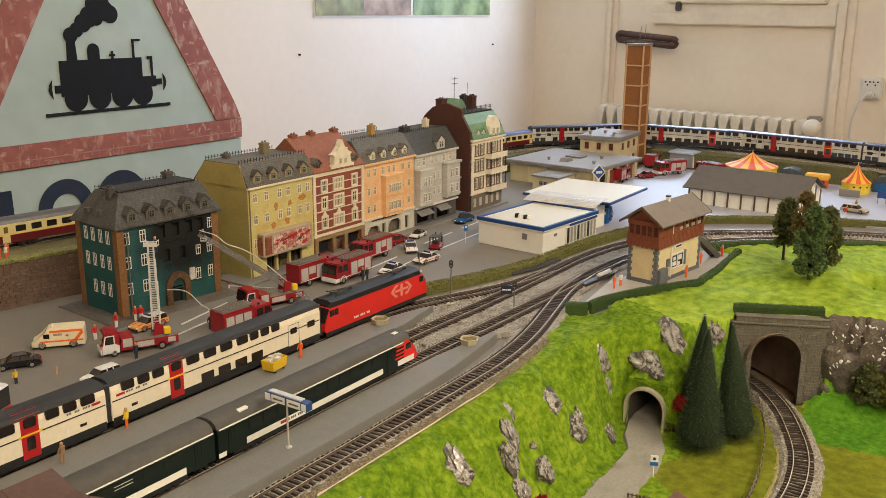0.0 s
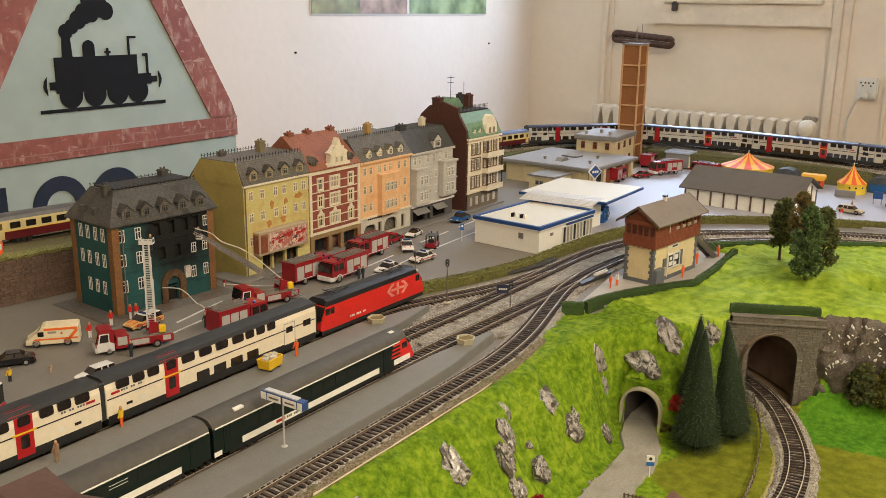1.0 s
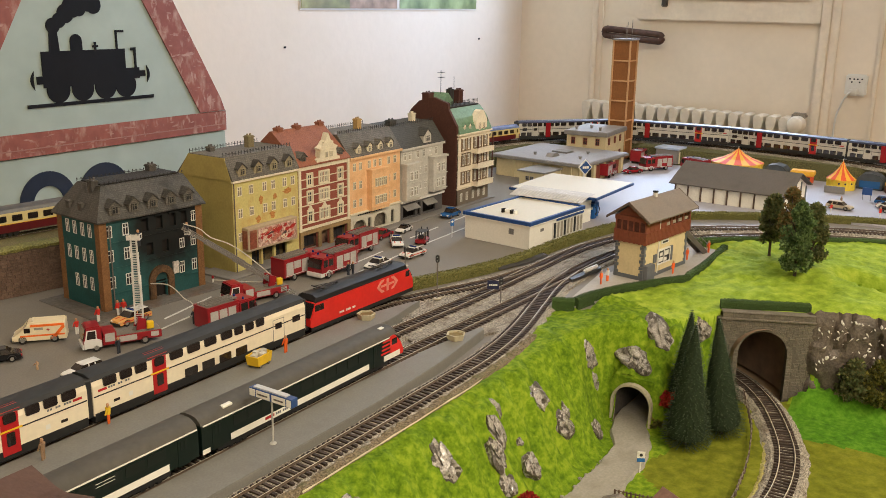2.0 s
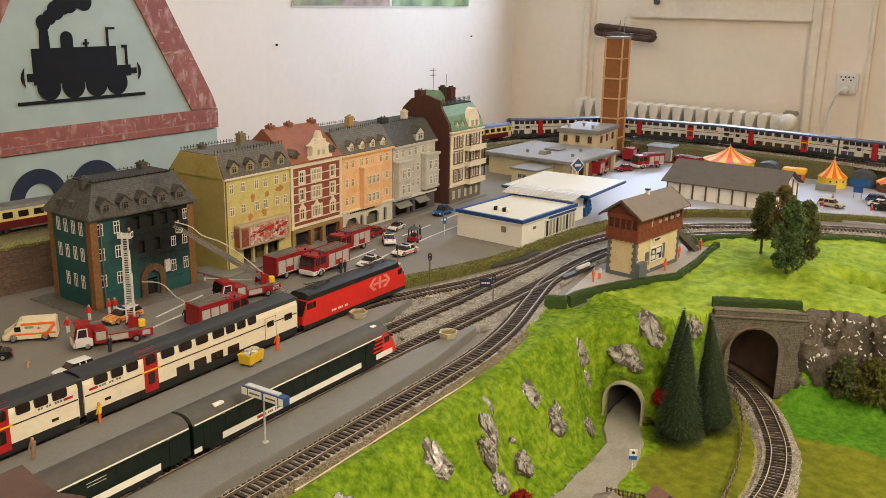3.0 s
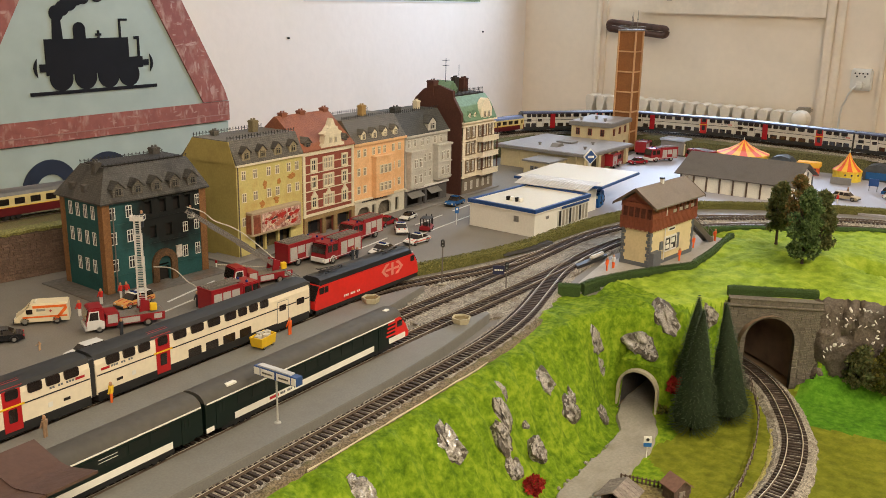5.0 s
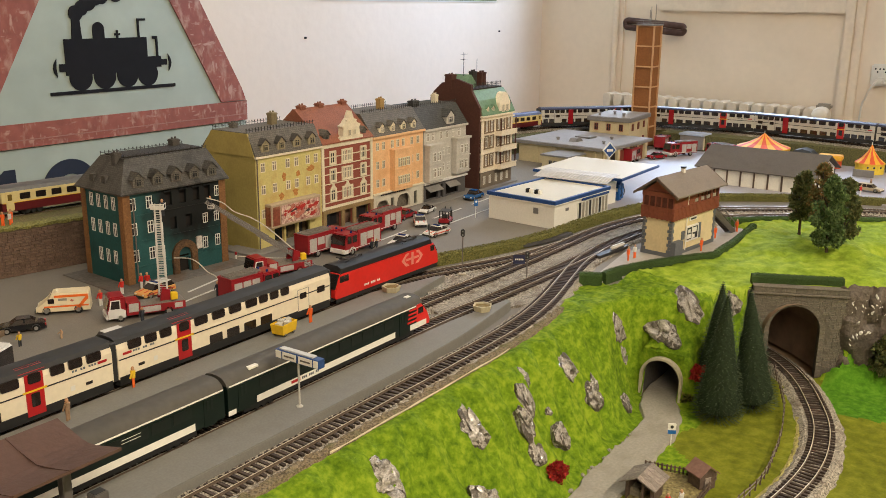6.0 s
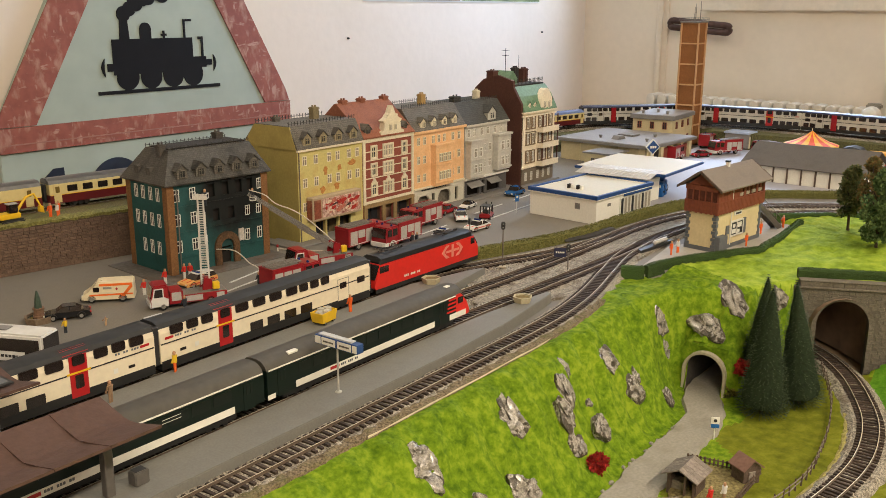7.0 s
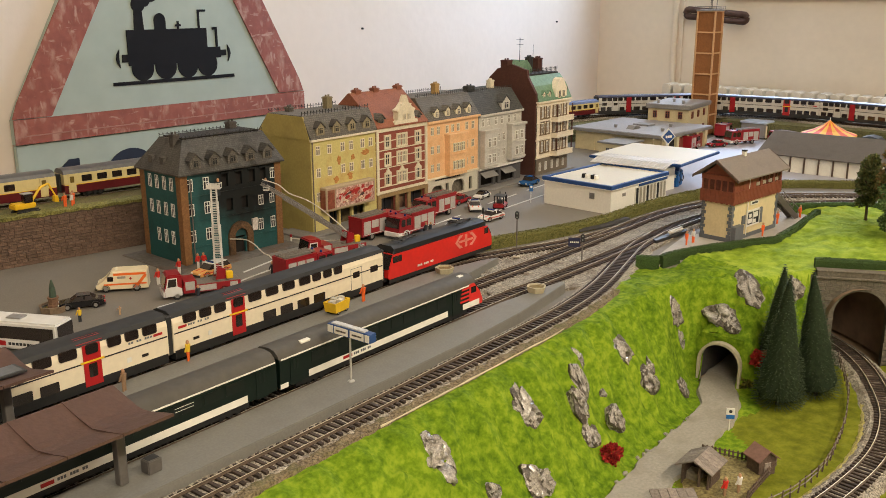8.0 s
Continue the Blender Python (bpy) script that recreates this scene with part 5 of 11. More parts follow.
for x0, x1, z in ((0.010, 0.045, 0.027), (0.070, 0.108, 0.030)):
    bm = B()
    c, r = (x0 + x1) / 2, (x1 - x0) / 2
    pts = [(c + r * math.cos(math.pi * k / 10), z - 0.012 + 0.014 * math.sin(math.pi * k / 10)) for k in range(11)]
    prism(bm, pts + [(x0, z + 0.003), (x1, z + 0.003)], "y", -0.0006, 0.003)
    part("arch_head", bm, GREYG, h.t)
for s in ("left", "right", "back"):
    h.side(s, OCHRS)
h.mansard(SLATE, 0.040, 0.026)
for i in range(4):
    h.dormer(0.028 + i * 0.031, 0.001, 0.146, 0.014, 0.013, 0.02, CREAM, SLATE)
h.railing(0.0, 0.149, 0.026, 0.1815)
h.railing(0.0, 0.149, 0.088, 0.1815)
h.chimney(0.085, 0.05, 0.18, 0.200, 0.012, 0.010, mat("ochre_chimney", (0.42, 0.27, 0.10), 0.85, 0.2, 400))
h.band(0.139, 0.004, 0.005, ORNG)
h.band(0.040, 0.003, 0.003, CREAM)
bay = h.block("bay", 0.050, -0.011, 0.042, 0.102, 0.0, 0.113, ORNG)
h.block("bay_roof", 0.048, -0.013, 0.113, 0.104, 0.0, 0.117, ORNG)
for z in (0.085, 0.053):
    for x in (0.064, 0.076, 0.088):
        part("window", window_mesh(0.0095, 0.0155, CREAM, DIMP, "tee"), None, h.t, "", Matrix.Translation((x, -0.0122, z)))
    h.block("bay_moulding", 0.049, -0.0125, z - 0.006, 0.103, -0.011, z - 0.0035, ORNG)
for i in range(14):
    h.block("shop_letter", 0.022 + i * 0.0052, -0.0016, 0.0365, 0.025 + i * 0.0052, -0.0002, 0.0385, DARK)

# grey house
GREYH = mat("grey_render", (0.54, 0.515, 0.46), 0.8, 0.12, 300, 0.15, dirt=(0.30, 0.285, 0.25), dirt_amount=0.5)
GREYD = mat("dark_grey_shop_front", (0.105, 0.10, 0.10), 0.7, 0.12, 300, 0.1)
SLATEK = slates(mat("dark_slate", (0.078, 0.078, 0.072), 0.7, 0.2, 450, 0.4))
h = House(1.388, 1.012, 0.142, 0.115, 0.1390, "grey town house with two bays and dark mansard")
ws = [(x, 0.117, 0.009, 0.015, WHITE, DIMP, "tee") for x in (0.012, 0.030, 0.055, 0.075, 0.098, 0.118)]
ws += [(x, z, 0.009, 0.015, WHITE, DIMP, "tee") for z in (0.085, 0.055) for x in (0.064, 0.082)]
h.side("front", GREYH, ws, z0=0.037)
h.side("front", GREYD, (), [(0.008, 0.006, 0.048, 0.026), (0.056, 0, 0.066, 0.030), (0.074, 0.006, 0.118, 0.028)], H=0.037, label="dark grey shop front")
h.block("shop_interior", 0.004, 0.010, 0.001, 0.138, 0.04, 0.034, BLACK)
for x0, x1 in ((0.006, 0.050), (0.072, 0.110)):
    bm = B()
    prism(bm, [(-0.012, 0.022), (-0.012, 0.0232), (0.0, 0.031), (0.0, 0.0295)], "x", x0, x1)
    part("awning", bm, mat("grey_awning_cloth", (0.24, 0.23, 0.215), 0.8, 0.1, 300), h.t, "grey shop awning")
for s in ("left", "right", "back"):
    h.side(s, GREYH)
h.mansard(SLATEK, 0.040, 0.026)
h.dormer(0.086, -0.001, 0.143, 0.026, 0.016, 0.024, GREYH, SLATEK)
h.railing(0.0, 0.142, 0.026, 0.179)
h.chimney(0.022, 0.04, 0.178, 0.190, 0.02, 0.012, SLATEK)
h.chimney(0.105, 0.05, 0.178, 0.195, 0.011, 0.010, CREAM)
h.band(0.136, 0.004, 0.005, GREYH)
h.band(0.036, 0.004, 0.005, WHITE)
for x0, x1, z0, z1 in ((0.002, 0.045, 0.040, 0.108), (0.092, 0.138, 0.045, 0.112)):
    h.block("bay", x0, -0.013, z0, x1, 0.0, z1, GREYH, "", 0.001)
    h.block("bay_cornice", x0 - 0.002, -0.0155, z1, x1 + 0.002, 0.0, z1 + 0.004, GREYH)
    for z in (z0 + 0.010, z0 + 0.040):
        for k in (0.32, 0.68):
            part("window", window_mesh(0.011, 0.017, WHITE, DIMP, "tee"), None, h.t, "", Matrix.Translation((x0 + (x1 - x0) * k, -0.0142, z)))
        h.block("bay_moulding", x0 - 0.001, -0.0146, z - 0.006, x1 + 0.001, -0.013, z - 0.004, GREYH)

# brown corner house with balconies
BROWN = mat("dark_brown_fire_wall", (0.085, 0.032, 0.022), 0.8, 0.15, 300, 0.15)
PALE = mat("pale_cream_render", (0.83, 0.74, 0.58), 0.8, 0.1, 300, 0.1)
TAUPE = mat("taupe_ground_floor", (0.20, 0.165, 0.125), 0.8, 0.12, 300, 0.1)
COPPER = mat("green_copper_roof", (0.15, 0.26, 0.16), 0.6, 0.18, 200, 0.1, dirt=(0.10, 0.17, 0.11))
TANP = mat("tan_blind_pane", (0.17, 0.125, 0.08), 0.35, 0.35, 300)
SURR = mat("brown_window_surround", (0.22, 0.155, 0.095), 0.7, 0.15, 300)
h = House(1.562, 0.998, 0.126, 0.12, 0.150, "tall corner house with brown side wall and balconies", 0)
ws = []
for z in (0.117, 0.085, 0.048):
    ws += [(0.022, z, 0.0105, 0.0205, WHITE, TANP, "tee"), (0.042, z, 0.0105, 0.0205, WHITE, TANP, "tee")]
    ws += [(0.068, z, 0.0105, 0.0205, WHITE, TANP, "tee"), (0.086, z, 0.0105, 0.0205, WHITE, TANP, "tee"), (0.108, z, 0.0105, 0.0205, WHITE, TANP, "tee")]
for x, z in [(x, z) for z in (0.117, 0.085, 0.048) for x in (0.022, 0.042, 0.068, 0.086, 0.108)]:
    bm = B()
    for q in ((-0.0075, -0.001, -0.0053, 0.0225), (0.0053, -0.001, 0.0075, 0.0225), (-0.0085, 0.0225, 0.0085, 0.0245), (-0.0085, -0.003, 0.0085, -0.001)):
        box(bm, x + q[0], -0.0020, z + q[1], x + q[2], 0.0004, z + q[3])
    part("window_surround", bm, SURR, h.t)
h.side("front", PALE, ws, z0=0.036)
h.side("front", TAUPE, [(x, 0.010, 0.008, 0.017, WHITE, PANEL, "sill") for x in (0.018, 0.040, 0.064, 0.086, 0.108)], H=0.036)
for s in ("right", "back"):
    h.side(s, PALE)
bm = B()
prism(bm, [(0, 0), (0, 0.166), (0.020, 0.198), (0.022, 0.211), (0.056, 0.221), (0.092, 0.212), (0.112, 0.194), (0.120, 0.180), (0.120, 0)], "x", -0.004, 0.003)
part("fire_wall", bm, BROWN, h.t, "dark brown windowless side wall")
bm = B()
prism(bm, [(-0.004, 0.150), (-0.004, 0.153), (0.010, 0.180), (0.026, 0.1985), (0.088, 0.1985), (0.122, 0.152), (0.122, 0.150)], "x", 0.003, 0.127)
part("roof", bm, COPPER, h.t, "weathered green copper roof")
for x in (0.026, 0.046):
    h.dormer(x, 0.000, 0.153, 0.011, 0.012, 0.02, PALE, COPPER)
bm = B()
prism(bm, [(0.066, 0.150), (0.067, 0.172), (0.074, 0.182), (0.080, 0.190), (0.088, 0.193), (0.096, 0.190), (0.102, 0.182), (0.109, 0.172), (0.110, 0.150)], "y", -0.003, 0.012)
part("round_gable", bm, PALE, h.t, "rounded cream gable")
for x in (0.080, 0.096):
    part("gable_window", window_mesh(0.009, 0.015, PALE, PANE, "sill"), None, h.t, "", Matrix.Translation((x, -0.0042, 0.153)))
for z in (0.110, 0.078, 0.041):
    bl = h.block("balcony", 0.0555, -0.016, z - 0.004, 0.120, 0.0, z - 0.001, PALE)
    bm = B()
    box(bm, 0.056, -0.016, z - 0.001, 0.119, -0.0145, z + 0.0055)
    box(bm, 0.055, -0.0165, z + 0.0055, 0.120, -0.014, z + 0.0068)
    box(bm, 0.056, -0.0145, z - 0.001, 0.0575, 0.0, z + 0.0055)
    box(bm, 0.1175, -0.0145, z - 0.001, 0.119, 0.0, z + 0.0055)
    part("parapet", bm, PALE, bl)
for x in (0.0575, 0.1165):
    h.block("balcony_post", x - 0.001, -0.015, 0.036, x + 0.001, -0.013, 0.140, BROWN)
for z, p in ((0.036, 0.003), (0.072, 0.002), (0.106, 0.002), (0.140, 0.004), (0.147, 0.006)):
    h.band(z, 0.003, p, PALE)
h.chimney(0.004, 0.076, 0.20, 0.229, 0.018, 0.016, BROWN)
for x in (0.058, 0.066):
    h.chimney(x, 0.060, 0.2, 0.233, 0.0065, 0.010, IRON)
for x in (0.096, 0.106):
    h.chimney(x, 0.064, 0.2, 0.229, 0.008, 0.012, BROWN)
bm = B()
prism(bm, [(0.016, 0.2), (0.050, 0.2), (0.050, 0.212), (0.033, 0.228), (0.016, 0.212)], "y", 0.045, 0.085)
part("roof_hatch", bm, COPPER, h.t, "green copper roof hut")
h.block("roof_terrace", 0.004, 0.028, 0.1985, 0.124, 0.086, 0.2015, IRON)
h.railing(0.006, 0.122, 0.030, 0.2015, 0.011, 0.005)
h.railing(0.006, 0.122, 0.084, 0.2015, 0.011, 0.005)
bm = B()
cyl(bm, (0.030, 0.062, 0.22), (0.030, 0.062, 0.272), 0.0006, seg=6)
for z, l in ((0.268, 0.008), (0.258, 0.007)):
    cyl(bm, (0.030 - l, 0.062, z), (0.030 + l, 0.062, z), 0.0004, seg=5)
    for s in (-1, -0.4, 0.4, 1):
        cyl(bm, (0.030 + s * l, 0.058, z), (0.030 + s * l, 0.066, z), 0.0003, seg=4)
part("antenna", bm, IRON, h.t)
bm = B()
cyl(bm, (0.092, 0.07, 0.232), (0.092, 0.07, 0.256), 0.0004, seg=5)
part("lightning_rod", bm, IRON, h.t)
bm = B()
lathe(bm, ((0.004, 0), (0.005, 0.006), (0.002, 0.012), (0.0008, 0.022)), 10, c=(0.122, 0.004, 0.151))
part("corner_finial", bm, SLATE, h.t)

# ---- retaining wall of stone blocks ----
RWM = pose(0.66, 1.183, 0, 0, 0, -10) @ Matrix.Translation((-0.66, 0, 0))
rw = thing("wall_retaining", RWM, "brown coursed stone retaining wall below the upper track", "wall", "", "structure")
bm = B()
box(bm, -1.2, 0.0, -0.005, 0.866, 0.006, 0.064)
part("wall_core", bm, MORT, rw)
STN = []
for k in range(6):
    bm = B()
    L = 0.0060 + 0.0016 * k
    rbox(bm, 0, -0.0010 - 0.0004 * (k % 3), 0, L, 0.002, 0.0040, 0.0005, seg=1)
    STN.append((L, finish("stone", bm, STONE)))
rest = B()
for r in range(14):
    x, z = -0.60 - random.random() * 0.01, 0.0006 + r * 0.0044
    while x < 0.85:
        L, sm = random.choice(STN)
        if 0.56 < x < 0.735 and r > 1:
            part("stone", sm, None, rw, "", Matrix.Translation((x, random.uniform(-0.0004, 0.0004), z)))
        else:
            box(rest, x, -0.0012 - random.uniform(0, 0.0006), z, x + L, 0.002, z + 0.0040)
        x += L + 0.0004
tagged(part("stones", rest, STONE, rw), kind="stuff")
bm = B()
sweep(bm, spline([tuple(RWM @ Vector((x, 0.006, 0))) for x in (-1.2, 0.86)], 0.008), [(-0.007, 0.064), (-0.008, 0.068), (0.0, 0.0695), (0.02, 0.068), (0.03, 0.064)], jitter=0.0012)
solo("grass_verge", bm, mat("mossy_verge", (0.13, 0.14, 0.03), 0.95, 0.4, 400, 0.6, c2=(0.22, 0.20, 0.06)), Matrix(), "mossy grass verge on the retaining wall", "grass", kind="structure")


# ---- fire station, tower, petrol station, signal box, shed ----
FSW = mat("pale_yellow_render", (0.60, 0.51, 0.31), 0.8, 0.06, 300, 0.05)
FLATR = mat("grey_flat_roof", (0.28, 0.27, 0.27), 0.5, 0.08, 300, 0.1, dirt=(0.20, 0.19, 0.18))
EDGEG = mat("grey_roof_edge", (0.22, 0.21, 0.20), 0.6, 0.08, 300)
REDDOOR = mat("brown_red_gate", (0.22, 0.06, 0.035), 0.6, 0.1, 300)
BLUE = mat("blue_trim", (0.02, 0.07, 0.24), 0.45, 0.1, 300)
BLUEP = mat("bright_blue_pump", (0.02, 0.12, 0.36), 0.4, 0.1, 300)
WHB = mat("white_building_plastic", (0.87, 0.85, 0.775), 0.55, 0.04, 300, dirt=(0.70, 0.66, 0.55), dirt_amount=0.15)
WHR = mat("cream_roof_plastic", (0.63, 0.59, 0.485), 0.55, 0.04, 300, dirt=(0.62, 0.57, 0.45), dirt_amount=0.2)
SKYL = mat("clear_corrugated_sheet", (0.50, 0.465, 0.41), 0.45, 0.12, 200, spec=0.3)

fs = thing("fire_station", pose(1.918, 0.886, 0, 0, 0, -3) @ Matrix.Diagonal((1.0, 1.07, 1.0, 1)), "pale yellow flat-roofed fire station with gates", "fire station")
bm = B()
for q in ((0.012, 0.012, 0, 0.014, 0.225, 0.044), (0.012, 0.012, 0, 0.232, 0.015, 0.044), (0.23, 0.012, 0, 0.232, 0.225, 0.044), (0.012, 0.223, 0, 0.232, 0.225, 0.044)):
    box(bm, *q)
part("wall", bm, FSW, fs)
bm = B()
rbox(bm, 0, 0, 0.044, 0.244, 0.237, 0.051, 0.001)
part("roof_edge", bm, EDGEG, fs)
bm = B()
box(bm, 0.004, 0.004, 0.051, 0.240, 0.233, 0.052)
part("roof", bm, FLATR, fs)
for i in range(4):
    bm = B()
    box(bm, 0.035 + i * 0.048, 0.0095, 0.001, 0.067 + i * 0.048, 0.0125, 0.037)
    g = part("gate", bm, REDDOOR if i else BLACK, fs)
for i in range(5):
    bm = B()
    box(bm, 0.020 + i * 0.048, 0.004, 0, 0.032 + i * 0.048, 0.012, 0.044)
    part("pillar", bm, FSW, fs)
for i in range(4):
    bm = B()
    box(bm, 0.0095, 0.03 + i * 0.048, 0.0, 0.0125, 0.034 + i * 0.048, 0.044)
    part("pilaster", bm, FSW, fs)
bm = B()
prism(bm, [(0.05, 0.052), (0.085, 0.052), (0.075, 0.060), (0.060, 0.060)], "y", 0.10, 0.118)
part("skylight", bm, EDGEG, fs)
bm = B()
rbox(bm, 0.12, 0.10, 0.052, 0.155, 0.14, 0.056, 0.001)
part("roof_box", bm, EDGEG, fs)
for x, y in ((0.06, 0.15), (0.07, 0.04), (0.15, 0.06)):
    bm = B()
    lathe(bm, ((0.003, 0), (0.003, 0.004), (0.0045, 0.0045), (0.004, 0.007)), 10, c=(x, y, 0.052))
    part("roof_vent", bm, EDGEG, fs)
bm = B()
rbox(bm, -0.078, 0.05, 0, 0.0, 0.112, 0.035, 0.001)
an = part("annex", bm, FSW, fs)
bm = B()
box(bm, -0.081, 0.047, 0.035, 0.002, 0.115, 0.0385)
part("annex_roof", bm, EDGEG, an)
for y in (0.090, 0.079):
    part("window", window_mesh(0.008, 0.009, EDGEG, PANE, "cross"), None, an, "", pose(-0.0801, y, 0.017, 0, 0, -90))
up = thing("fire_station_block", pose(2.174, 0.943, 0, 0, 0, 5) @ Matrix.Diagonal((1.03, 0.86, 0.955, 1)), "two-storey pale yellow office block of the station", "building")
bm = B()
rbox(bm, 0, 0, 0, 0.150, 0.122, 0.086, 0.001)
part("wall", bm, FSW, up)
bm = B()
rbox(bm, -0.006, -0.006, 0.086, 0.156, 0.128, 0.097, 0.001)
part("roof_edge", bm, EDGEG, up)
bm = B()
box(bm, -0.002, -0.002, 0.097, 0.152, 0.124, 0.098)
part("roof", bm, FLATR, up)
for i in range(3):
    part("window", window_mesh(0.012, 0.018, REDDOOR, PANE, "cross"), None, up, "", pose(-0.0021, 0.100 - i * 0.038, 0.062, 0, 0, -90))
for i in range(3):
    for z in (0.062, 0.022):
        part("window", window_mesh(0.011, 0.018, REDDOOR, PANE, "cross"), None, up, "", pose(0.025 + i * 0.044, -0.0021, z))
for x, y in ((0.03, 0.03), (0.06, 0.07), (0.02, 0.10)):
    bm = B()
    lathe(bm, ((0.004, 0), (0.004, 0.006), (0.006, 0.0065), (0.005, 0.009)), 10, c=(x, y, 0.098))
    part("roof_vent", bm, FLATR, up)

TOWB = mat("tower_brown_panel", (0.27, 0.11, 0.035), 0.75, 0.12, 300, 0.15)
TOWF = mat("tower_pale_orange_frame", (0.58, 0.35, 0.18), 0.7, 0.08, 300)
tw = thing("hose_tower", pose(2.338, 0.960, 0) @ Matrix.Diagonal((1.0, 0.93, 1.0, 1)), "tall square training tower with brown panels", "tower")
S_, HT = 0.051, 0.316
for i in range(6):
    bm = B()
    box(bm, 0.002, 0.002, i * 0.0527 + 0.001, S_ - 0.002, S_ - 0.002, i * 0.0527 + 0.0515)
    part("panel", bm, TOWB, tw)
for x, y in ((0, 0), (S_, 0), (0, S_), (S_, S_)):
    bm = B()
    box(bm, x - 0.002, y - 0.002, 0, x + 0.002, y + 0.002, HT)
    part("corner_frame", bm, TOWF, tw)
for i in range(1, 7):
    bm = B()
    z = i * 0.0527
    for q in ((0.002, -0.0012, z - 0.0018, S_ - 0.002, 0.003, z + 0.0018), (-0.0012, 0.002, z - 0.0018, 0.003, S_ - 0.002, z + 0.0018), (0.002, S_ - 0.003, z - 0.0018, S_ - 0.002, S_ + 0.0012, z + 0.0018), (S_ - 0.003, 0.002, z - 0.0018, S_ + 0.0012, S_ - 0.002, z + 0.0018)):
        box(bm, *q)
    part("ring_frame", bm, TOWF, tw)
bm = B()
rbox(bm, -0.004, -0.004, HT, S_ + 0.004, S_ + 0.004, HT + 0.004, 0.001)
part("platform", bm, EDGEG, tw)
bm = B()
for z in (0.004, 0.008):
    tube(bm, [(-0.003, -0.003, HT + 0.004 + z), (S_ + 0.003, -0.003, HT + 0.004 + z), (S_ + 0.003, S_ + 0.003, HT + 0.004 + z), (-0.003, S_ + 0.003, HT + 0.004 + z), (-0.003, -0.003, HT + 0.004 + z)], 0.0005, 5)
for k in range(5):
    for p in ((-0.003 + k * 0.0152, -0.003), (-0.003, -0.003 + k * 0.0152), (S_ + 0.003, -0.003 + k * 0.0152)):
        cyl(bm, (*p, HT + 0.004), (*p, HT + 0.013), 0.0004, seg=5)
part("railing", bm, GUT, tw)
for x, y, l in ((0.02, 0.02, 0.035), (0.035, 0.03, 0.028), (0.028, 0.010, 0.040)):
    bm = B()
    cyl(bm, (x, y, HT + 0.004), (x, y, HT + 0.004 + l * 1.25), 0.0012, 0.0007, 5)
    cyl(bm, (x - 0.006, y, HT + l * 0.75), (x + 0.006, y, HT + l * 0.75), 0.0007, seg=4)
    part("antenna", bm, GUT, tw)

# petrol station: shop, middle hall and pump roof
pg = thing("service_station", pose(1.356, 0.718, 0, 0, 0, -4.5) @ Matrix.Diagonal((1.13, 1.09, 1.0, 1)), "white flat-roofed service station with blue roof edge", "building")


def flat_hall(t, x0, y0, x1, y1, h, rim=0.0028):
    bm = B()
    for q in ((x0, y0, 0, x1, y0 + 0.003, h), (x0, y1 - 0.003, 0, x1, y1, h), (x0, y0 + 0.003, 0, x0 + 0.003, y1 - 0.003, h), (x1 - 0.003, y0 + 0.003, 0, x1, y1 - 0.003, h)):
        box(bm, *q)
    part("wall", bm, WHB, t)
    bm = B()
    box(bm, x0 + 0.002, y0 + 0.002, h - 0.004, x1 - 0.002, y1 - 0.002, h - 0.001)
    part("roof", bm, WHR, t, "cream flat roof")
    for q in ((x0 - 0.003, y0 - 0.003, x1 + 0.003, y0 + 0.002), (x0 - 0.003, y1 - 0.002, x1 + 0.003, y1 + 0.003), (x0 - 0.003, y0 + 0.002, x0 + 0.002, y1 - 0.002), (x1 - 0.002, y0 + 0.002, x1 + 0.003, y1 - 0.002)):
        bm = B()
        rbox(bm, q[0], q[1], h - 0.004, q[2], q[3], h + rim, 0.0006, seg=1)
        rr_ = part("roof_rim", bm, BLUE, t)
        bm = B()
        box(bm, q[0] - 0.0004, q[1] - 0.0004, h - 0.0052, q[2] + 0.0004, q[3] + 0.0004, h - 0.004)
        part("rim_trim", bm, WHB, rr_, "thin white trim")


flat_hall(pg, 0.0, 0.0, 0.160, 0.125, 0.046)
for i in range(9):
    part("shop_window", window_mesh(0.0095, 0.030, WHITE, PANEL if i % 3 else PANE, "plain"), None, pg, "", pose(0.070 + i * 0.0102, -0.0021, 0.005))
part("wall_vent", window_mesh(0.009, 0.010, EDGEG, EDGEG, "cross"), None, pg, "", pose(-0.0004, 0.034, 0.022, 0, 0, -90))
part("wall_vent", window_mesh(0.008, 0.005, EDGEG, EDGEG, "cross"), None, pg, "", pose(0.035, -0.0004, 0.026))
for y in (0.055, 0.062, 0.072, 0.079):
    bm = B()
    box(bm, 0.040, y, 0.045, 0.047, y + 0.0035, 0.052)
    part("roof_flue", bm, WHB if y in (0.055, 0.072) else BLACK, pg)
bm = B()
rbox(bm, 0.075, -0.0035, 0.0365, 0.158, -0.001, 0.0415, 0.0005, seg=1)
part("sign_board", bm, BLUE, pg)
bm = B()
box(bm, 0.165, 0.02, 0.0, 0.222, 0.13, 0.046)
part("link_hall", bm, WHB, pg)
pgi = pg.matrix_basis.inverted() @ pose(1.574, 0.694, 0, 0, 0, 1.5)
bm = B()
rbox(bm, 0.0, 0.0, 0.0515, 0.193, 0.186, 0.0565, 0.001)
pr = part("pump_roof", bm, BLUE, pg, "cream pump roof with blue rim", pgi)
bm = B()
box(bm, 0.003, 0.003, 0.0565, 0.190, 0.183, 0.0572)
part("pump_roof_top", bm, WHR, pr)
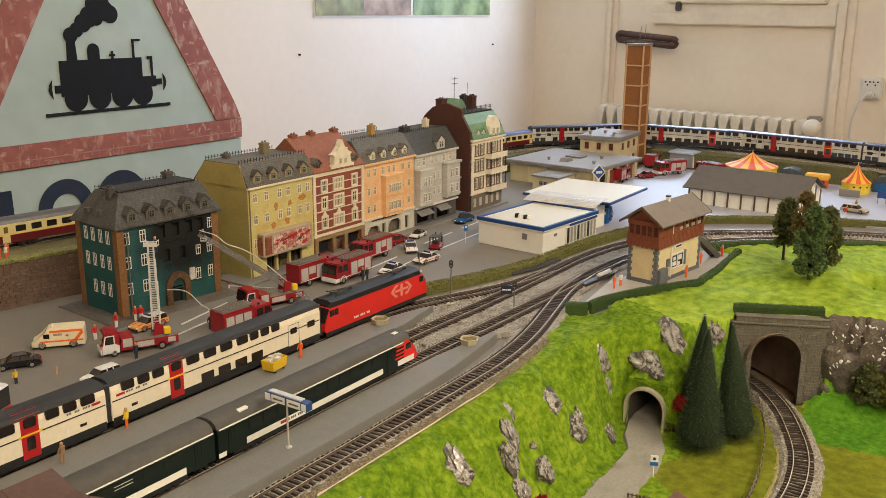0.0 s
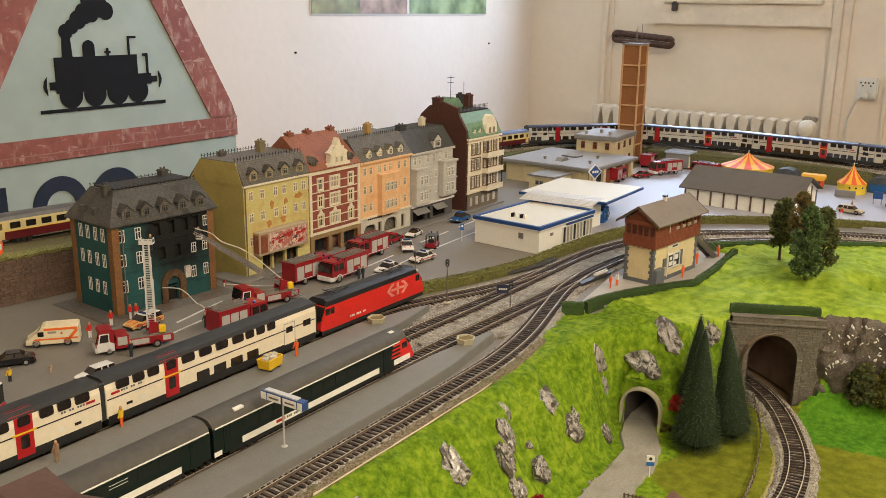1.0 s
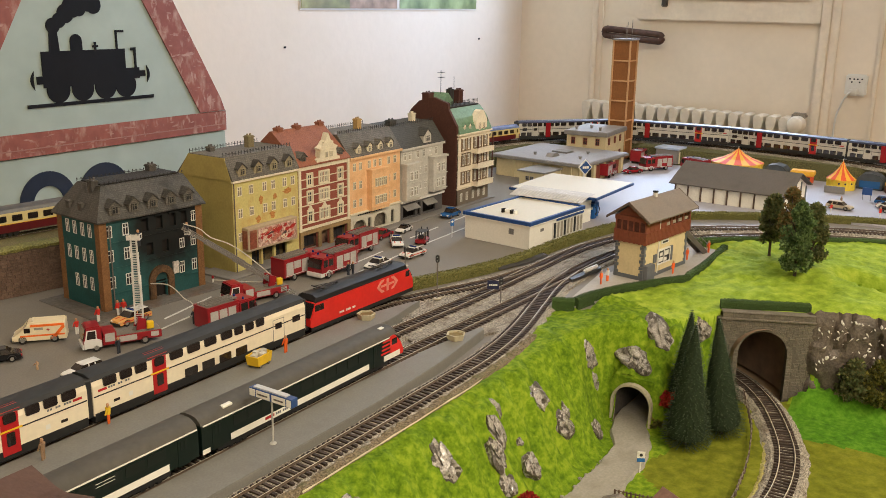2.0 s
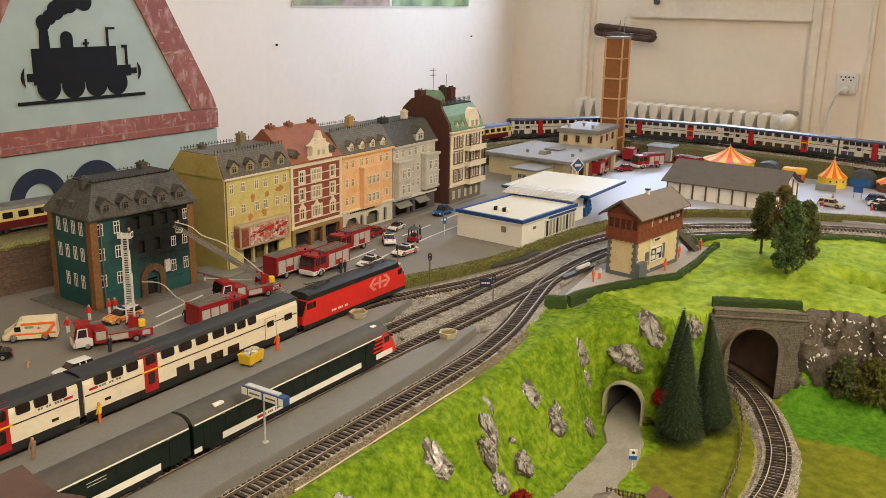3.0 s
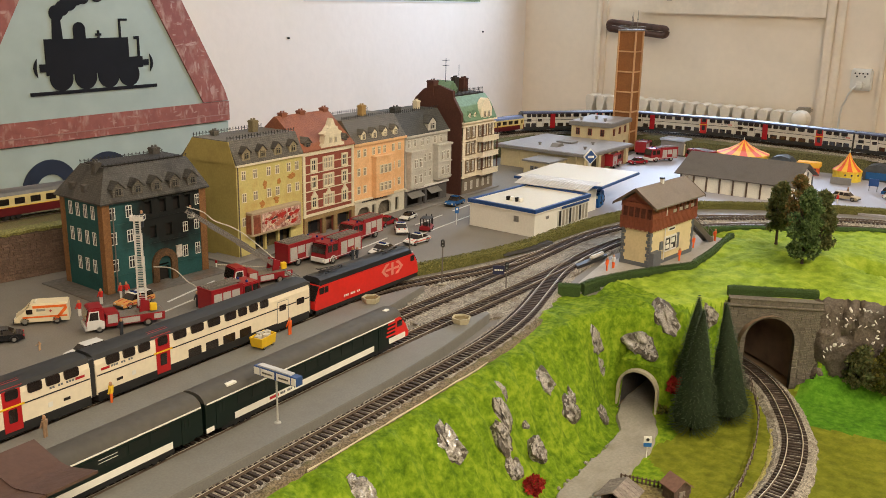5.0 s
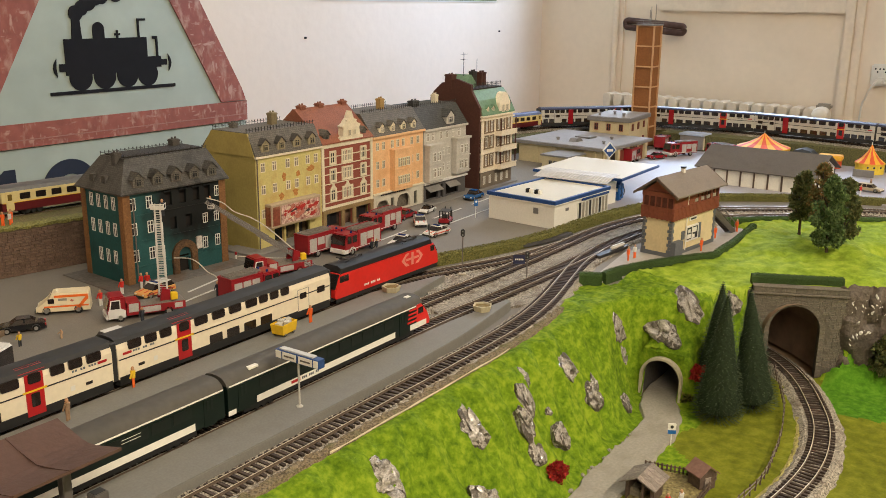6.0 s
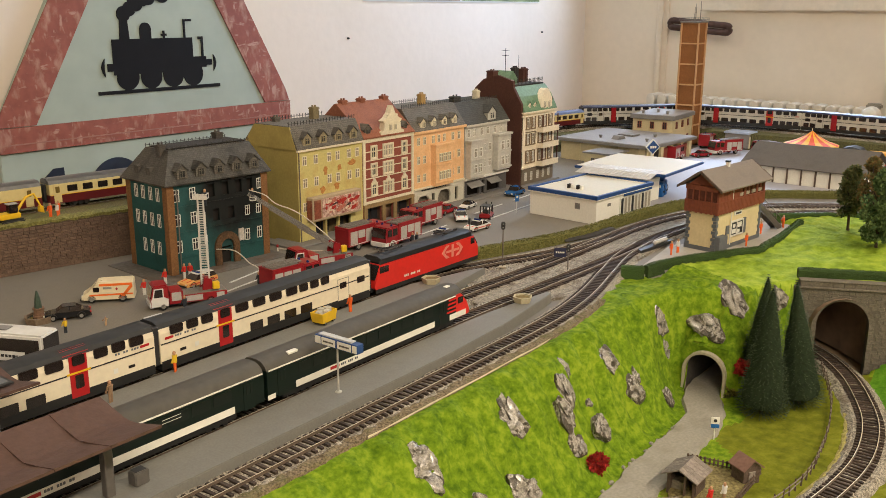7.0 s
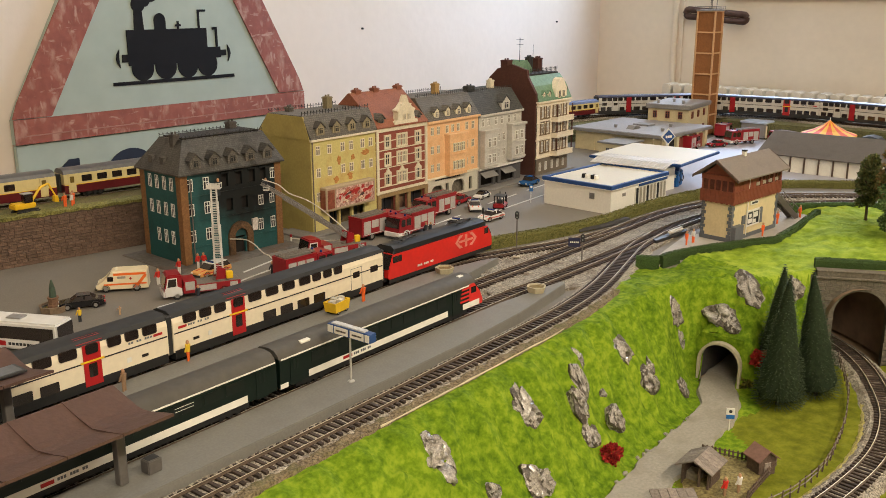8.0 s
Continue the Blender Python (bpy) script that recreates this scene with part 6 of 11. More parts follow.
# clear corrugated sheet that rises from the hall rim over the pump roof
bm = B()
NC = 132
cols = []
for k in range(NC + 1):
    y, dz = 0.016 + 0.150 * k / NC, 0.00035 * math.sin(k * 2 * math.pi / 6)
    cols.append([bm.verts.new((x, y, z + dz + q)) for x, z in ((-0.034, 0.0500), (-0.004, 0.0566), (0.030, 0.0580)) for q in (0, 0.0006)])
for a, b in zip(cols, cols[1:]):
    for q in ((0, 2, 0), (2, 4, 0), (1, 3, 1), (3, 5, 1)):
        bm.faces.new((a[q[0]], a[q[1]], b[q[1]], b[q[0]]))
part("corrugated_roof", bm, SKYL, pg, "clear corrugated link roof", pgi)
for x, y in ((0.060, 0.030), (0.060, 0.150), (0.120, 0.090)):
    bm = B()
    rbox(bm, x - 0.004, y - 0.004, 0, x + 0.004, y + 0.004, 0.0515, 0.001, seg=1)
    part("roof_post", bm, BLUE, pr)
for x, y in ((0.270, 0.030), (0.292, 0.036)):
    t = thing("petrol_pump", pose(1.356, 0.718, 0.004, 0, 0, -4.5) @ Matrix.Translation((x, y, 0)), "bright blue petrol pump under the roof", "petrol pump", "petrol pumps")
    bm = B()
    rbox(bm, -0.005, -0.007, 0, 0.005, 0.007, 0.030, 0.0015)
    part("body", bm, BLUEP, t)
    bm = B()
    box(bm, -0.0057, -0.004, 0.018, -0.0048, 0.004, 0.024)
    part("display", bm, WHITE, t)
    bm = B()
    tube(bm, spline([(0, -0.0075, 0.024), (0, -0.011, 0.016), (0, -0.009, 0.008), (0, -0.0075, 0.012)], 0.002), 0.0007, 5)
    part("hose", bm, DARK, t)
sb = thing("pole_sign", pose(1.79, 0.82, 0.004, 0, 0, -38), "blue diamond service sign on a white pole", "sign")
bm = B()
rbox(bm, -0.004, -0.0015, 0, 0.0, 0.0015, 0.06, 0.0005, seg=1)
part("pole", bm, WHITE, sb)
bm = B()
prism(bm, [(-0.016, 0.068), (0, 0.085), (0.016, 0.068), (0, 0.051)], "y", -0.0018, 0.0018)
dm = part("diamond_panel", bm, WHITE, sb)
bm = B()
prism(bm, [(-0.0135, 0.068), (0, 0.082), (0.0135, 0.068), (0, 0.054)], "y", -0.0026, -0.0018)
part("diamond_face", bm, BLUE, dm)
bm = B()
for i in range(3):
    box(bm, -0.007 + i * 0.005, -0.0032, 0.0655, -0.003 + i * 0.005, -0.0026, 0.0705)
part("lettering_bar", bm, WHITE, dm)
bm = B()
box(bm, -0.028, -0.0015, 0.036, -0.010, 0.0015, 0.046)
part("price_board", bm, BLUE, sb)

# signal box
SBY = mat("pale_yellow_signal_box", (0.68, 0.570, 0.330), 0.8, 0.06, 300, 0.05)
SBR = mat("red_brown_boarding", (0.215, 0.062, 0.032), 0.7, 0.15, 300, 0.1)
SBG = mat("blue_grey_plinth", (0.13, 0.14, 0.15), 0.75, 0.1, 300)
ROOFT = mat("taupe_roof", (0.205, 0.172, 0.140), 0.75, 0.12, 500, 0.15)
bx = thing("signal_box", pose(1.286, 0.487, 0.004, 0, 0, -8) @ Matrix.Diagonal((1.0, 1.0, 1.07, 1)), "yellow signal box with red-brown timber upper floor", "signal box")
LX, LY = 0.136, 0.048
bm = B()
box(bm, 0, 0, 0, LX, LY, 0.054)
part("lower_wall", bm, SBY, bx)
bm = B()
box(bm, -0.0012, -0.0012, 0, LX + 0.0012, LY + 0.0012, 0.006)
part("plinth", bm, SBG, bx)
bm = B()
rbox(bm, 0.0005, -0.008, 0, 0.024, 0.001, 0.0225, 0.0006, seg=1)
part("fuel_bunker", bm, SBG, bx, "blue-grey lean-to bunker")
for x, y in ((-0.0008, -0.0008), (-0.0008, LY - 0.0042), (LX - 0.0042, -0.0008), (LX - 0.0042, LY - 0.0042)):
    for k in range(10):
        bm = B()
        e = 0.0 if k % 2 else 0.0022
        sx0, sx1 = (x, x + 0.005 + e) if x < 0.05 else (x - e, x + 0.005)
        sy0, sy1 = (y, y + 0.005 + e) if y < 0.02 else (y - e, y + 0.005)
        box(bm, sx0, sy0, 0.006 + k * 0.0048, sx1, sy1, 0.0104 + k * 0.0048)
        part("quoin", bm, SBG, bx)
bm = B()
box(bm, -0.0035, -0.0035, 0.054, LX + 0.0035, LY + 0.0035, 0.070)
for k in range(34):
    x = -0.0035 + k * 0.0042
    box(bm, x, -0.0042, 0.0525 + 0.001 * (k % 2), x + 0.0036, -0.0035, 0.070)
for k in range(13):
    y = -0.0035 + k * 0.0042
    box(bm, -0.0042, y, 0.0525 + 0.001 * (k % 2), -0.0035, y + 0.0036, 0.070)
part("upper_boarding", bm, SBR, bx)
bm = B()
box(bm, -0.0018, -0.0018, 0.070, LX + 0.0018, LY + 0.0018, 0.090)
part("upper_room", bm, mat("brown_shaded_glass", (0.095, 0.036, 0.026), 0.25, 0.3, 260), bx, "dark glazed upper room")
bm = B()
for q in ((-0.003, -0.003, 0.084, LX + 0.003, -0.001, 0.0905), (-0.003, -0.003, 0.084, -0.001, LY + 0.003, 0.0905), (-0.003, LY + 0.001, 0.084, LX + 0.003, LY + 0.003, 0.0905)):
    box(bm, *q)
part("head_beam", bm, SBR, bx)
for i in range(12):
    bm = B()
    x = -0.003 + i * (LX + 0.0035) / 11
    w2 = 0.0025 if i % 3 else 0.006
    box(bm, x, -0.0031, 0.070, x + w2, -0.001, 0.084)
    part("mullion", bm, SBR, bx)
for i in range(6):
    bm = B()
    y = -0.003 + i * (LY + 0.0025) / 5
    box(bm, -0.0031, y, 0.070, -0.001, y + 0.0022, 0.084)
    part("mullion", bm, SBR, bx)
for k in range(17):
    bm = B()
    x = -0.0030 + k * 0.0042
    box(bm, x, -0.0030, 0.070, x + 0.0039, -0.0017, 0.084)
    part("upper_board", bm, SBR, bx)
# Pale panels painted on for slanted reflections in the upper windows.
for i in (4, 6, 8, 10):
    bm = B()
    box(bm, 0.022 + i * 0.0095, -0.0035, 0.0720, 0.0315 + i * 0.0095, -0.0018, 0.0765)
    part("pane_reflection", bm, PANEL, bx)
bm = B()
e, c = 0.013, LY / 2
for s in (-1, 1):
    prism(bm, [(c, 0.110), (c + s * (c + e), 0.0865), (c + s * (c + e), 0.0885), (c, 0.1125)], "x", -e + 0.002, LX + e - 0.006)
part("roof", bm, ROOFT, bx, "overhanging taupe gable roof")
for s in (-1, 1):
    for x0 in (-e + 0.0004, LX + e - 0.006):
        bm = B()
        prism(bm, [(c, 0.1085), (c + s * (c + e), 0.085), (c + s * (c + e), 0.0888), (c, 0.1128)], "x", x0, x0 + 0.0016)
        part("barge_board", bm, WOODD, bx)
bm = B()
prism(bm, [(0, 0.0905), (LY, 0.0905), (c, 0.109)], "x", 0, LX)
part("gable", bm, SBR, bx)
bm = B()
box(bm, 0.062, 0.020, 0.10, 0.067, 0.025, 0.1165)
part("chimney", bm, WHITE, bx)
bm = B()
box(bm, 0.0614, 0.0194, 0.1165, 0.0676, 0.0256, 0.119)
part("chimney_cap", bm, DARK, bx)
for x0, x1, z0, z1, mt in ((0.030, 0.038, 0.021, 0.033, SBG), (0.044, 0.078, 0.017, 0.037, PANE), (0.081, 0.089, 0.016, 0.038, SBG)):
    bm = B()
    box(bm, x0, -0.002, z0, x1, 0.001, z1)
    part("shutter" if mt is SBG else "window_pane", bm, mt, bx)
bm = B()
for q in ((0.042, 0.036, 0.080, 0.038), (0.042, 0.016, 0.080, 0.018), (0.042, 0.016, 0.0435, 0.038), (0.0785, 0.016, 0.080, 0.038), (0.0595, 0.016, 0.061, 0.038)):
    box(bm, q[0], -0.0028, q[1], q[2], 0.0, q[3])
part("window_frame", bm, WHITE, bx)
for x0, x1, z0, z1 in ((0.046, 0.057, 0.020, 0.026), (0.048, 0.055, 0.028, 0.033), (0.063, 0.074, 0.027, 0.034), (0.062, 0.069, 0.019, 0.024)):
    bm = B()
    box(bm, x0, -0.0026, z0, x1, -0.0019, z1)
    part("window_notice", bm, WHITE, bx, "pale paper behind the window")
bm = B()
box(bm, 0.052, -0.0016, 0.045, 0.074, 0.0, 0.0505)
nb = part("name_board", bm, WHITE, bx)
bm = B()
box(bm, 0.055, -0.0022, 0.0466, 0.071, -0.0016, 0.0490)
part("lettering_bar", bm, DARK, nb)
bm = B()
tube(bm, [(0.0400, -0.003, 0.005), (0.0400, -0.003, 0.086)], 0.0008)
part("downpipe", bm, WHITE, bx)
st = thing("outside_stair", pose(1.426, 0.486, 0.0045, 0, 0, -14) @ Matrix.Diagonal((1.55, 1.0, 1.07, 1)), "dark grey steel outside stair of the signal box", "stair")
for s in (-0.006, 0.006):
    bm = B()
    prism(bm, [(0.004, 0.046), (0.004, 0.055), (0.055, 0.004), (0.055, 0.0), (0.048, 0.0)], "y", s - 0.0006, s + 0.0006)
    part("stringer", bm, GUT, st)
    bm = B()
    tube(bm, [(0.004, s, 0.066), (0.056, s, 0.014)], 0.0006, 5)
    for k in range(6):
        cyl(bm, (0.006 + k * 0.0095, s, 0.050 - k * 0.0095), (0.006 + k * 0.0095, s, 0.064 - k * 0.0095), 0.0004, seg=5)
    part("handrail", bm, GUT, st)
for k in range(13):
    bm = B()
    box(bm, 0.005 + k * 0.0038, -0.006, 0.0485 - k * 0.0038, 0.009 + k * 0.0038, 0.006, 0.0492 - k * 0.0038)
    part("tread", bm, GUT, st)
bm = B()
prism(bm, [(1.105, 0.520), (1.13, 0.535), (1.29, 0.556), (1.30, 0.545), (1.47, 0.52), (1.545, 0.492), (1.535, 0.438), (1.32, 0.430), (1.22, 0.480)], "z", 0.0, 0.0045)
tagged(part("yard_path", bm, mat("grey_path", (0.37, 0.345, 0.305), 0.85, 0.08, 300, 0.1)), "pale grey paved ground round the signal box", "path", "", "structure")

# goods shed
SHEDW = mat("shed_cream_panel", (0.84, 0.81, 0.72), 0.75, 0.06, 300, 0.05)
SHEDR = mat("dark_taupe_shed_roof", (0.112, 0.096, 0.080), 0.9, 0.1, 400, 0.1)
sh = thing("goods_shed", pose(1.910, 0.436, 0.0, 0, 0, -2), "long cream goods shed with dark gable roof", "shed")
W_, L_ = 0.17, 0.229
bm = B()
box(bm, 0, 0, 0, W_, L_, 0.039)
prism(bm, [(0, 0.039), (W_, 0.039), (W_ / 2, 0.0715)], "y", 0, L_)
part("wall", bm, SHEDW, sh)
for i in range(9):
    bm = B()
    y = -0.001 + i * (L_ - 0.002) / 8
    box(bm, -0.0025, y, 0, 0.0, y + 0.0030, 0.039)
    part("timber_post", bm, WOODD, sh)
for i in range(5):
    bm = B()
    x = i * (W_ - 0.003) / 4
    box(bm, x, -0.0025, 0, x + 0.003, 0.0, 0.034 + 0.030 * (1 - abs(x / W_ - 0.5) * 2))
    part("gable_timber", bm, SBG, sh)
bm = B()
box(bm, -0.003, 0, 0, -0.0005, L_, 0.003)
part("plinth", bm, WOODD, sh)
bm = B()
for s in (-1, 1):
    c, e = W_ / 2, 0.007
    zz = 0.039 - e * 0.4
    prism(bm, [(c, 0.0725), (c + s * (c + e), zz), (c + s * (c + e), zz + 0.002), (c, 0.0748)], "y", -0.012, L_ + 0.012)
part("roof", bm, SHEDR, sh)
bm = B()
rbox(bm, 0.07, -0.0035, 0.0, 0.10, -0.0005, 0.028, 0.0005, seg=1)
part("door", bm, SBG, sh)

# small flat garage behind the yard
gr = thing("garage", pose(2.345, 0.812, 0.004, 0, 0, -4), "small grey garage, window's blue reflection painted on its flat roof", "garage")
bm = B()
rbox(bm, 0, 0, 0, 0.05, 0.062, 0.036, 0.001)
part("wall", bm, FLATR, gr)
# Blue reflection of the window is put into the roof colour.
bm = B()
rbox(bm, -0.003, -0.003, 0.036, 0.053, 0.065, 0.041, 0.001)
part("roof", bm, mat("blue_reflection_roof", (0.50, 0.60, 0.80), 0.3, 0.05, 200), gr)
bm = B()
box(bm, 0.008, -0.0012, 0.0, 0.042, -0.0002, 0.030)
part("door", bm, CREAM, gr)


# ---- rolling stock ----
ICC = mat("cream_coach_paint", (0.80, 0.71, 0.53), 0.35, 0.04, 200, dirt=(0.60, 0.52, 0.38))
ICR = mat("coach_roof_charcoal", (0.022, 0.023, 0.024), 0.6, 0.12, 200, dirt=(0.040, 0.038, 0.036))
ICK = mat("coach_skirt_charcoal", (0.020, 0.020, 0.020), 0.5, 0.12, 200)
RED = mat("signal_red_paint", (0.42, 0.016, 0.018), 0.35, 0.06, 200)
REDL = mat("locomotive_red_paint", (0.62, 0.025, 0.018), 0.30, 0.05, 200)
REDC = mat("dark_red_car_paint", (0.30, 0.012, 0.018), 0.25, 0.06, 200)
YEL = mat("yellow_paint", (0.80, 0.50, 0.02), 0.4, 0.05, 200)
CGLASS = mat("coach_window_glass", (0.022, 0.016, 0.014), 0.12, 0.2, 200, spec=0.7)
GRN = mat("dark_green_coach_paint", (0.004, 0.011, 0.008), 0.30, 0.1, 200)
GRYR = mat("grey_brown_coach_roof", (0.075, 0.068, 0.056), 0.65, 0.12, 150, dirt=(0.06, 0.053, 0.043), dirt_amount=0.5)
DGLASS = mat("black_green_glass", (0.007, 0.011, 0.009), 0.28, 0.15, 200, spec=0.45)
PALEG = mat("pale_grey_stripe", (0.77, 0.75, 0.67), 0.4, 0.04, 200)
WHEEL = mat("dark_wheel_steel", (0.04, 0.037, 0.033), 0.5, 0.2, 200, metal=0.5)
MAROON = mat("maroon_coach_paint", (0.11, 0.012, 0.016), 0.3, 0.08, 200)
TEEC = mat("tee_cream_paint", (0.62, 0.52, 0.25), 0.3, 0.05, 200)
SILV = mat("silver_grey_roof", (0.33, 0.33, 0.33), 0.35, 0.08, 200, metal=0.3)
NAVY = mat("navy_roof", (0.022, 0.026, 0.065), 0.42, 0.1, 200)


def flatpanel(bm, x0, x1, z0, z1, y, s, t=0.0003, mi=0, r=0.0):
    """A thin raised panel on the coach side s (-1 or 1) at half width y."""
    a, b = (y, y + t) if s > 0 else (-y - t, -y)
    if r:
        pts = []
        for cx, cz, a0 in ((x1 - r, z1 - r, 0), (x0 + r, z1 - r, 90), (x0 + r, z0 + r, 180), (x1 - r, z0 + r, 270)):
            pts += [(cx + r * math.cos(radians(a0 + k * 45)), cz + r * math.sin(radians(a0 + k * 45))) for k in range(3)]
        prism(bm, pts, "y", a, b, mi)
    else:
        box(bm, x0, a, z0, x1, b, z1, mi)


def bogie(t, x, n=2, r=0.0052, wb=0.014):
    bm = B()
    rbox(bm, x - wb, -0.0125, 0.0035, x + wb, 0.0125, 0.0085, 0.001, seg=1)
    for s in (-1, 1):
        for k in range(3):
            box(bm, x - wb * 0.8 + k * wb * 0.6, s * 0.0132 - 0.0008, 0.002, x - wb * 0.45 + k * wb * 0.6, s * 0.0132 + 0.0008, 0.0075)
    bg = part("bogie", bm, ICK, t)
    for dx in (-wb * 0.75, wb * 0.75):
        bm = B()
        for s in (-1, 1):
            cyl(bm, (x + dx, s * 0.0075, r), (x + dx, s * 0.0095, r), r, seg=18)
        cyl(bm, (x + dx, -0.0075, r), (x + dx, 0.0075, r), 0.0012, seg=8)
        part("wheelset", bm, WHEEL, bg)


def double_deck(m, label, mirror=False, roofmat=None, group="double-deck coaches", second=False, paint=None):
    L, hw = 0.299, 0.0158
    t = thing("passenger_coach", m, label, "passenger coach", group)
    bm = B()
    prism(bm, [(-hw, 0.0115), (hw, 0.0115), (hw, 0.041), (hw - 0.0016, 0.0465), (-hw + 0.0016, 0.0465), (-hw, 0.041)], "x", 0, L)
    part("body", bm, paint or ICC, t)
    bm = B()
    prism(bm, [(-hw + 0.0012, 0.0460), (-hw + 0.0035, 0.0502), (-0.007, 0.0522), (0.007, 0.0522), (hw - 0.0035, 0.0502), (hw - 0.0012, 0.0460)], "x", -0.0005, L + 0.0005)
    part("roof", bm, roofmat or ICR, t, "charcoal curved roof", smooth=True)
    bm = B()
    prism(bm, [(-hw - 0.0002, 0.0045), (hw + 0.0002, 0.0045), (hw + 0.0002, 0.0135), (-hw - 0.0002, 0.0135)], "x", 0.001, L - 0.001)
    part("skirt", bm, ICK, t)
    fx = (lambda u: L * (1 - u)) if mirror else (lambda u: L * u)

    def span(u0, u1):
        a, b = fx(u0), fx(u1)
        return min(a, b), max(a, b)
    for s in (-1, 1):
        d = B()
        x0, x1 = span(0.235, 0.292)
        flatpanel(d, x0, x1, 0.0085, 0.0470, hw, s, 0.0006)
        dr = part("door", d, RED, t, "red passenger door")
        bm = B()
        flatpanel(bm, x0 + 0.0045, x1 - 0.0045, 0.0165, 0.029, hw + 0.0006, s, 0.0003, 0, 0.0012)
        part("door_window", bm, CGLASS, dr)
        bm = B()
        flatpanel(bm, x0 - 0.003, x1 + 0.003, 0.0305, 0.0322, hw + 0.0004, s, 0.0005)
        part("yellow_stripe", bm, YEL, dr)
        if second:
            d = B()
            flatpanel(d, *span(0.70, 0.745), 0.0085, 0.0470, hw, s, 0.0022)
            part("door", d, REDC, t, "dark red passenger door")
            for u in (0.02, 0.075, 0.13, 0.185, 0.30, 0.69, 0.76, 0.88, 0.935):
                bm = B()
                flatpanel(bm, *span(u, u + 0.045), 0.0130, 0.0225, hw, s, 0.0004, 0, 0.0009)
                part("window", bm, CGLASS, t)
            for u in (0.78, 0.83, 0.88, 0.93):
                bm = B()
                flatpanel(bm, *span(u, u + 0.042), 0.0382, 0.0472, hw - 0.0006, s, 0.0016, 0, 0.0018)
                part("window", bm, CGLASS, t)
        for u0, u1 in ((0.0, 0.232), (0.295, 1.0)):
            bm = B()
            a, b = span(u0, u1)
            flatpanel(bm, a + 0.001, b - 0.001, 0.0300, 0.0312, hw, s, 0.0003)
            part("waist_line", bm, ICK, t)
        for u, wd in ((0.040, 0.050), (0.105, 0.046), (0.165, 0.046), (0.243, 0.040), (0.310, 0.056), (0.388, 0.056), (0.466, 0.056), (0.546, 0.054), (0.612, 0.042), (0.668, 0.042), (0.724, 0.042)):
            bm = B()
            flatpanel(bm, *span(u, u + wd), 0.0382, 0.0472, hw - 0.0006, s, 0.0016 if u != 0.243 else 0.0019, 0, 0.0018)
            part("window", bm, CGLASS, t)
        bm = B()
        flatpanel(bm, *span(0.925, 0.968), 0.0265, 0.0340, hw, s, 0.0004, 0, 0.001)
        part("window", bm, CGLASS, t)
        for u in (0.372, 0.452, 0.534, 0.616):
            bm = B()
            flatpanel(bm, *span(u, u + 0.058), 0.0130, 0.0225, hw, s, 0.0004, 0, 0.0009)
            part("window", bm, CGLASS, t)
        bm = B()
        flatpanel(bm, *span(0.815, 0.875), 0.0125, 0.0380, hw, s, 0.0003)
        sd = part("service_door", bm, paint or ICC, t)
        a, b = span(0.815, 0.875)
        bm = B()
        for q in ((a - 0.0004, a + 0.0002, 0.0135, 0.0382), (b - 0.0002, b + 0.0004, 0.0135, 0.0382), (a, b, 0.0378, 0.0383)):
            flatpanel(bm, *q, hw + 0.0003, s, 0.00015)
        part("door_seam", bm, SBG, sd)
        bm = B()
        flatpanel(bm, *span(0.826, 0.862), 0.0265, 0.0335, hw + 0.0003, s, 0.0003, 0, 0.001)
        part("door_window", bm, CGLASS, sd)
        bm = B()
        flatpanel(bm, *span(0.075, 0.098), 0.0185, 0.0212, hw, s, 0.0004)
        part("small_window", bm, CGLASS, t)
        bm = B()
        flatpanel(bm, *span(0.02, 0.052), 0.0345, 0.0368, hw, s, 0.0004)
        part("red_emblem", bm, RED, t)
        bm = B()
        for k in range(9):
            if k not in (3, 6):
                flatpanel(bm, *span(0.058 + k * 0.0095, 0.0645 + k * 0.0095), 0.0347, 0.0366, hw, s, 0.0003)
        part("lettering_bar", bm, SBG, t)
        bm = B()
        flatpanel(bm, *span(0.135, 0.15), 0.018, 0.0225, hw, s, 0.0003)
        part("data_panel", bm, PALEG, t)
    for k in range(4):
        bm = B()
        a, b = span(0.222 + 0.0, 0.305)
        y = -hw + 0.0022 + k * 0.0021
        z = (0.0474, 0.0494, 0.0505, 0.0512)[k]
        box(bm, a, y, z, b, y + 0.0011, z + 0.0010)
        part("roof_warning_stripe", bm, RED, t)
    # Bellows widened in black, so the shaded gap between coaches is filled dark.
    for x in (-0.004, L):
        bm = B()
        rbox(bm, x - (0.0006 if x > 0 else 0), -0.0146, 0.010, x + (0.004 if x > 0 else 0.0046), 0.0146, 0.0490, 0.001, seg=1)
        part("gangway_bellows", bm, DARK, t)
    for x in (0.045, L - 0.045):
        bogie(t, x)
    return t


RZ = 0.0092
double_deck(pose(0.4985, 0.741, RZ - 0.0005), "cream and charcoal double-deck coach with red door")
double_deck(pose(0.1935, 0.741, RZ - 0.0005), "cream and charcoal double-deck coach with red door", True)
double_deck(pose(-0.1115, 0.741, RZ - 0.0005), "cream and charcoal double-deck coach with red door")

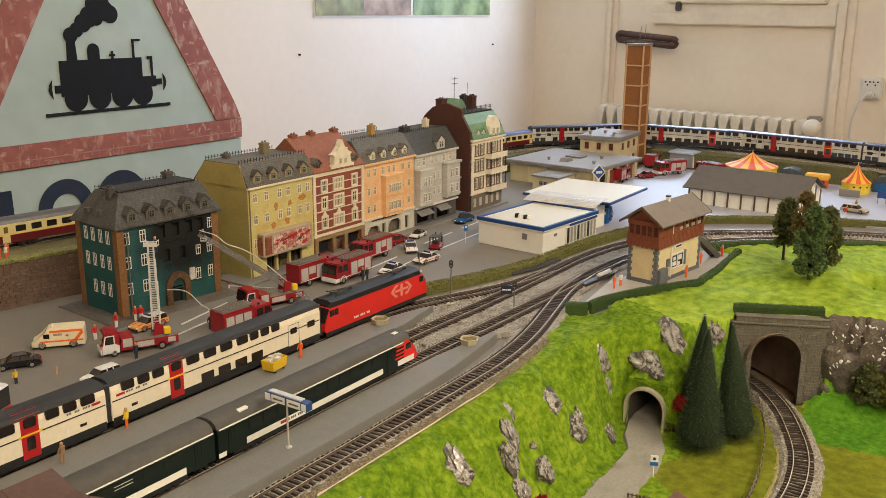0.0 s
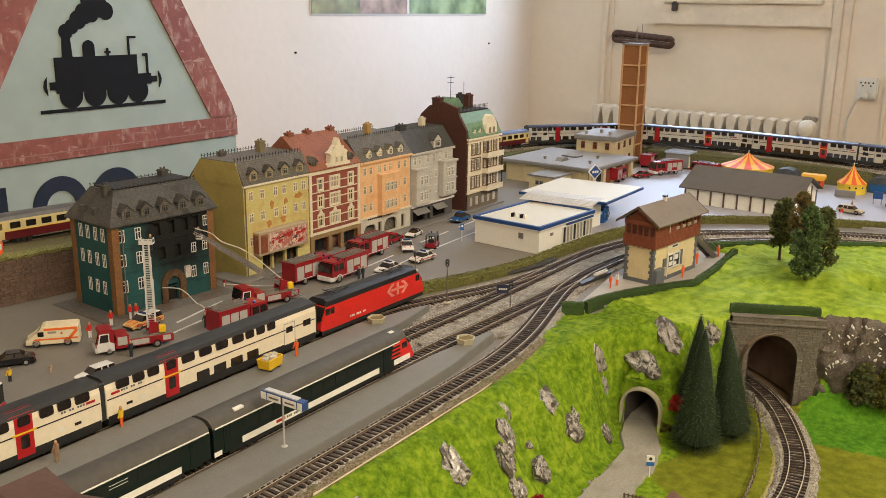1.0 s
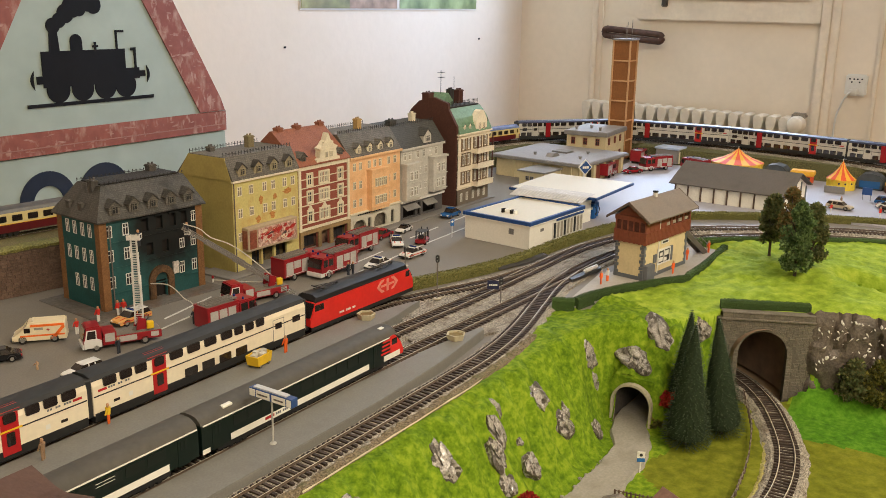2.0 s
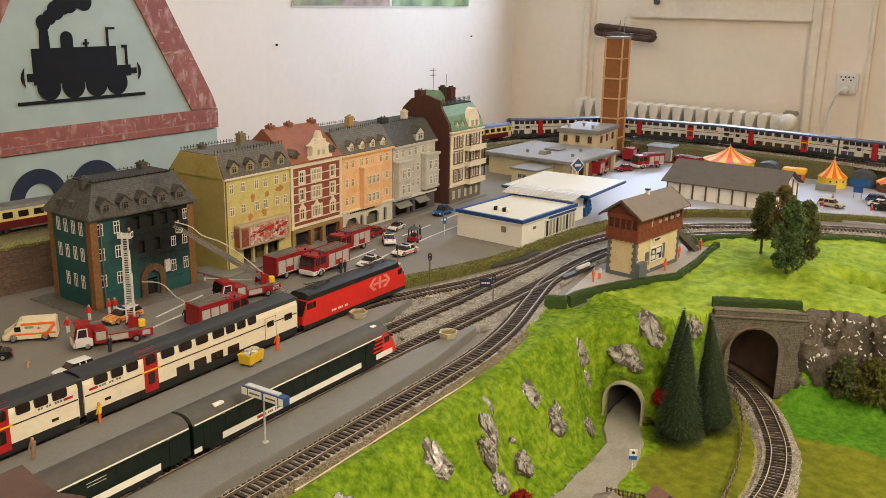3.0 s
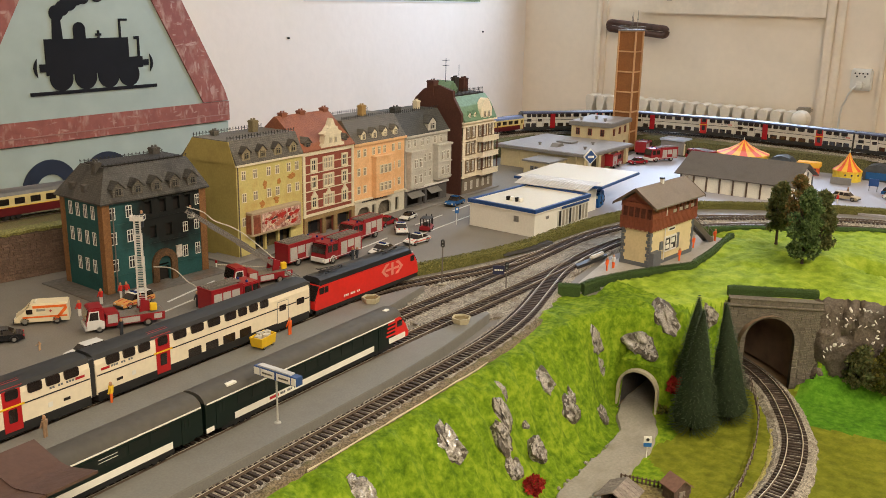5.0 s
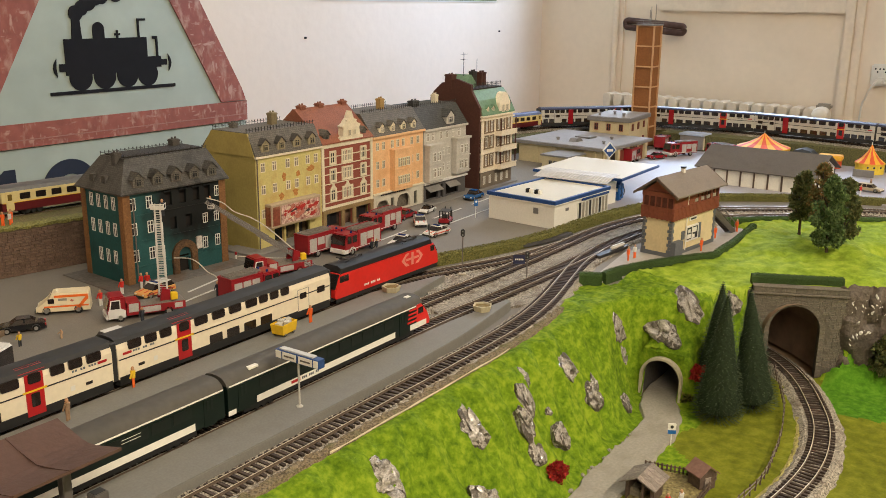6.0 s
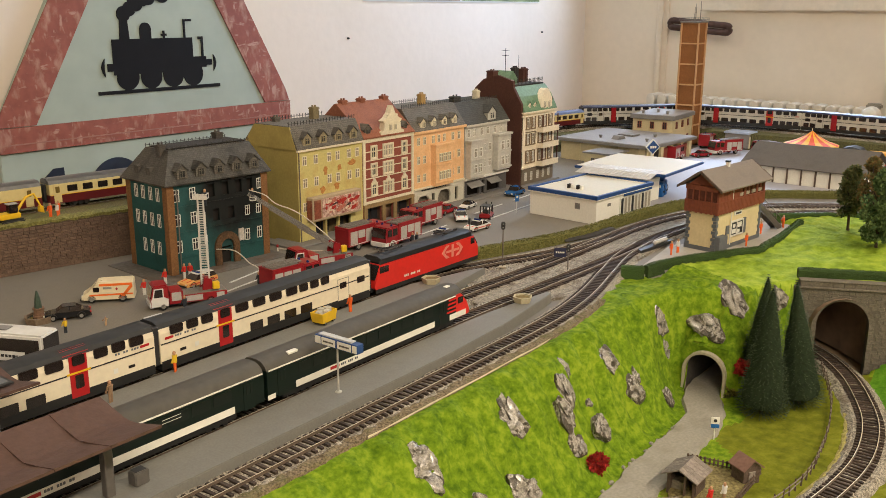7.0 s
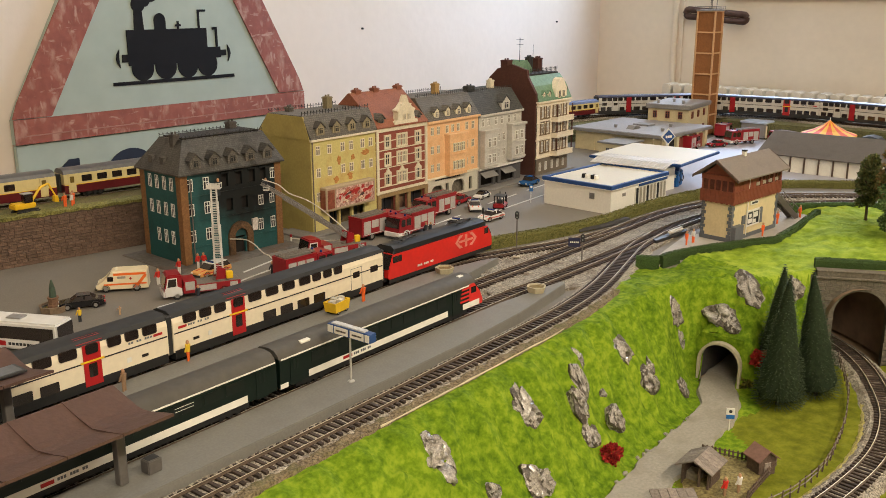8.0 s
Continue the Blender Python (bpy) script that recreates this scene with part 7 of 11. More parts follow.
# red electric locomotive
LCR = mat("locomotive_roof_black", (0.011, 0.011, 0.012), 0.42, 0.15, 200, dirt=(0.022, 0.021, 0.020), spec=0.28)
lc = thing("electric_locomotive", pose(0.806, 0.741, RZ - 0.0005, 0, 0, -0.6), "bright red electric locomotive with black roof", "locomotive")
L, hw = 0.215, 0.0165
bm = B()
prism(bm, [(0.0, 0.012), (0.0015, 0.022), (0.010, 0.0400), (L - 0.011, 0.0400), (L - 0.001, 0.0235), (L, 0.012), (L - 0.003, 0.0095), (0.003, 0.0095)], "y", -hw, hw)
bmesh.ops.bevel(bm, geom=[e for e in bm.edges if abs(e.verts[0].co.y - e.verts[1].co.y) < 1e-6 and e.verts[0].co.z > 0.015], offset=0.0012, segments=2, affect="EDGES")
part("body", bm, REDL, lc)
bm = B()
prism(bm, [(-hw + 0.0004, 0.0398), (-hw + 0.0022, 0.0452), (-0.009, 0.0482), (0.009, 0.0482), (hw - 0.0022, 0.0452), (hw - 0.0004, 0.0398)], "x", 0.014, L - 0.016)
part("roof", bm, LCR, lc, smooth=True)
for x0, x1, x2 in ((0.014, 0.0025, 1), (L - 0.016, L - 0.0035, -1)):
    bm = B()
    hi = [bm.verts.new((x0, y, z)) for y, z in ((-hw + 0.0004, 0.0398), (-hw + 0.0022, 0.0452), (-0.009, 0.0482), (0.009, 0.0482), (hw - 0.0022, 0.0452), (hw - 0.0004, 0.0398))]
    lo2 = [bm.verts.new((x1 + 0.0085 * x2, y, z)) for y, z in ((-hw + 0.0006, 0.0392), (-hw + 0.003, 0.0412), (-0.009, 0.042), (0.009, 0.042), (hw - 0.003, 0.0412), (hw - 0.0006, 0.0392))]
    for k in range(5):
        bm.faces.new((hi[k], hi[k + 1], lo2[k + 1], lo2[k]))
    bm.faces.new(lo2)
    part("roof_end", bm, LCR, lc)
    bm = B()
    if x2 > 0:
        prism(bm, [(0.0002, 0.0225), (0.0086, 0.0392), (0.0096, 0.0390), (0.0020, 0.0225)], "y", -0.0156, 0.0156)
    else:
        prism(bm, [(L - 0.0002, 0.0265), (L - 0.0096, 0.0390), (L - 0.0106, 0.0388), (L - 0.0016, 0.0265)], "y", -0.0145, 0.0145)
    part("windscreen", bm, CGLASS, lc)
for s in (-1, 1):
    for a, b in ((0.009, 0.0185), (0.0185, 0.026), (L - 0.019, L - 0.0095)):
        bm = B()
        flatpanel(bm, a, b - 0.0006, 0.0290, 0.0370, hw, s, 0.0003, 0, 0.0008)
        part("cab_window", bm, CGLASS, lc)
    bm = B()
    cx, cz = 0.155, 0.0285
    for q in ((cx - 0.0150, cz - 0.0015, cx + 0.0150, cz + 0.0015), (cx - 0.0024, cz - 0.0086, cx + 0.0024, cz + 0.0086)):
        flatpanel(bm, *q[0::2], *q[1::2], hw, s, 0.0004)
    for sx in (-1, 1):
        for sz in (-1, 1):
            a, b = (hw, hw + 0.0004) if s > 0 else (-hw - 0.0004, -hw)
            prism(bm, [(cx + sx * 0.0235, cz), (cx + sx * 0.0140, cz + sz * 0.0088), (cx + sx * 0.0070, cz + sz * 0.0088), (cx + sx * 0.0100, cz + sz * 0.0055), (cx + sx * 0.0128, cz + sz * 0.0050), (cx + sx * 0.0175, cz)], "y", a, b)
    part("emblem", bm, mat("faded_pink_emblem", (0.70, 0.24, 0.18), 0.5, 0.08, 200) if s < 0 else RED, lc, "pale double-arrow emblem")
    bm = B()
    for k in range(10):
        if k not in (3, 7):
            flatpanel(bm, 0.055 + k * 0.0032, 0.0574 + k * 0.0032, 0.0145, 0.0172, hw, s, 0.0003)
    part("lettering_bar", bm, PALEG, lc)
    bm = B()
    flatpanel(bm, 0.002, L - 0.002, 0.0045, 0.0098, hw - 0.0006, s, 0.0008)
    part("side_sill", bm, ICK, lc)
for x in (0.05, L - 0.05):
    bogie(lc, x, 2, 0.0063, 0.019)
    bm = B()
    for k in (-1, 1):
        tube(bm, [(x - 0.018, k * 0.006, 0.049), (x + 0.012, k * 0.004, 0.0503), (x - 0.016, k * 0.007, 0.0515)], 0.0006, 5)
    tube(bm, [(x - 0.016, -0.011, 0.0515), (x - 0.016, 0.011, 0.0515)], 0.0008, 5)
    for k in range(3):
        cyl(bm, (x + 0.014 + k * 0.003, 0, 0.048), (x + 0.014 + k * 0.003, 0, 0.0505), 0.001, seg=6)
    part("pantograph", bm, IRON, lc)
bm = B()
rbox(bm, -0.003, -0.012, 0.006, 0.003, 0.012, 0.0115, 0.001, seg=1)
rbox(bm, L - 0.004, -0.012, 0.006, L + 0.002, 0.012, 0.0115, 0.001, seg=1)
part("buffer_beam", bm, ICK, lc)
for y in (-0.011, 0.011):
    bm = B()
    cyl(bm, (L - 0.0005, y, 0.0155), (L + 0.001, y, 0.0155), 0.0016, seg=10)
    part("headlight", bm, PALEG, lc)


def green_coach(m, label, cab=False):
    L, hw = 0.305, 0.0162
    t = thing("passenger_coach", m, label, "passenger coach", "green coaches")
    bm = B()
    xe = L - 0.028 if cab else L
    prism(bm, [(-hw, 0.0095), (hw, 0.0095), (hw, 0.0335), (hw - 0.001, 0.036), (-hw + 0.001, 0.036), (-hw, 0.0335)], "x", 0, xe)
    part("body", bm, GRN, t)
    bm = B()
    pr = [(-hw + 0.0006, 0.0355), (-hw + 0.0022, 0.0392), (-0.0095, 0.0428), (-0.004, 0.0440), (0.004, 0.0440), (0.0095, 0.0428), (hw - 0.0022, 0.0392), (hw - 0.0006, 0.0355)]
    prism(bm, pr, "x", 0, xe + (0.012 if cab else 0))
    part("roof", bm, GRYR, t, "grey-brown curved roof", smooth=True)
    bm = B()
    box(bm, 0.02, -hw + 0.002, 0.004, L - 0.03, hw - 0.002, 0.0095)
    part("underframe", bm, ICK, t)
    for s in (-1, 1):
        bm = B()
        flatpanel(bm, 0.002, xe - 0.001, 0.0347, 0.0358, hw - 0.0006, s, 0.0008)
        part("gutter_line", bm, PALEG, t)
        spans = ((0.028, 0.272),) if not cab else ((0.034, 0.238),)
        for a, b in spans:
            bm = B()
            flatpanel(bm, a, b, 0.0100, 0.0163, hw, s, 0.0003)
            part("pale_stripe", bm, PALEG, t)
            n = 11
            for k in range(n):
                bm = B()
                x0 = a + 0.004 + k * (b - a - 0.004) / n
                flatpanel(bm, x0, x0 + (b - a) / n - 0.003, 0.0225, 0.0320, hw, s, 0.0003, 0, 0.0008)
                part("window", bm, DGLASS, t)
        for x0 in (0.009, 0.282) if not cab else (0.012, 0.246):
            bm = B()
            flatpanel(bm, x0, x0 + 0.013, 0.0085, 0.0335, hw, s, 0.0004)
            d = part("door", bm, GRN, t)
            bm = B()
            flatpanel(bm, x0 + 0.003, x0 + 0.0055, 0.0225, 0.0315, hw + 0.0004, s, 0.0002)
            flatpanel(bm, x0 + 0.0075, x0 + 0.010, 0.0225, 0.0315, hw + 0.0004, s, 0.0002)
            part("door_window", bm, DGLASS, d)
        bm = B()
        flatpanel(bm, 0.0005, 0.0085, 0.0085, 0.0165, hw, s, 0.0003) if not cab else flatpanel(bm, 0.000, 0.009, 0.0085, 0.0130, hw, s, 0.0003)
        part("end_panel", bm, PALEG, t)
        bm = B()
        flatpanel(bm, 0.078, 0.090, 0.0122, 0.0150, hw + 0.0003, s, 0.0003) if cab else flatpanel(bm, 0.088, 0.098, 0.0118, 0.0148, hw + 0.0003, s, 0.0003)
        part("red_emblem", bm, RED, t)
        bm = B()
        for k in range(10):
            if k not in (3, 7):
                flatpanel(bm, 0.0925 + k * 0.0024 + (0 if cab else 0.008), 0.0943 + k * 0.0024 + (0 if cab else 0.008), 0.0124, 0.0147, hw + 0.0003, s, 0.0002)
        part("lettering_bar", bm, SBG, t)
        for z in (0.0300, 0.0272) if not cab else ():
            bm = B()
            flatpanel(bm, 0.200, 0.218, z - 0.0004, z, hw + 0.0003, s, 0.0002)
            part("side_marking", bm, PALEG, t)
    if cab:
        bm = B()
        prism(bm, [(xe, 0.0095), (xe, 0.0362), (xe + 0.010, 0.0365), (xe + 0.022, 0.0235), (xe + 0.0265, 0.0145), (xe + 0.0255, 0.0085), (xe + 0.004, 0.0085)], "y", -hw, hw)
        bmesh.ops.bevel(bm, geom=[e for e in bm.edges if abs(e.verts[0].co.y - e.verts[1].co.y) < 1e-6 and e.verts[0].co.x > xe + 0.002 and e.verts[1].co.x > xe + 0.002], offset=0.0016, segments=2, affect="EDGES")
        cb = part("cab", bm, REDL, t, "red driving cab")
        bm = B()
        prism(bm, [(xe + 0.0115, 0.0355), (xe + 0.0215, 0.0250), (xe + 0.0225, 0.0255), (xe + 0.0125, 0.0362)], "y", -0.013, 0.013)
        part("windscreen", bm, CGLASS, cb)
        bm = B()
        rfp = [(-hw + 0.0006, 0.0355), (-0.0095, 0.0428), (0.0095, 0.0428), (hw - 0.0006, 0.0355)]
        a = [bm.verts.new((xe - 0.001, *p)) for p in rfp]
        b = [bm.verts.new((xe + 0.013, p[0] * 0.92, 0.0362 + (p[1] - 0.0355) * 0.2)) for p in rfp]
        for k in range(3):
            bm.faces.new((a[k], a[k + 1], b[k + 1], b[k]))
        bm.faces.new(b)
        part("cab_roof", bm, GRYR, cb)
        for s in (-1, 1):
            bm = B()
            flatpanel(bm, xe + 0.003, xe + 0.0125, 0.0255, 0.0325, hw, s, 0.0003, 0, 0.0008)
            part("cab_window", bm, CGLASS, cb)
            for k in range(4):
                bm = B()
                flatpanel(bm, xe - 0.017 + k * 0.001, xe + 0.0005, 0.0185 + k * 0.0045, 0.0205 + k * 0.0045, hw, s, 0.0004)
                part("red_stripe", bm, REDL, t)
            bm = B()
            flatpanel(bm, xe - 0.012, xe + 0.018, 0.0100, 0.0163, hw, s, 0.0004)
            part("pale_panel", bm, PALEG, t)
        bm = B()
        rbox(bm, xe - 0.005, -0.006, 0.0418, xe + 0.003, -0.001, 0.0445, 0.0005, seg=1)
        part("roof_box", bm, PALEG, t)
    bm = B()
    rbox(bm, 0.03, -0.012, 0.0405, 0.042, -0.006, 0.0432, 0.0006, seg=1)
    part("roof_hatch", bm, PALEG if cab else GRYR, t)
    for x in (-0.004, L) if not cab else (-0.004,):
        bm = B()
        rbox(bm, x, -0.006, 0.010, x + 0.004, 0.006, 0.036, 0.001, seg=1)
        part("gangway_bellows", bm, DARK, t)
    for x in (0.045, L - 0.05):
        bogie(t, x)
    return t


green_coach(pose(0.5075, 0.603, RZ - 0.0005), "dark green control coach with red driving cab", True)
green_coach(pose(0.1985, 0.603, RZ - 0.0005), "dark green coach with pale grey lower stripe")
green_coach(pose(-0.1105, 0.603, RZ - 0.0005), "dark green coach with pale grey lower stripe")


PANOG = mat("tinted_panorama_glass", (0.055, 0.050, 0.040), 0.12, 0.15, 100, spec=0.8)


def express_coach(m, label, pano=False, roofmat=None):
    """Cream and maroon long-distance coach; the panorama one has a long glazed roof."""
    L, hw = 0.300, 0.0160
    t = thing("passenger_coach", m, label, "passenger coach", "cream and maroon coaches")
    bm = B()
    prism(bm, [(-hw, 0.008), (hw, 0.008), (hw, 0.0205), (-hw, 0.0205)], "x", 0, L)
    part("lower_body", bm, MAROON, t)
    x1 = 0.192 if pano else 0.0
    zt = 0.0275
    if pano:
        bm = B()
        box(bm, 0, -hw, 0.0205, x1, hw, zt)
        part("low_side", bm, TEEC, t)
        bm = B()
        prism(bm, [(-hw + 0.0008, zt), (-hw + 0.0014, 0.0345), (-hw + 0.006, 0.0435), (-0.005, 0.0470), (0.005, 0.0470), (hw - 0.006, 0.0435), (hw - 0.0014, 0.0345), (hw - 0.0008, zt)], "x", 0.002, x1)
        part("glass_dome", bm, PANOG, t, "long tinted panorama glazing")
        for k in range(7):
            bm = B()
            x = 0.004 + k * 0.0305
            pts = [(-hw + 0.0006, zt), (-hw + 0.0012, 0.0346), (-hw + 0.0058, 0.0437), (-0.005, 0.0473), (0.005, 0.0473), (hw - 0.0058, 0.0437), (hw - 0.0012, 0.0346), (hw - 0.0006, zt)]
            prism(bm, pts, "x", x, x + 0.0016)
            part("dome_rib", bm, SILV, t)
        for s in (-1, 1):
            bm = B()
            flatpanel(bm, 0.002, x1, 0.0345, 0.0358, hw - 0.0016, s, 0.0010)
            part("dome_rail", bm, TEEC, t)
    bm = B()
    prism(bm, [(-hw + 0.0001, 0.0205), (hw - 0.0001, 0.0205), (hw - 0.0006, 0.036), (-hw + 0.0006, 0.036)], "x", x1, L)
    part("upper_body", bm, TEEC, t)
    bm = B()
    prism(bm, [(-hw + 0.0006, 0.036), (-hw + 0.003, 0.0408), (-0.006, 0.0436), (0.006, 0.0436), (hw - 0.003, 0.0408), (hw - 0.0006, 0.036)], "x", x1, L)
    part("roof", bm, roofmat or ROOFD, t, smooth=True)
    wins = ((0.202, 0.0145), (0.228, 0.0145)) if pano else tuple((0.026 + k * 0.0232, 0.015) for k in range(11))
    for s in (-1, 1):
        for x0, w in wins:
            bm = B()
            flatpanel(bm, x0, x0 + w, 0.0235, 0.0325, hw - 0.0004, s, 0.0005, 0, 0.0010)
            part("window", bm, CGLASS, t)
        for x0 in (0.277,) if pano else (0.006, 0.283):
            bm = B()
            flatpanel(bm, x0, x0 + 0.011, 0.009, 0.0355, hw - 0.0003, s, 0.0006)
            d = part("door", bm, TEEC, t)
            bm = B()
            flatpanel(bm, x0 + 0.0025, x0 + 0.0085, 0.0235, 0.0325, hw + 0.0003, s, 0.0002, 0, 0.0008)
            part("door_window", bm, GLD, d)
        bm = B()
        flatpanel(bm, 0.001, L - 0.001, 0.0198, 0.0207, hw, s, 0.0002)
        part("gold_line", bm, YEL, t)
    for x in (-0.004, L):
        bm = B()
        rbox(bm, x, -0.006, 0.010, x + 0.004, 0.006, 0.036, 0.001, seg=1)
        part("gangway_bellows", bm, DARK, t)
    for x in (0.045, L - 0.045):
        bogie(t, x)


ROOFD = mat("dark_grey_coach_roof", (0.10, 0.10, 0.10), 0.35, 0.12, 200, metal=0.3)
GLD = mat("brownish_door_glass", (0.16, 0.11, 0.03), 0.15, 0.1, 200)
TRZ = UZ - 0.007 + RZ - 0.0005
express_coach(pose(0.698, 1.2592, TRZ, 0, 0, -7), "cream and maroon express coach with grey roof")
express_coach(pose(0.389, 1.2972, TRZ, 0, 0, -7), "cream and maroon panorama coach with long glazed roof", True)
express_coach(pose(0.086, 1.3344, TRZ, 0, 0, -7), "cream and maroon express coach with grey roof")

# white train with red doors on the raised loop behind the yard
BT = spline([(2.36, 0.26), (2.395, 0.40), (2.425, 0.54), (2.440, 0.69), (2.452, 0.85), (2.42, 0.99), (2.31, 1.13), (2.15, 1.215), (1.95, 1.255), (1.75, 1.275), (1.42, 1.29)], 0.001)
BT = np.r_[spline([(2.34, -0.4), (2.34, 0.0), (2.36, 0.26)], 0.001)[:-1], BT]


def along(path, s, L):
    a = path[int(s / 0.001)]
    k = int(s / 0.001)
    while k < len(path) - 1 and np.linalg.norm(path[k] - a) < L:
        k += 1
    b = path[k]
    return a, b, k * 0.001


s = 0.205
first = None
while s < 1.80:
    a, b, e = along(BT, s, 0.299)
    m = pose(a[0], a[1], BZ + RZ - 0.0005, 0, 0, math.degrees(math.atan2(b[1] - a[1], b[0] - a[0])))
    if first is None:
        first = double_deck(m, "white double-deck coach with navy roof and red doors", roofmat=NAVY, group="white coaches on the loop", second=True, paint=mat("white_loop_coach_paint", (0.52, 0.50, 0.45), 0.35, 0.05, 200))
    elif s < 1.45:
        copy_thing(first, m)
    else:
        # This roof is coloured blue for the window's reflection on it.
        express_coach(m, "cream and maroon coach, window's blue reflection painted on its roof", roofmat=mat("blue_reflection_coach_roof", (0.16, 0.22, 0.42), 0.22, 0.1, 200))
    s = e + 0.005


# ---- vehicles ----
TYRE = mat("black_tyre", (0.012, 0.012, 0.012), 0.8, 0.1, 200)
HUB = mat("grey_hub", (0.30, 0.29, 0.27), 0.4, 0.1, 200, metal=0.4)
FIRE = mat("fire_red_paint", (0.28, 0.015, 0.020), 0.3, 0.06, 200)
SHUT = mat("silver_roller_shutter", (0.46, 0.44, 0.41), 0.45, 0.1, 400)
CHEQ = mat("grey_chequer_plate", (0.22, 0.195, 0.165), 0.5, 0.15, 600, 0.3, metal=0.2)
LADR = mat("silver_ladder", (0.64, 0.61, 0.55), 0.45, 0.1, 300)
DULL = mat("dull_steel_ladder", (0.24, 0.22, 0.19), 0.5, 0.2, 300, metal=0.3)
WHITEC = mat("white_car_paint", (0.72, 0.71, 0.68), 0.25, 0.03, 200)
BEIGE = mat("beige_car_paint", (0.45, 0.38, 0.26), 0.3, 0.05, 200)
BLACKC = mat("black_car_paint", (0.012, 0.012, 0.014), 0.2, 0.1, 200)
BLUEC = mat("blue_car_paint", (0.02, 0.10, 0.28), 0.25, 0.06, 200)
REDS = mat("signal_red_stripe", (0.60, 0.07, 0.03), 0.5, 0.05, 200)
ORAN = mat("neon_orange", (0.85, 0.16, 0.02), 0.5, 0.05, 200)
BLUEL = mat("blue_beacon", (0.012, 0.035, 0.16), 0.2, 0.05, 200)


def wheels(t, xs, hw, r, w=0.0032):
    for x in xs:
        for s in (-1, 1):
            bm = B()
            cyl(bm, (x, s * (hw - w), r), (x, s * hw, r), r, seg=16)
            wh = part("wheel", bm, TYRE, t)
            bm = B()
            cyl(bm, (x, s * hw, r), (x, s * (hw + 0.0003), r), r * 0.55, seg=12)
            part("hub", bm, HUB, wh)


def car(m, paint, label, stripe=None, kind="saloon", beacon=False, group="parked cars", roof=None):
    t = thing("car", m, label, "car", group)
    L, hw = 0.052, 0.0102
    if kind == "wagon":
        top = [(0.0145, 0.0098), (0.0215, 0.0160), (0.0470, 0.0158), (0.0505, 0.0100)]
    elif kind == "vintage":
        top = [(0.0165, 0.0104), (0.0205, 0.0172), (0.0330, 0.0172), (0.0480, 0.0098)]
    else:
        top = [(0.0140, 0.0096), (0.0215, 0.0152), (0.0355, 0.0152), (0.0440, 0.0100)]
    side = [(0.0, 0.0035), (0.0008, 0.0072), (0.004, 0.0085)] + [(top[0][0], 0.0097), (top[-1][0], 0.0101)] + [(L - 0.0015, 0.0093), (L, 0.0070), (L - 0.0005, 0.0035)]
    bm = B()
    prism(bm, side, "y", -hw, hw)
    bmesh.ops.bevel(bm, geom=[e for e in bm.edges if max(e.verts[0].co.z, e.verts[1].co.z) > 0.005], offset=0.0012, segments=2, affect="EDGES", clamp_overlap=True)
    part("body", bm, paint, t, smooth=True)
    bm = B()
    k = 0.0018
    lo = [bm.verts.new((x, y, z)) for x, z in (top[0], top[-1]) for y in (-hw + 0.0008, hw - 0.0008)]
    hi = [bm.verts.new((x, y, z)) for x, z in (top[1], top[2]) for y in (-hw + 0.0026, hw - 0.0026)]
    for q in ((lo[0], lo[1], hi[1], hi[0]), (lo[2], hi[2], hi[3], lo[3]), (lo[0], hi[0], hi[2], lo[2]), (lo[1], lo[3], hi[3], hi[1]), (hi[0], hi[1], hi[3], hi[2]), (lo[0], lo[2], lo[3], lo[1])):
        bm.faces.new(q)
    part("glazing", bm, CGLASS, t)
    bm = B()
    rbox(bm, top[1][0] - 0.0006, -hw + 0.0024, top[1][1] - 0.0006, top[2][0] + 0.0006, hw - 0.0024, top[2][1] + 0.0008, 0.0007, seg=2)
    part("roof_panel", bm, roof or paint, t)
    for x in (0.0285, 0.0375) if kind == "wagon" else (0.0285,):
        bm = B()
        for s in (-1, 1):
            prism(bm, [(x, 0.0099), (x + 0.0014, 0.0099), (x + 0.0014, 0.0154), (x, 0.0154)], "y", s * (hw - 0.0022) - 0.0009, s * (hw - 0.0022) + 0.0009)
        part("door_pillar", bm, paint, t)
    wheels(t, (0.0105, 0.0410), hw, 0.0040)
    for s in (-1, 1):
        for x in (0.0105, 0.0410):
            bm = B()
            ring(bm, x, 0.0040, 0.0042, 0.0056 if kind == "vintage" else 0.0048, 0, math.pi, s * hw - 0.0006, s * hw + (0.0012 if kind == "vintage" else 0.0004), 10)
            part("wheel_arch", bm, paint if kind == "vintage" else DARK, t)
        bm = B()
        rbox(bm, 0.0004, s * 0.0072 - 0.0018, 0.0056, 0.002, s * 0.0072 + 0.0018, 0.0074, 0.0003, seg=1)
        part("headlight", bm, PALEG, t)
        bm = B()
        rbox(bm, L - 0.0015, s * 0.0078 - 0.0014, 0.0062, L + 0.0002, s * 0.0078 + 0.0014, 0.0085, 0.0003, seg=1)
        part("tail_light", bm, RED, t)
        if stripe:
            bm = B()
            box(bm, 0.004, s * hw - 0.0003, 0.0056, L - 0.003, s * hw + 0.0003, 0.0070)
            part("side_stripe", bm, stripe, t)
    if stripe:
        bm = B()
        for y in (-0.0058, 0.0040):
            prism(bm, [(0.0045, 0.0087), (0.0125, 0.0096), (0.0125, 0.0099), (0.0045, 0.0090)], "y", y, y + 0.0018)
        part("bonnet_stripe", bm, stripe, t)
    bm = B()
    box(bm, -0.0004, -hw + 0.001, 0.0030, 0.003, hw - 0.001, 0.0052)
    box(bm, L - 0.003, -hw + 0.001, 0.0030, L + 0.0003, hw - 0.001, 0.0050)
    part("bumper", bm, DARK, t)
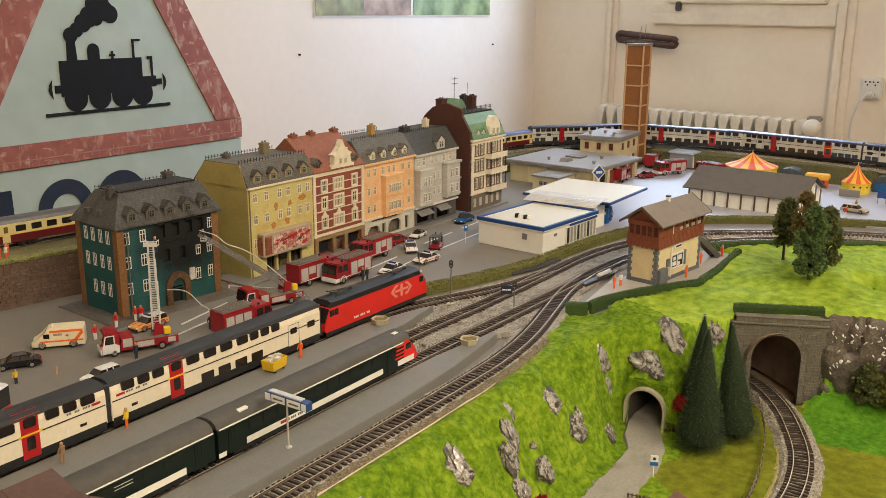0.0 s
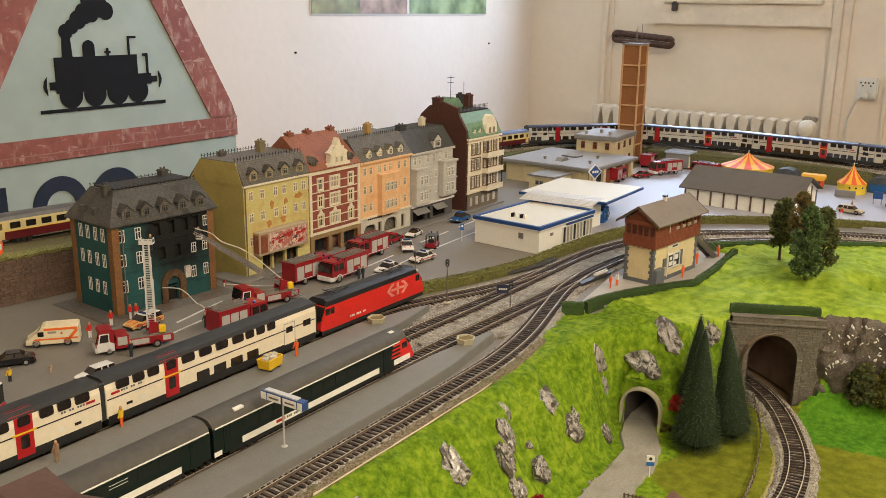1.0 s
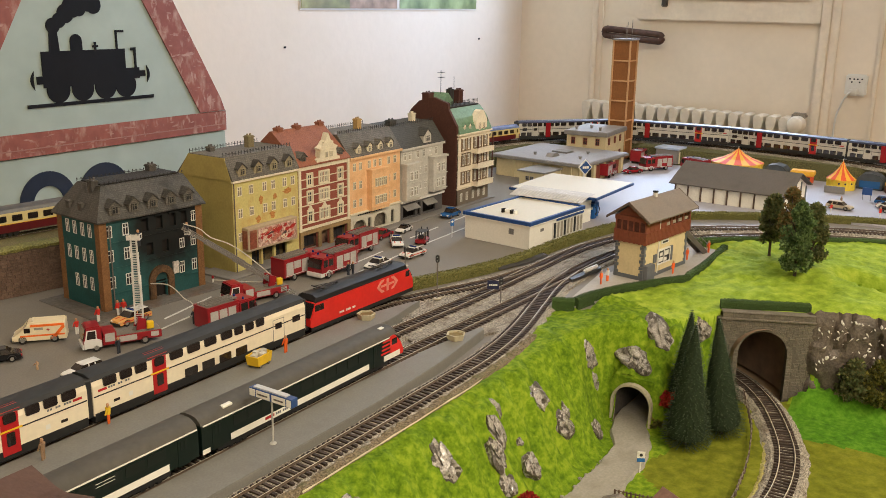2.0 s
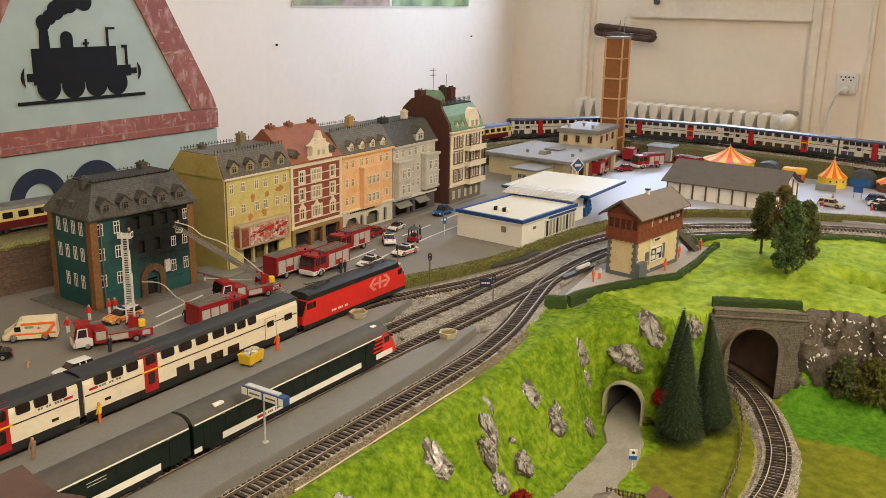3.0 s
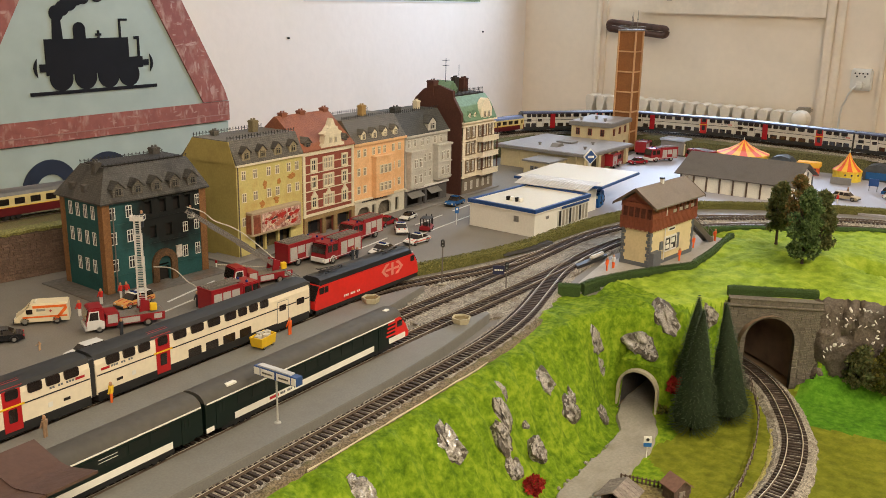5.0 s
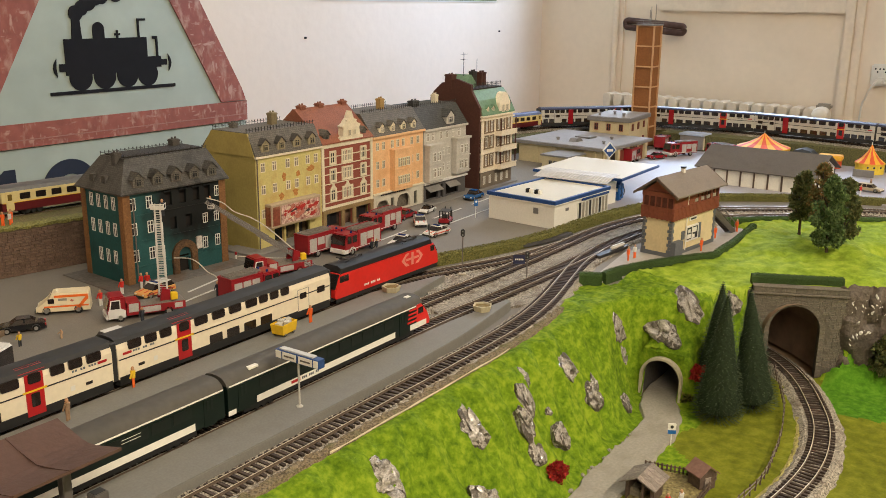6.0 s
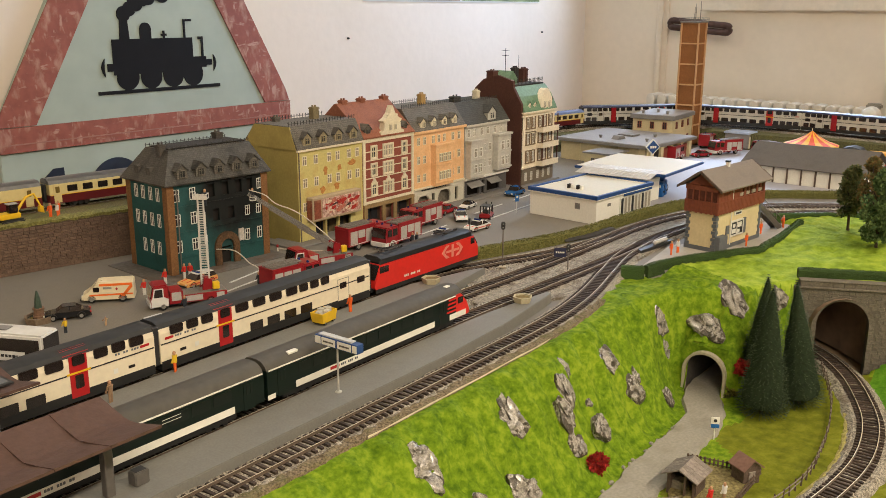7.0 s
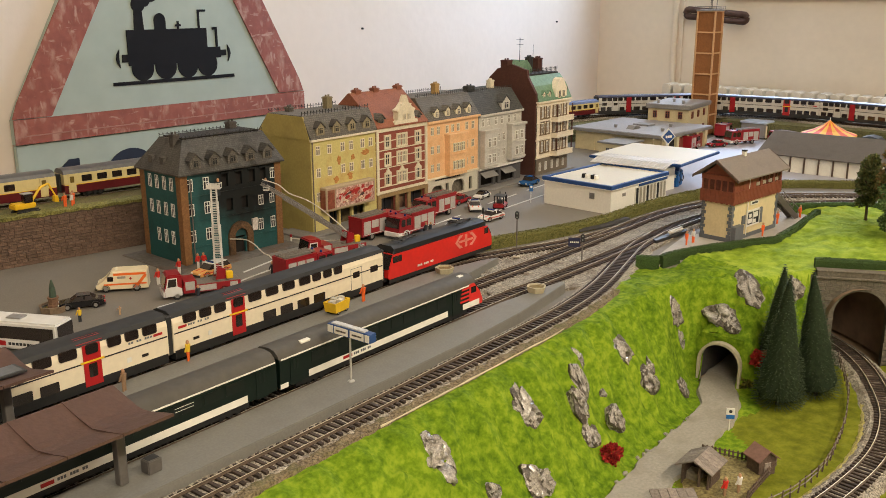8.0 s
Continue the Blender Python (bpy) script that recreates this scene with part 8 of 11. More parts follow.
    if beacon:
        bm = B()
        rbox(bm, 0.0245, -0.0065, 0.0158, 0.0285, 0.0065, 0.0182, 0.0007, seg=1)
        part("light_bar", bm, BLUEL, t)
    return t


def fire_engine(m, label, ladder_load=True, L=0.088):
    """Cab towards +x, local origin at the tail on the ground."""
    t = thing("fire_engine", m, label, "fire engine", "fire engines")
    hw = 0.0143
    bm = B()
    prism(bm, [(L - 0.030, 0.0055), (L - 0.030, 0.0335), (L - 0.004, 0.0335), (L - 0.0005, 0.0200), (L, 0.0055)], "y", -hw, hw)
    bmesh.ops.bevel(bm, geom=[e for e in bm.edges if e.verts[0].co.z > 0.018 and e.verts[1].co.z > 0.018], offset=0.0014, segments=2, affect="EDGES")
    cb = part("cab", bm, FIRE, t, "red crew cab")
    bm = B()
    prism(bm, [(L + 0.0004, 0.0180), (L - 0.0034, 0.0320), (L - 0.0046, 0.0318), (L - 0.001, 0.0180)], "y", -hw + 0.0015, hw - 0.0015)
    part("windscreen", bm, CGLASS, cb)
    for s in (-1, 1):
        for a, b in ((L - 0.0145, L - 0.0055), (L - 0.0275, L - 0.0170)):
            bm = B()
            flatpanel(bm, a, b, 0.0195, 0.0300, hw, s, 0.0003, 0, 0.0008)
            part("cab_window", bm, CGLASS, cb)
    bm = B()
    rbox(bm, L - 0.008, -hw - 0.0003, 0.0045, L + 0.0018, hw + 0.0003, 0.0115, 0.0008, seg=1)
    part("bumper", bm, WHITEC, t)
    for s in (-1, 1):
        bm = B()
        rbox(bm, L + 0.0012, s * 0.0105 - 0.0020, 0.0065, L + 0.0024, s * 0.0105 + 0.0020, 0.0095, 0.0004, seg=1)
        part("headlight", bm, PALEG, t)
        bm = B()
        rbox(bm, L - 0.006, s * (hw + 0.0022) - 0.0007, 0.0215, L - 0.0045, s * (hw + 0.0022) + 0.0007, 0.0275, 0.0004, seg=1)
        part("mirror", bm, DARK, t)
    bm = B()
    rbox(bm, 0, -hw, 0.0075, L - 0.0305, hw, 0.0335, 0.0008, seg=1)
    bd = part("body", bm, FIRE, t)
    for s in (-1, 1):
        for k in range(3):
            bm = B()
            x0 = 0.004 + k * (L - 0.038) / 3
            x1 = x0 + (L - 0.038) / 3 - 0.002
            flatpanel(bm, x0, x1, 0.0110 if k != 1 else 0.0185, 0.0300, hw, s, 0.0003)
            sh_ = part("roller_shutter", bm, SHUT, bd)
        bm = B()
        flatpanel(bm, 0.002, L - 0.002, 0.0095, 0.0105, hw, s, 0.0004)
        part("white_stripe", bm, WHITEC, t)
    bm = B()
    box(bm, 0.002, -hw + 0.002, 0.0335, L - 0.032, hw - 0.002, 0.0341)
    part("roof_deck", bm, CHEQ, bd)
    bm = B()
    for q in ((0.0, -hw, L - 0.0305, -hw + 0.0015), (0.0, hw - 0.0015, L - 0.0305, hw), (0.0, -hw + 0.0015, 0.0015, hw - 0.0015)):
        box(bm, q[0], q[1], 0.0335, q[2], q[3], 0.0362)
    part("roof_rail", bm, FIRE, bd)
    if ladder_load:
        bm = B()
        for y in (-0.006, 0.0, 0.004, 0.010):
            box(bm, 0.003, y, 0.0355, L - 0.028, y + 0.0010, 0.0375)
        for k in range(12):
            box(bm, 0.006 + k * 0.0042, -0.006, 0.0361, 0.0068 + k * 0.0042, 0.001, 0.0368)
            box(bm, 0.006 + k * 0.0042, 0.004, 0.0361, 0.0068 + k * 0.0042, 0.011, 0.0368)
        part("roof_ladder", bm, DULL, t)
    for s in (-1, 1):
        bm = B()
        lathe(bm, ((0.0016, 0), (0.0016, 0.0022), (0.0008, 0.003)), 10, c=(L - 0.020, s * 0.009, 0.0336))
        part("beacon", bm, BLUEL, cb)
    wheels(t, (0.021, L - 0.017), hw, 0.0058, 0.004)
    for s in (-1, 1):
        bm = B()
        ring(bm, L - 0.017, 0.0058, 0.0062, 0.0076, 0, math.pi, s * hw - 0.0006, s * hw + 0.0006, 12)
        part("wheel_arch", bm, WHITEC, t)
    return t


def ladder_mesh(bm, L, w0, w1, hgt=0.004, rungs=40):
    """A trussed ladder section along +x."""
    for s in (-1, 1):
        for z, dz in ((0, 0.0013), (hgt, 0.0009)):
            a = [bm.verts.new((x, s * w + d, z + e)) for x, w in ((0, w0), (L, w1)) for d, e in ((-0.0006, 0), (0.0006, 0), (0.0006, dz), (-0.0006, dz))]
            for k in range(4):
                bm.faces.new((a[k], a[(k + 1) % 4], a[4 + (k + 1) % 4], a[4 + k]))
        n = rungs // 2
        for k in range(n):
            x0, x1 = L * k / n, L * (k + 0.5) / n
            wa, wb = w0 + (w1 - w0) * k / n, w0 + (w1 - w0) * (k + 0.5) / n
            tube(bm, [(x0, s * wa, 0.0008), (x1, s * wb, hgt)], 0.0003, 4)
            tube(bm, [(x1, s * wb, hgt), (L * (k + 1) / n, s * wb, 0.0008)], 0.0003, 4)
    for k in range(rungs):
        x = L * (k + 0.5) / rungs
        w = w0 + (w1 - w0) * (k + 0.5) / rungs
        box(bm, x - 0.0004, -w, 0.0003, x + 0.0004, w, 0.0010)


def ladder_truck(m, label, turn, rise, length, tip_basket=1.0, back=0.0, steel=None):
    """Cab at -x; the turntable over the rear axle carries the ladder."""
    t = thing("ladder_truck", m, label, "ladder truck", "fire engines")
    hw, L = 0.0143, 0.098
    bm = B()
    prism(bm, [(0.0, 0.0055), (0.0005, 0.018), (0.004, 0.0335), (0.0225, 0.0335), (0.0225, 0.0055)], "y", -hw, hw)
    bmesh.ops.bevel(bm, geom=[e for e in bm.edges if e.verts[0].co.z > 0.015 and e.verts[1].co.z > 0.015], offset=0.0015, segments=2, affect="EDGES")
    cb = part("cab", bm, FIRE, t)
    bm = B()
    prism(bm, [(-0.0004, 0.0170), (0.0030, 0.0315), (0.0042, 0.0312), (0.001, 0.0170)], "y", -hw + 0.0015, hw - 0.0015)
    part("windscreen", bm, CGLASS, cb)
    for s in (-1, 1):
        bm = B()
        prism(bm, [(0.0008, 0.0055), (0.0222, 0.0055), (0.0222, 0.0150), (0.0165, 0.0180), (0.0165, 0.0295), (0.0048, 0.0295), (0.0024, 0.0180), (0.0008, 0.0150)], "y", *((hw, hw + 0.0003) if s > 0 else (-hw - 0.0003, -hw)))
        part("white_door_panel", bm, WHITEC, cb)
        bm = B()
        prism(bm, [(0.0040, 0.0180), (0.0152, 0.0180), (0.0152, 0.0282), (0.0060, 0.0282)], "y", *((hw + 0.0003, hw + 0.0006) if s > 0 else (-hw - 0.0006, -hw - 0.0003)))
        part("cab_window", bm, CGLASS, cb)
    bm = B()
    rbox(bm, -0.0015, -hw, 0.0045, 0.004, hw, 0.0115, 0.0008, seg=1)
    part("bumper", bm, WHITEC, t)
    bm = B()
    rbox(bm, 0.0235, -hw, 0.0065, L, hw, 0.0168, 0.0006, seg=1)
    part("chassis_bed", bm, FIRE, t)
    bm = B()
    rbox(bm, 0.0245, -hw, 0.0168, 0.041, hw, 0.0235, 0.0006, seg=1)
    lk = part("locker", bm, FIRE, t)
    for s in (-1, 1):
        for x0, x1, z0, z1 in ((0.0265, 0.0385, 0.0110, 0.0222), (0.044, 0.066, 0.0082, 0.0155), (0.084, 0.094, 0.0090, 0.0155)):
            bm = B()
            flatpanel(bm, x0, x1, z0, z1, hw, s, 0.0003)
            part("roller_shutter", bm, SHUT, lk)
    bm = B()
    box(bm, 0.041, -hw + 0.001, 0.0168, L - 0.001, hw - 0.001, 0.0173)
    part("bed_plate", bm, CHEQ, t)
    wheels(t, (0.0155, 0.076), hw, 0.0056, 0.004)
    bm = B()
    lathe(bm, ((0.0105, 0.0150), (0.0105, 0.018), (0.009, 0.019)), 18, c=(0.074, 0, 0))
    part("turntable", bm, CHEQ, t)
    bm = B()
    for s in (-1, 1):
        prism(bm, [(0.067, 0.019), (0.081, 0.019), (0.080, 0.032), (0.070, 0.036)], "y", s * 0.0080 - 0.0014, s * 0.0080 + 0.0014)
    part("ladder_cradle", bm, FIRE, t)
    bm = B()
    rbox(bm, 0.080, -0.013, 0.019, 0.089, -0.006, 0.029, 0.001, seg=1)
    part("control_seat", bm, YEL, t)
    base = Matrix.Translation((0.074, 0, 0.024)) @ pose(0, 0, 0, 0, 0, turn) @ pose(0, 0, 0, 0, -rise, 0) @ Matrix.Translation((-back, 0, 0))
    z = 0.0
    for k, (a, b, w) in enumerate(((0.0, 0.55, 0.0052), (0.22, 0.80, 0.0045), (0.46, 1.0, 0.0038))):
        bm = B()
        ladder_mesh(bm, (b - a) * length, w, w - 0.0003, 0.0035, int((b - a) * length / 0.0031))
        part("ladder_section", bm, steel or LADR, t, "", base @ Matrix.Translation((a * length, 0, 0.0012 * k)))
    if tip_basket:
        bk = base @ Matrix.Translation((length * 0.94, 0, 0)) @ pose(0, 0, 0, 0, rise, 0) @ Matrix.Scale(tip_basket, 4)
        bm = B()
        box(bm, -0.008, -0.012, 0, 0.008, 0.012, 0.001)
        rb = part("rescue_basket", bm, LADR if tip_basket < 0.7 else WHITEC, t, "pale rescue basket", bk)
        for q in ((-0.008, -0.012, 0.009, 0.008, -0.011, 0.0105), (-0.008, 0.011, 0.009, 0.008, 0.012, 0.0105), (-0.008, -0.012, 0.009, -0.007, 0.012, 0.0105), (-0.009, -0.0125, 0.0, -0.0078, 0.0125, 0.008)):
            bm = B()
            box(bm, *q)
            part("basket_rail", bm, LADR, rb)
        for x, y in ((-0.0075, -0.0115), (0.0075, -0.0115), (-0.0075, 0.0115), (0.0075, 0.0115)):
            bm = B()
            box(bm, x - 0.0005, y - 0.0005, 0.001, x + 0.0005, y + 0.0005, 0.009)
            part("basket_post", bm, LADR, rb)
    return t


def heading(a, b):
    return math.degrees(math.atan2(b[1] - a[1], b[0] - a[0]))


# ladder truck before the burnt house: raised nearly upright
ladder_truck(pose(0.629, 0.928, 0, 0, 0, -26) @ Matrix.Scale(0.93, 4), "red and white ladder truck with ladder raised", 62, 89, 0.121, 0.7)
# second ladder truck, ladder reaching to the burnt window
ladder_truck(pose(0.844, 0.913, 0, 0, 0, -16) @ Matrix.Scale(0.95, 4), "red ladder truck reaching to the burnt windows", 144, 32.0, 0.190, 0.5, 0.042, DULL)
fire_engine(pose(0.750, 0.856, 0, 0, 0, -5), "red fire engine with ladder on chequered roof", L=0.080)
fire_engine(pose(0.968, 0.932, 0, 0, 0, -1), "red fire engine with silver roller shutters")
fire_engine(pose(1.098, 0.8985, 0, 0, 0, 181), "red fire engine with white bumper")
fire_engine(pose(1.212, 0.944, 0, 0, 0, 181), "red fire engine with silver roller shutters", L=0.084)
car(pose(0.7026, 0.9625, 0, 0, 0, 2), mat("amber_car_paint", (0.70, 0.36, 0.11), 0.3, 0.06, 200), "orange and white command car", REDS, "wagon", True, roof=WHITEC)
car(pose(0.561, 0.864, 0, 0, 0, -2) @ Matrix.Scale(0.88, 4), WHITEC, "white estate car parked behind the train", None, "wagon")
car(pose(0.529, 0.989, 0, 0, 0, -30), BLACKC, "glossy black saloon beside the fountain")
car(pose(1.094, 0.860, 0, 0, 0, 2), WHITEC, "white patrol car with dark windows", None, "saloon", True)
car(pose(1.180, 0.856, 0, 0, 0, -3), WHITEC, "white patrol car with red stripe", REDS, "saloon", True)
car(pose(1.230, 0.902, 0, 0, 0, 42), WHITEC, "white patrol car with red bonnet stripes", REDS, "saloon", True)
car(pose(1.313, 0.962, 0, 0, 0, 8) @ Matrix.Scale(0.82, 4), WHITEC, "white car with dark roof by the kerb", None, "saloon", roof=BLACKC)
car(pose(1.246, 0.968, 0, 0, 0, 4), REDC, "dark red car parked by the shops")
car(pose(1.462, 0.962, 0, 0, 0, 4), BLUEC, "bright blue vintage car by the corner house", None, "vintage")
car(pose(2.125, 0.868, 0.004, 0, 0, -28), REDC, "small red car in the fire yard")
fire_engine(pose(2.268, 0.806, 0.004, 0, 0, 150), "red fire engine in the pale yard", L=0.085)
fire_engine(pose(2.275, 0.900, 0.004, 0, 0, 8), "dark red truck behind the tower", False, 0.07)
fire_engine(pose(2.03, 0.885, 0.004, 0, 0, 6), "red fire engine before the station gates", False, 0.07)
fire_engine(pose(2.24, 0.700, 0.004, 0, 0, 60), "red fire engine behind the goods shed", True, 0.08)
for x, y, r, p, lb, kd in ((2.02, 0.322, 80, BEIGE, "beige estate car on the fairground", "wagon"), (2.13, 0.245, 85, BLUEC, "blue van-like car on the fairground", "wagon"), (2.085, 0.235, 85, WHITEC, "white car on the fairground", "saloon"), (2.05, 0.222, 85, BLACKC, "black car on the fairground", "saloon")):
    car(pose(x, y, 0.004, 0, 0, r), p, lb, None, kd)

# ambulance
am = thing("ambulance", pose(0.5976, 1.018, 0, 0, 0, -40), "cream ambulance van with orange stripes", "ambulance")
IVORY = mat("cream_van_paint", (0.80, 0.69, 0.47), 0.3, 0.04, 200)
L, hw = 0.062, 0.0122
bm = B()
prism(bm, [(0.0, 0.004), (0.001, 0.0105), (0.011, 0.0145), (0.0175, 0.0245), (0.021, 0.0262), (L - 0.001, 0.0262), (L, 0.004)], "y", -hw, hw)
bmesh.ops.bevel(bm, geom=[e for e in bm.edges if e.verts[0].co.z > 0.008 and e.verts[1].co.z > 0.008], offset=0.0013, segments=2, affect="EDGES")
part("body", bm, IVORY, am, smooth=True)
bm = B()
prism(bm, [(0.0113, 0.0150), (0.0172, 0.0240), (0.0180, 0.0236), (0.0123, 0.0148)], "y", -hw + 0.0015, hw - 0.0015)
part("windscreen", bm, CGLASS, am)
for s in (-1, 1):
    bm = B()
    flatpanel(bm, 0.0145, 0.0215, 0.0140, 0.0200, hw, s, 0.0003, 0, 0.0008)
    part("cab_window", bm, CGLASS, am)
    for z0, z1 in ((0.0092, 0.0112), (0.0212, 0.0240)):
        bm = B()
        flatpanel(bm, 0.010 if z0 < 0.01 else 0.022, L - 0.002, z0, z1, hw, s, 0.0003)
        part("orange_stripe", bm, ORAN, am)
    bm = B()
    prism(bm, [(0.044, 0.0050), (0.0485, 0.0050), (0.0605, 0.0190), (0.0605, 0.0212), (0.0575, 0.0212)], "y", *((hw, hw + 0.0003) if s > 0 else (-hw - 0.0003, -hw)))
    part("orange_stripe", bm, ORAN, am)
    bm = B()
    flatpanel(bm, 0.040, 0.0435, 0.0165, 0.0175, hw, s, 0.0003)
    flatpanel(bm, 0.0413, 0.0422, 0.0153, 0.0187, hw, s, 0.00035)
    part("red_cross", bm, RED, am)
    bm = B()
    flatpanel(bm, 0.026, 0.036, 0.0172, 0.0200, hw, s, 0.0003)
    part("side_window", bm, PANEL, am)
bm = B()
rbox(bm, 0.0225, -0.006, 0.0262, 0.0255, 0.006, 0.0276, 0.0006, seg=1)
part("light_bar", bm, CREAM, am)
for s in (-1, 1):
    bm = B()
    rbox(bm, 0.0002, s * 0.0088 - 0.0022, 0.0075, 0.0022, s * 0.0088 + 0.0022, 0.0098, 0.0004, seg=1)
    part("headlight", bm, PALEG, am)
bm = B()
rbox(bm, -0.0012, -hw, 0.0035, 0.0035, hw, 0.0062, 0.0006, seg=1)
part("bumper", bm, DARK, am)
wheels(am, (0.012, 0.048), hw, 0.0050)

# bus
bs = thing("city_bus", pose(0.4035, 0.982, 0, 0, 0, -64), "white city bus with dark windows", "bus")
L, hw = 0.138, 0.0145
bm = B()
rbox(bm, 0, -hw, 0.004, L, hw, 0.0335, 0.002)
part("body", bm, WHITEC, bs)
for s in (-1, 1):
    bm = B()
    flatpanel(bm, 0.003, L - 0.004, 0.0155, 0.0288, hw, s, 0.0003)
    part("window_band", bm, CGLASS, bs)
    bm = B()
    for k in range(6):
        flatpanel(bm, 0.082 + k * 0.0042, 0.085 + k * 0.0042, 0.0088, 0.0116, hw, s, 0.0003)
    part("lettering_bar", bm, DARK, bs)
    bm = B()
    flatpanel(bm, 0.072, 0.079, 0.0078, 0.0130, hw, s, 0.0003)
    part("red_emblem", bm, RED, bs)
    for x0 in (0.118, 0.056, 0.012):
        bm = B()
        flatpanel(bm, x0, x0 + 0.012, 0.006, 0.0285, hw + 0.0003, s, 0.0003)
        part("door", bm, CGLASS, bs)
bm = B()
box(bm, L - 0.0002, -hw + 0.002, 0.011, L + 0.0004, hw - 0.002, 0.0310)
part("windscreen", bm, CGLASS, bs)
bm = B()
box(bm, L - 0.0002, -hw + 0.001, 0.005, L + 0.0006, hw - 0.001, 0.0105)
part("red_front", bm, RED, bs)
bm = B()
rbox(bm, 0.075, -0.006, 0.0335, 0.092, 0.006, 0.0350, 0.0005, seg=1)
part("roof_hatch", bm, EDGEG, bs)
wheels(bs, (0.03, 0.108), hw, 0.0058, 0.004)

# forklift
fk = thing("forklift", pose(1.272, 0.886, 0, 0, 0, 20) @ Matrix.Diagonal((1.3, 1.25, 0.86, 1)), "small red and black forklift truck", "forklift")
bm = B()
rbox(bm, 0.0, -0.0075, 0.003, 0.022, 0.0075, 0.0115, 0.001)
part("body", bm, FIRE, fk)
bm = B()
for x in (0.003, 0.019):
    for y in (-0.0065, 0.0065):
        box(bm, x - 0.0007, y - 0.0007, 0.011, x + 0.0007, y + 0.0007, 0.026)
box(bm, 0.002, -0.0075, 0.026, 0.020, 0.0075, 0.0268)
part("overhead_guard", bm, DARK, fk)
bm = B()
rbox(bm, 0.004, -0.004, 0.0115, 0.009, 0.004, 0.019, 0.001)
part("seat", bm, DARK, fk)
bm = B()
for y in (-0.004, 0.004):
    box(bm, 0.0225, y - 0.0006, 0.001, 0.024, y + 0.0006, 0.030)
    box(bm, 0.0235, y - 0.0008, 0.0012, 0.036, y + 0.0008, 0.0020)
part("mast", bm, DARK, fk)
wheels(fk, (0.004, 0.0175), 0.008, 0.0034)

# excavator on the embankment
ex = thing("excavator", pose(0.618, 1.212, UZ, 0, 0, 0) @ Matrix.Scale(0.88, 4), "bright yellow tracked excavator with raised arm", "excavator")
for s in (-1, 1):
    bm = B()
    rbox(bm, -0.018, s * 0.009 - 0.003, 0, 0.020, s * 0.009 + 0.003, 0.008, 0.0028)
    part("crawler", bm, DARK, ex)
bm = B()
rbox(bm, -0.020, -0.010, 0.009, 0.014, 0.010, 0.0175, 0.0015)
part("body", bm, YEL, ex)
bm = B()
rbox(bm, -0.004, -0.010, 0.0175, 0.010, 0.001, 0.0310, 0.0012)
part("cab", bm, CGLASS, ex, "dark glazed cab")
bm = B()
rbox(bm, -0.0055, -0.011, 0.031, 0.0105, 0.002, 0.0325, 0.0005, seg=1)
part("cab_roof", bm, SILV, ex)
for nm, a, b, w in (("boom", (0.012, 0.004, 0.014), (0.030, 0.004, 0.036), 0.0024), ("boom", (0.030, 0.004, 0.036), (0.044, 0.004, 0.040), 0.0020), ("stick", (0.044, 0.004, 0.040), (0.054, 0.004, 0.018), 0.0017)):
    bm = B()
    cyl(bm, a, b, w, w * 0.8, 8)
    part(nm, bm, YEL, ex)
bm = B()
prism(bm, [(0.051, 0.019), (0.056, 0.019), (0.057, 0.008), (0.050, 0.010)], "y", 0.000, 0.008)
part("bucket", bm, YEL, ex)


# ---- figurines: one plain mesh each ----
def figurine(x, y, z, upper, lower, label, rz=0, bend=0.0, h=0.0205):
    bm = B()
    k = h / 0.0205
    for s in (-1, 1):
        cyl(bm, (s * 0.0013 * k, 0, 0), (s * 0.0011 * k, 0, 0.0095 * k), 0.0010 * k, 0.0013 * k, 8, 1)
    cyl(bm, (0, 0, 0.0092 * k), (bend * 0.3, 0, 0.0165 * k), 0.0021 * k, 0.0026 * k, 10, 0)
    for s in (-1, 1):
        cyl(bm, (s * 0.0026 * k, 0, 0.0160 * k), (s * 0.0036 * k, bend, 0.0098 * k), 0.0009 * k, 0.0008 * k, 6, 0)
    lathe(bm, ((0.0008 * k, 0.0164 * k), (0.0015 * k, 0.0178 * k), (0.0016 * k, 0.0192 * k), (0.0010 * k, 0.0205 * k)), 10, 2)
    return solo("figurine", bm, [upper, lower, HEADM], pose(x, y, z, 0, 0, rz), label, "figurine", "figurines")


TANL = mat("matt_pale_tan", (0.50, 0.32, 0.18), 0.6, 0.15, 200)
HEADM = mat("plain_figure_top", (0.45, 0.25, 0.13), 0.6, 0.1, 200)
ORF, YEF, WHF = mat("matt_orange", (0.80, 0.13, 0.02), 0.6, 0.06, 200), mat("matt_yellow", (0.78, 0.52, 0.03), 0.6, 0.06, 200), mat("matt_white", (0.65, 0.63, 0.58), 0.6, 0.05, 200)
TANF, NVF, REF = mat("matt_tan", (0.30, 0.19, 0.11), 0.6, 0.15, 200), mat("matt_dark_navy", (0.03, 0.035, 0.045), 0.6, 0.1, 200), mat("matt_red", (0.60, 0.03, 0.02), 0.6, 0.06, 200)
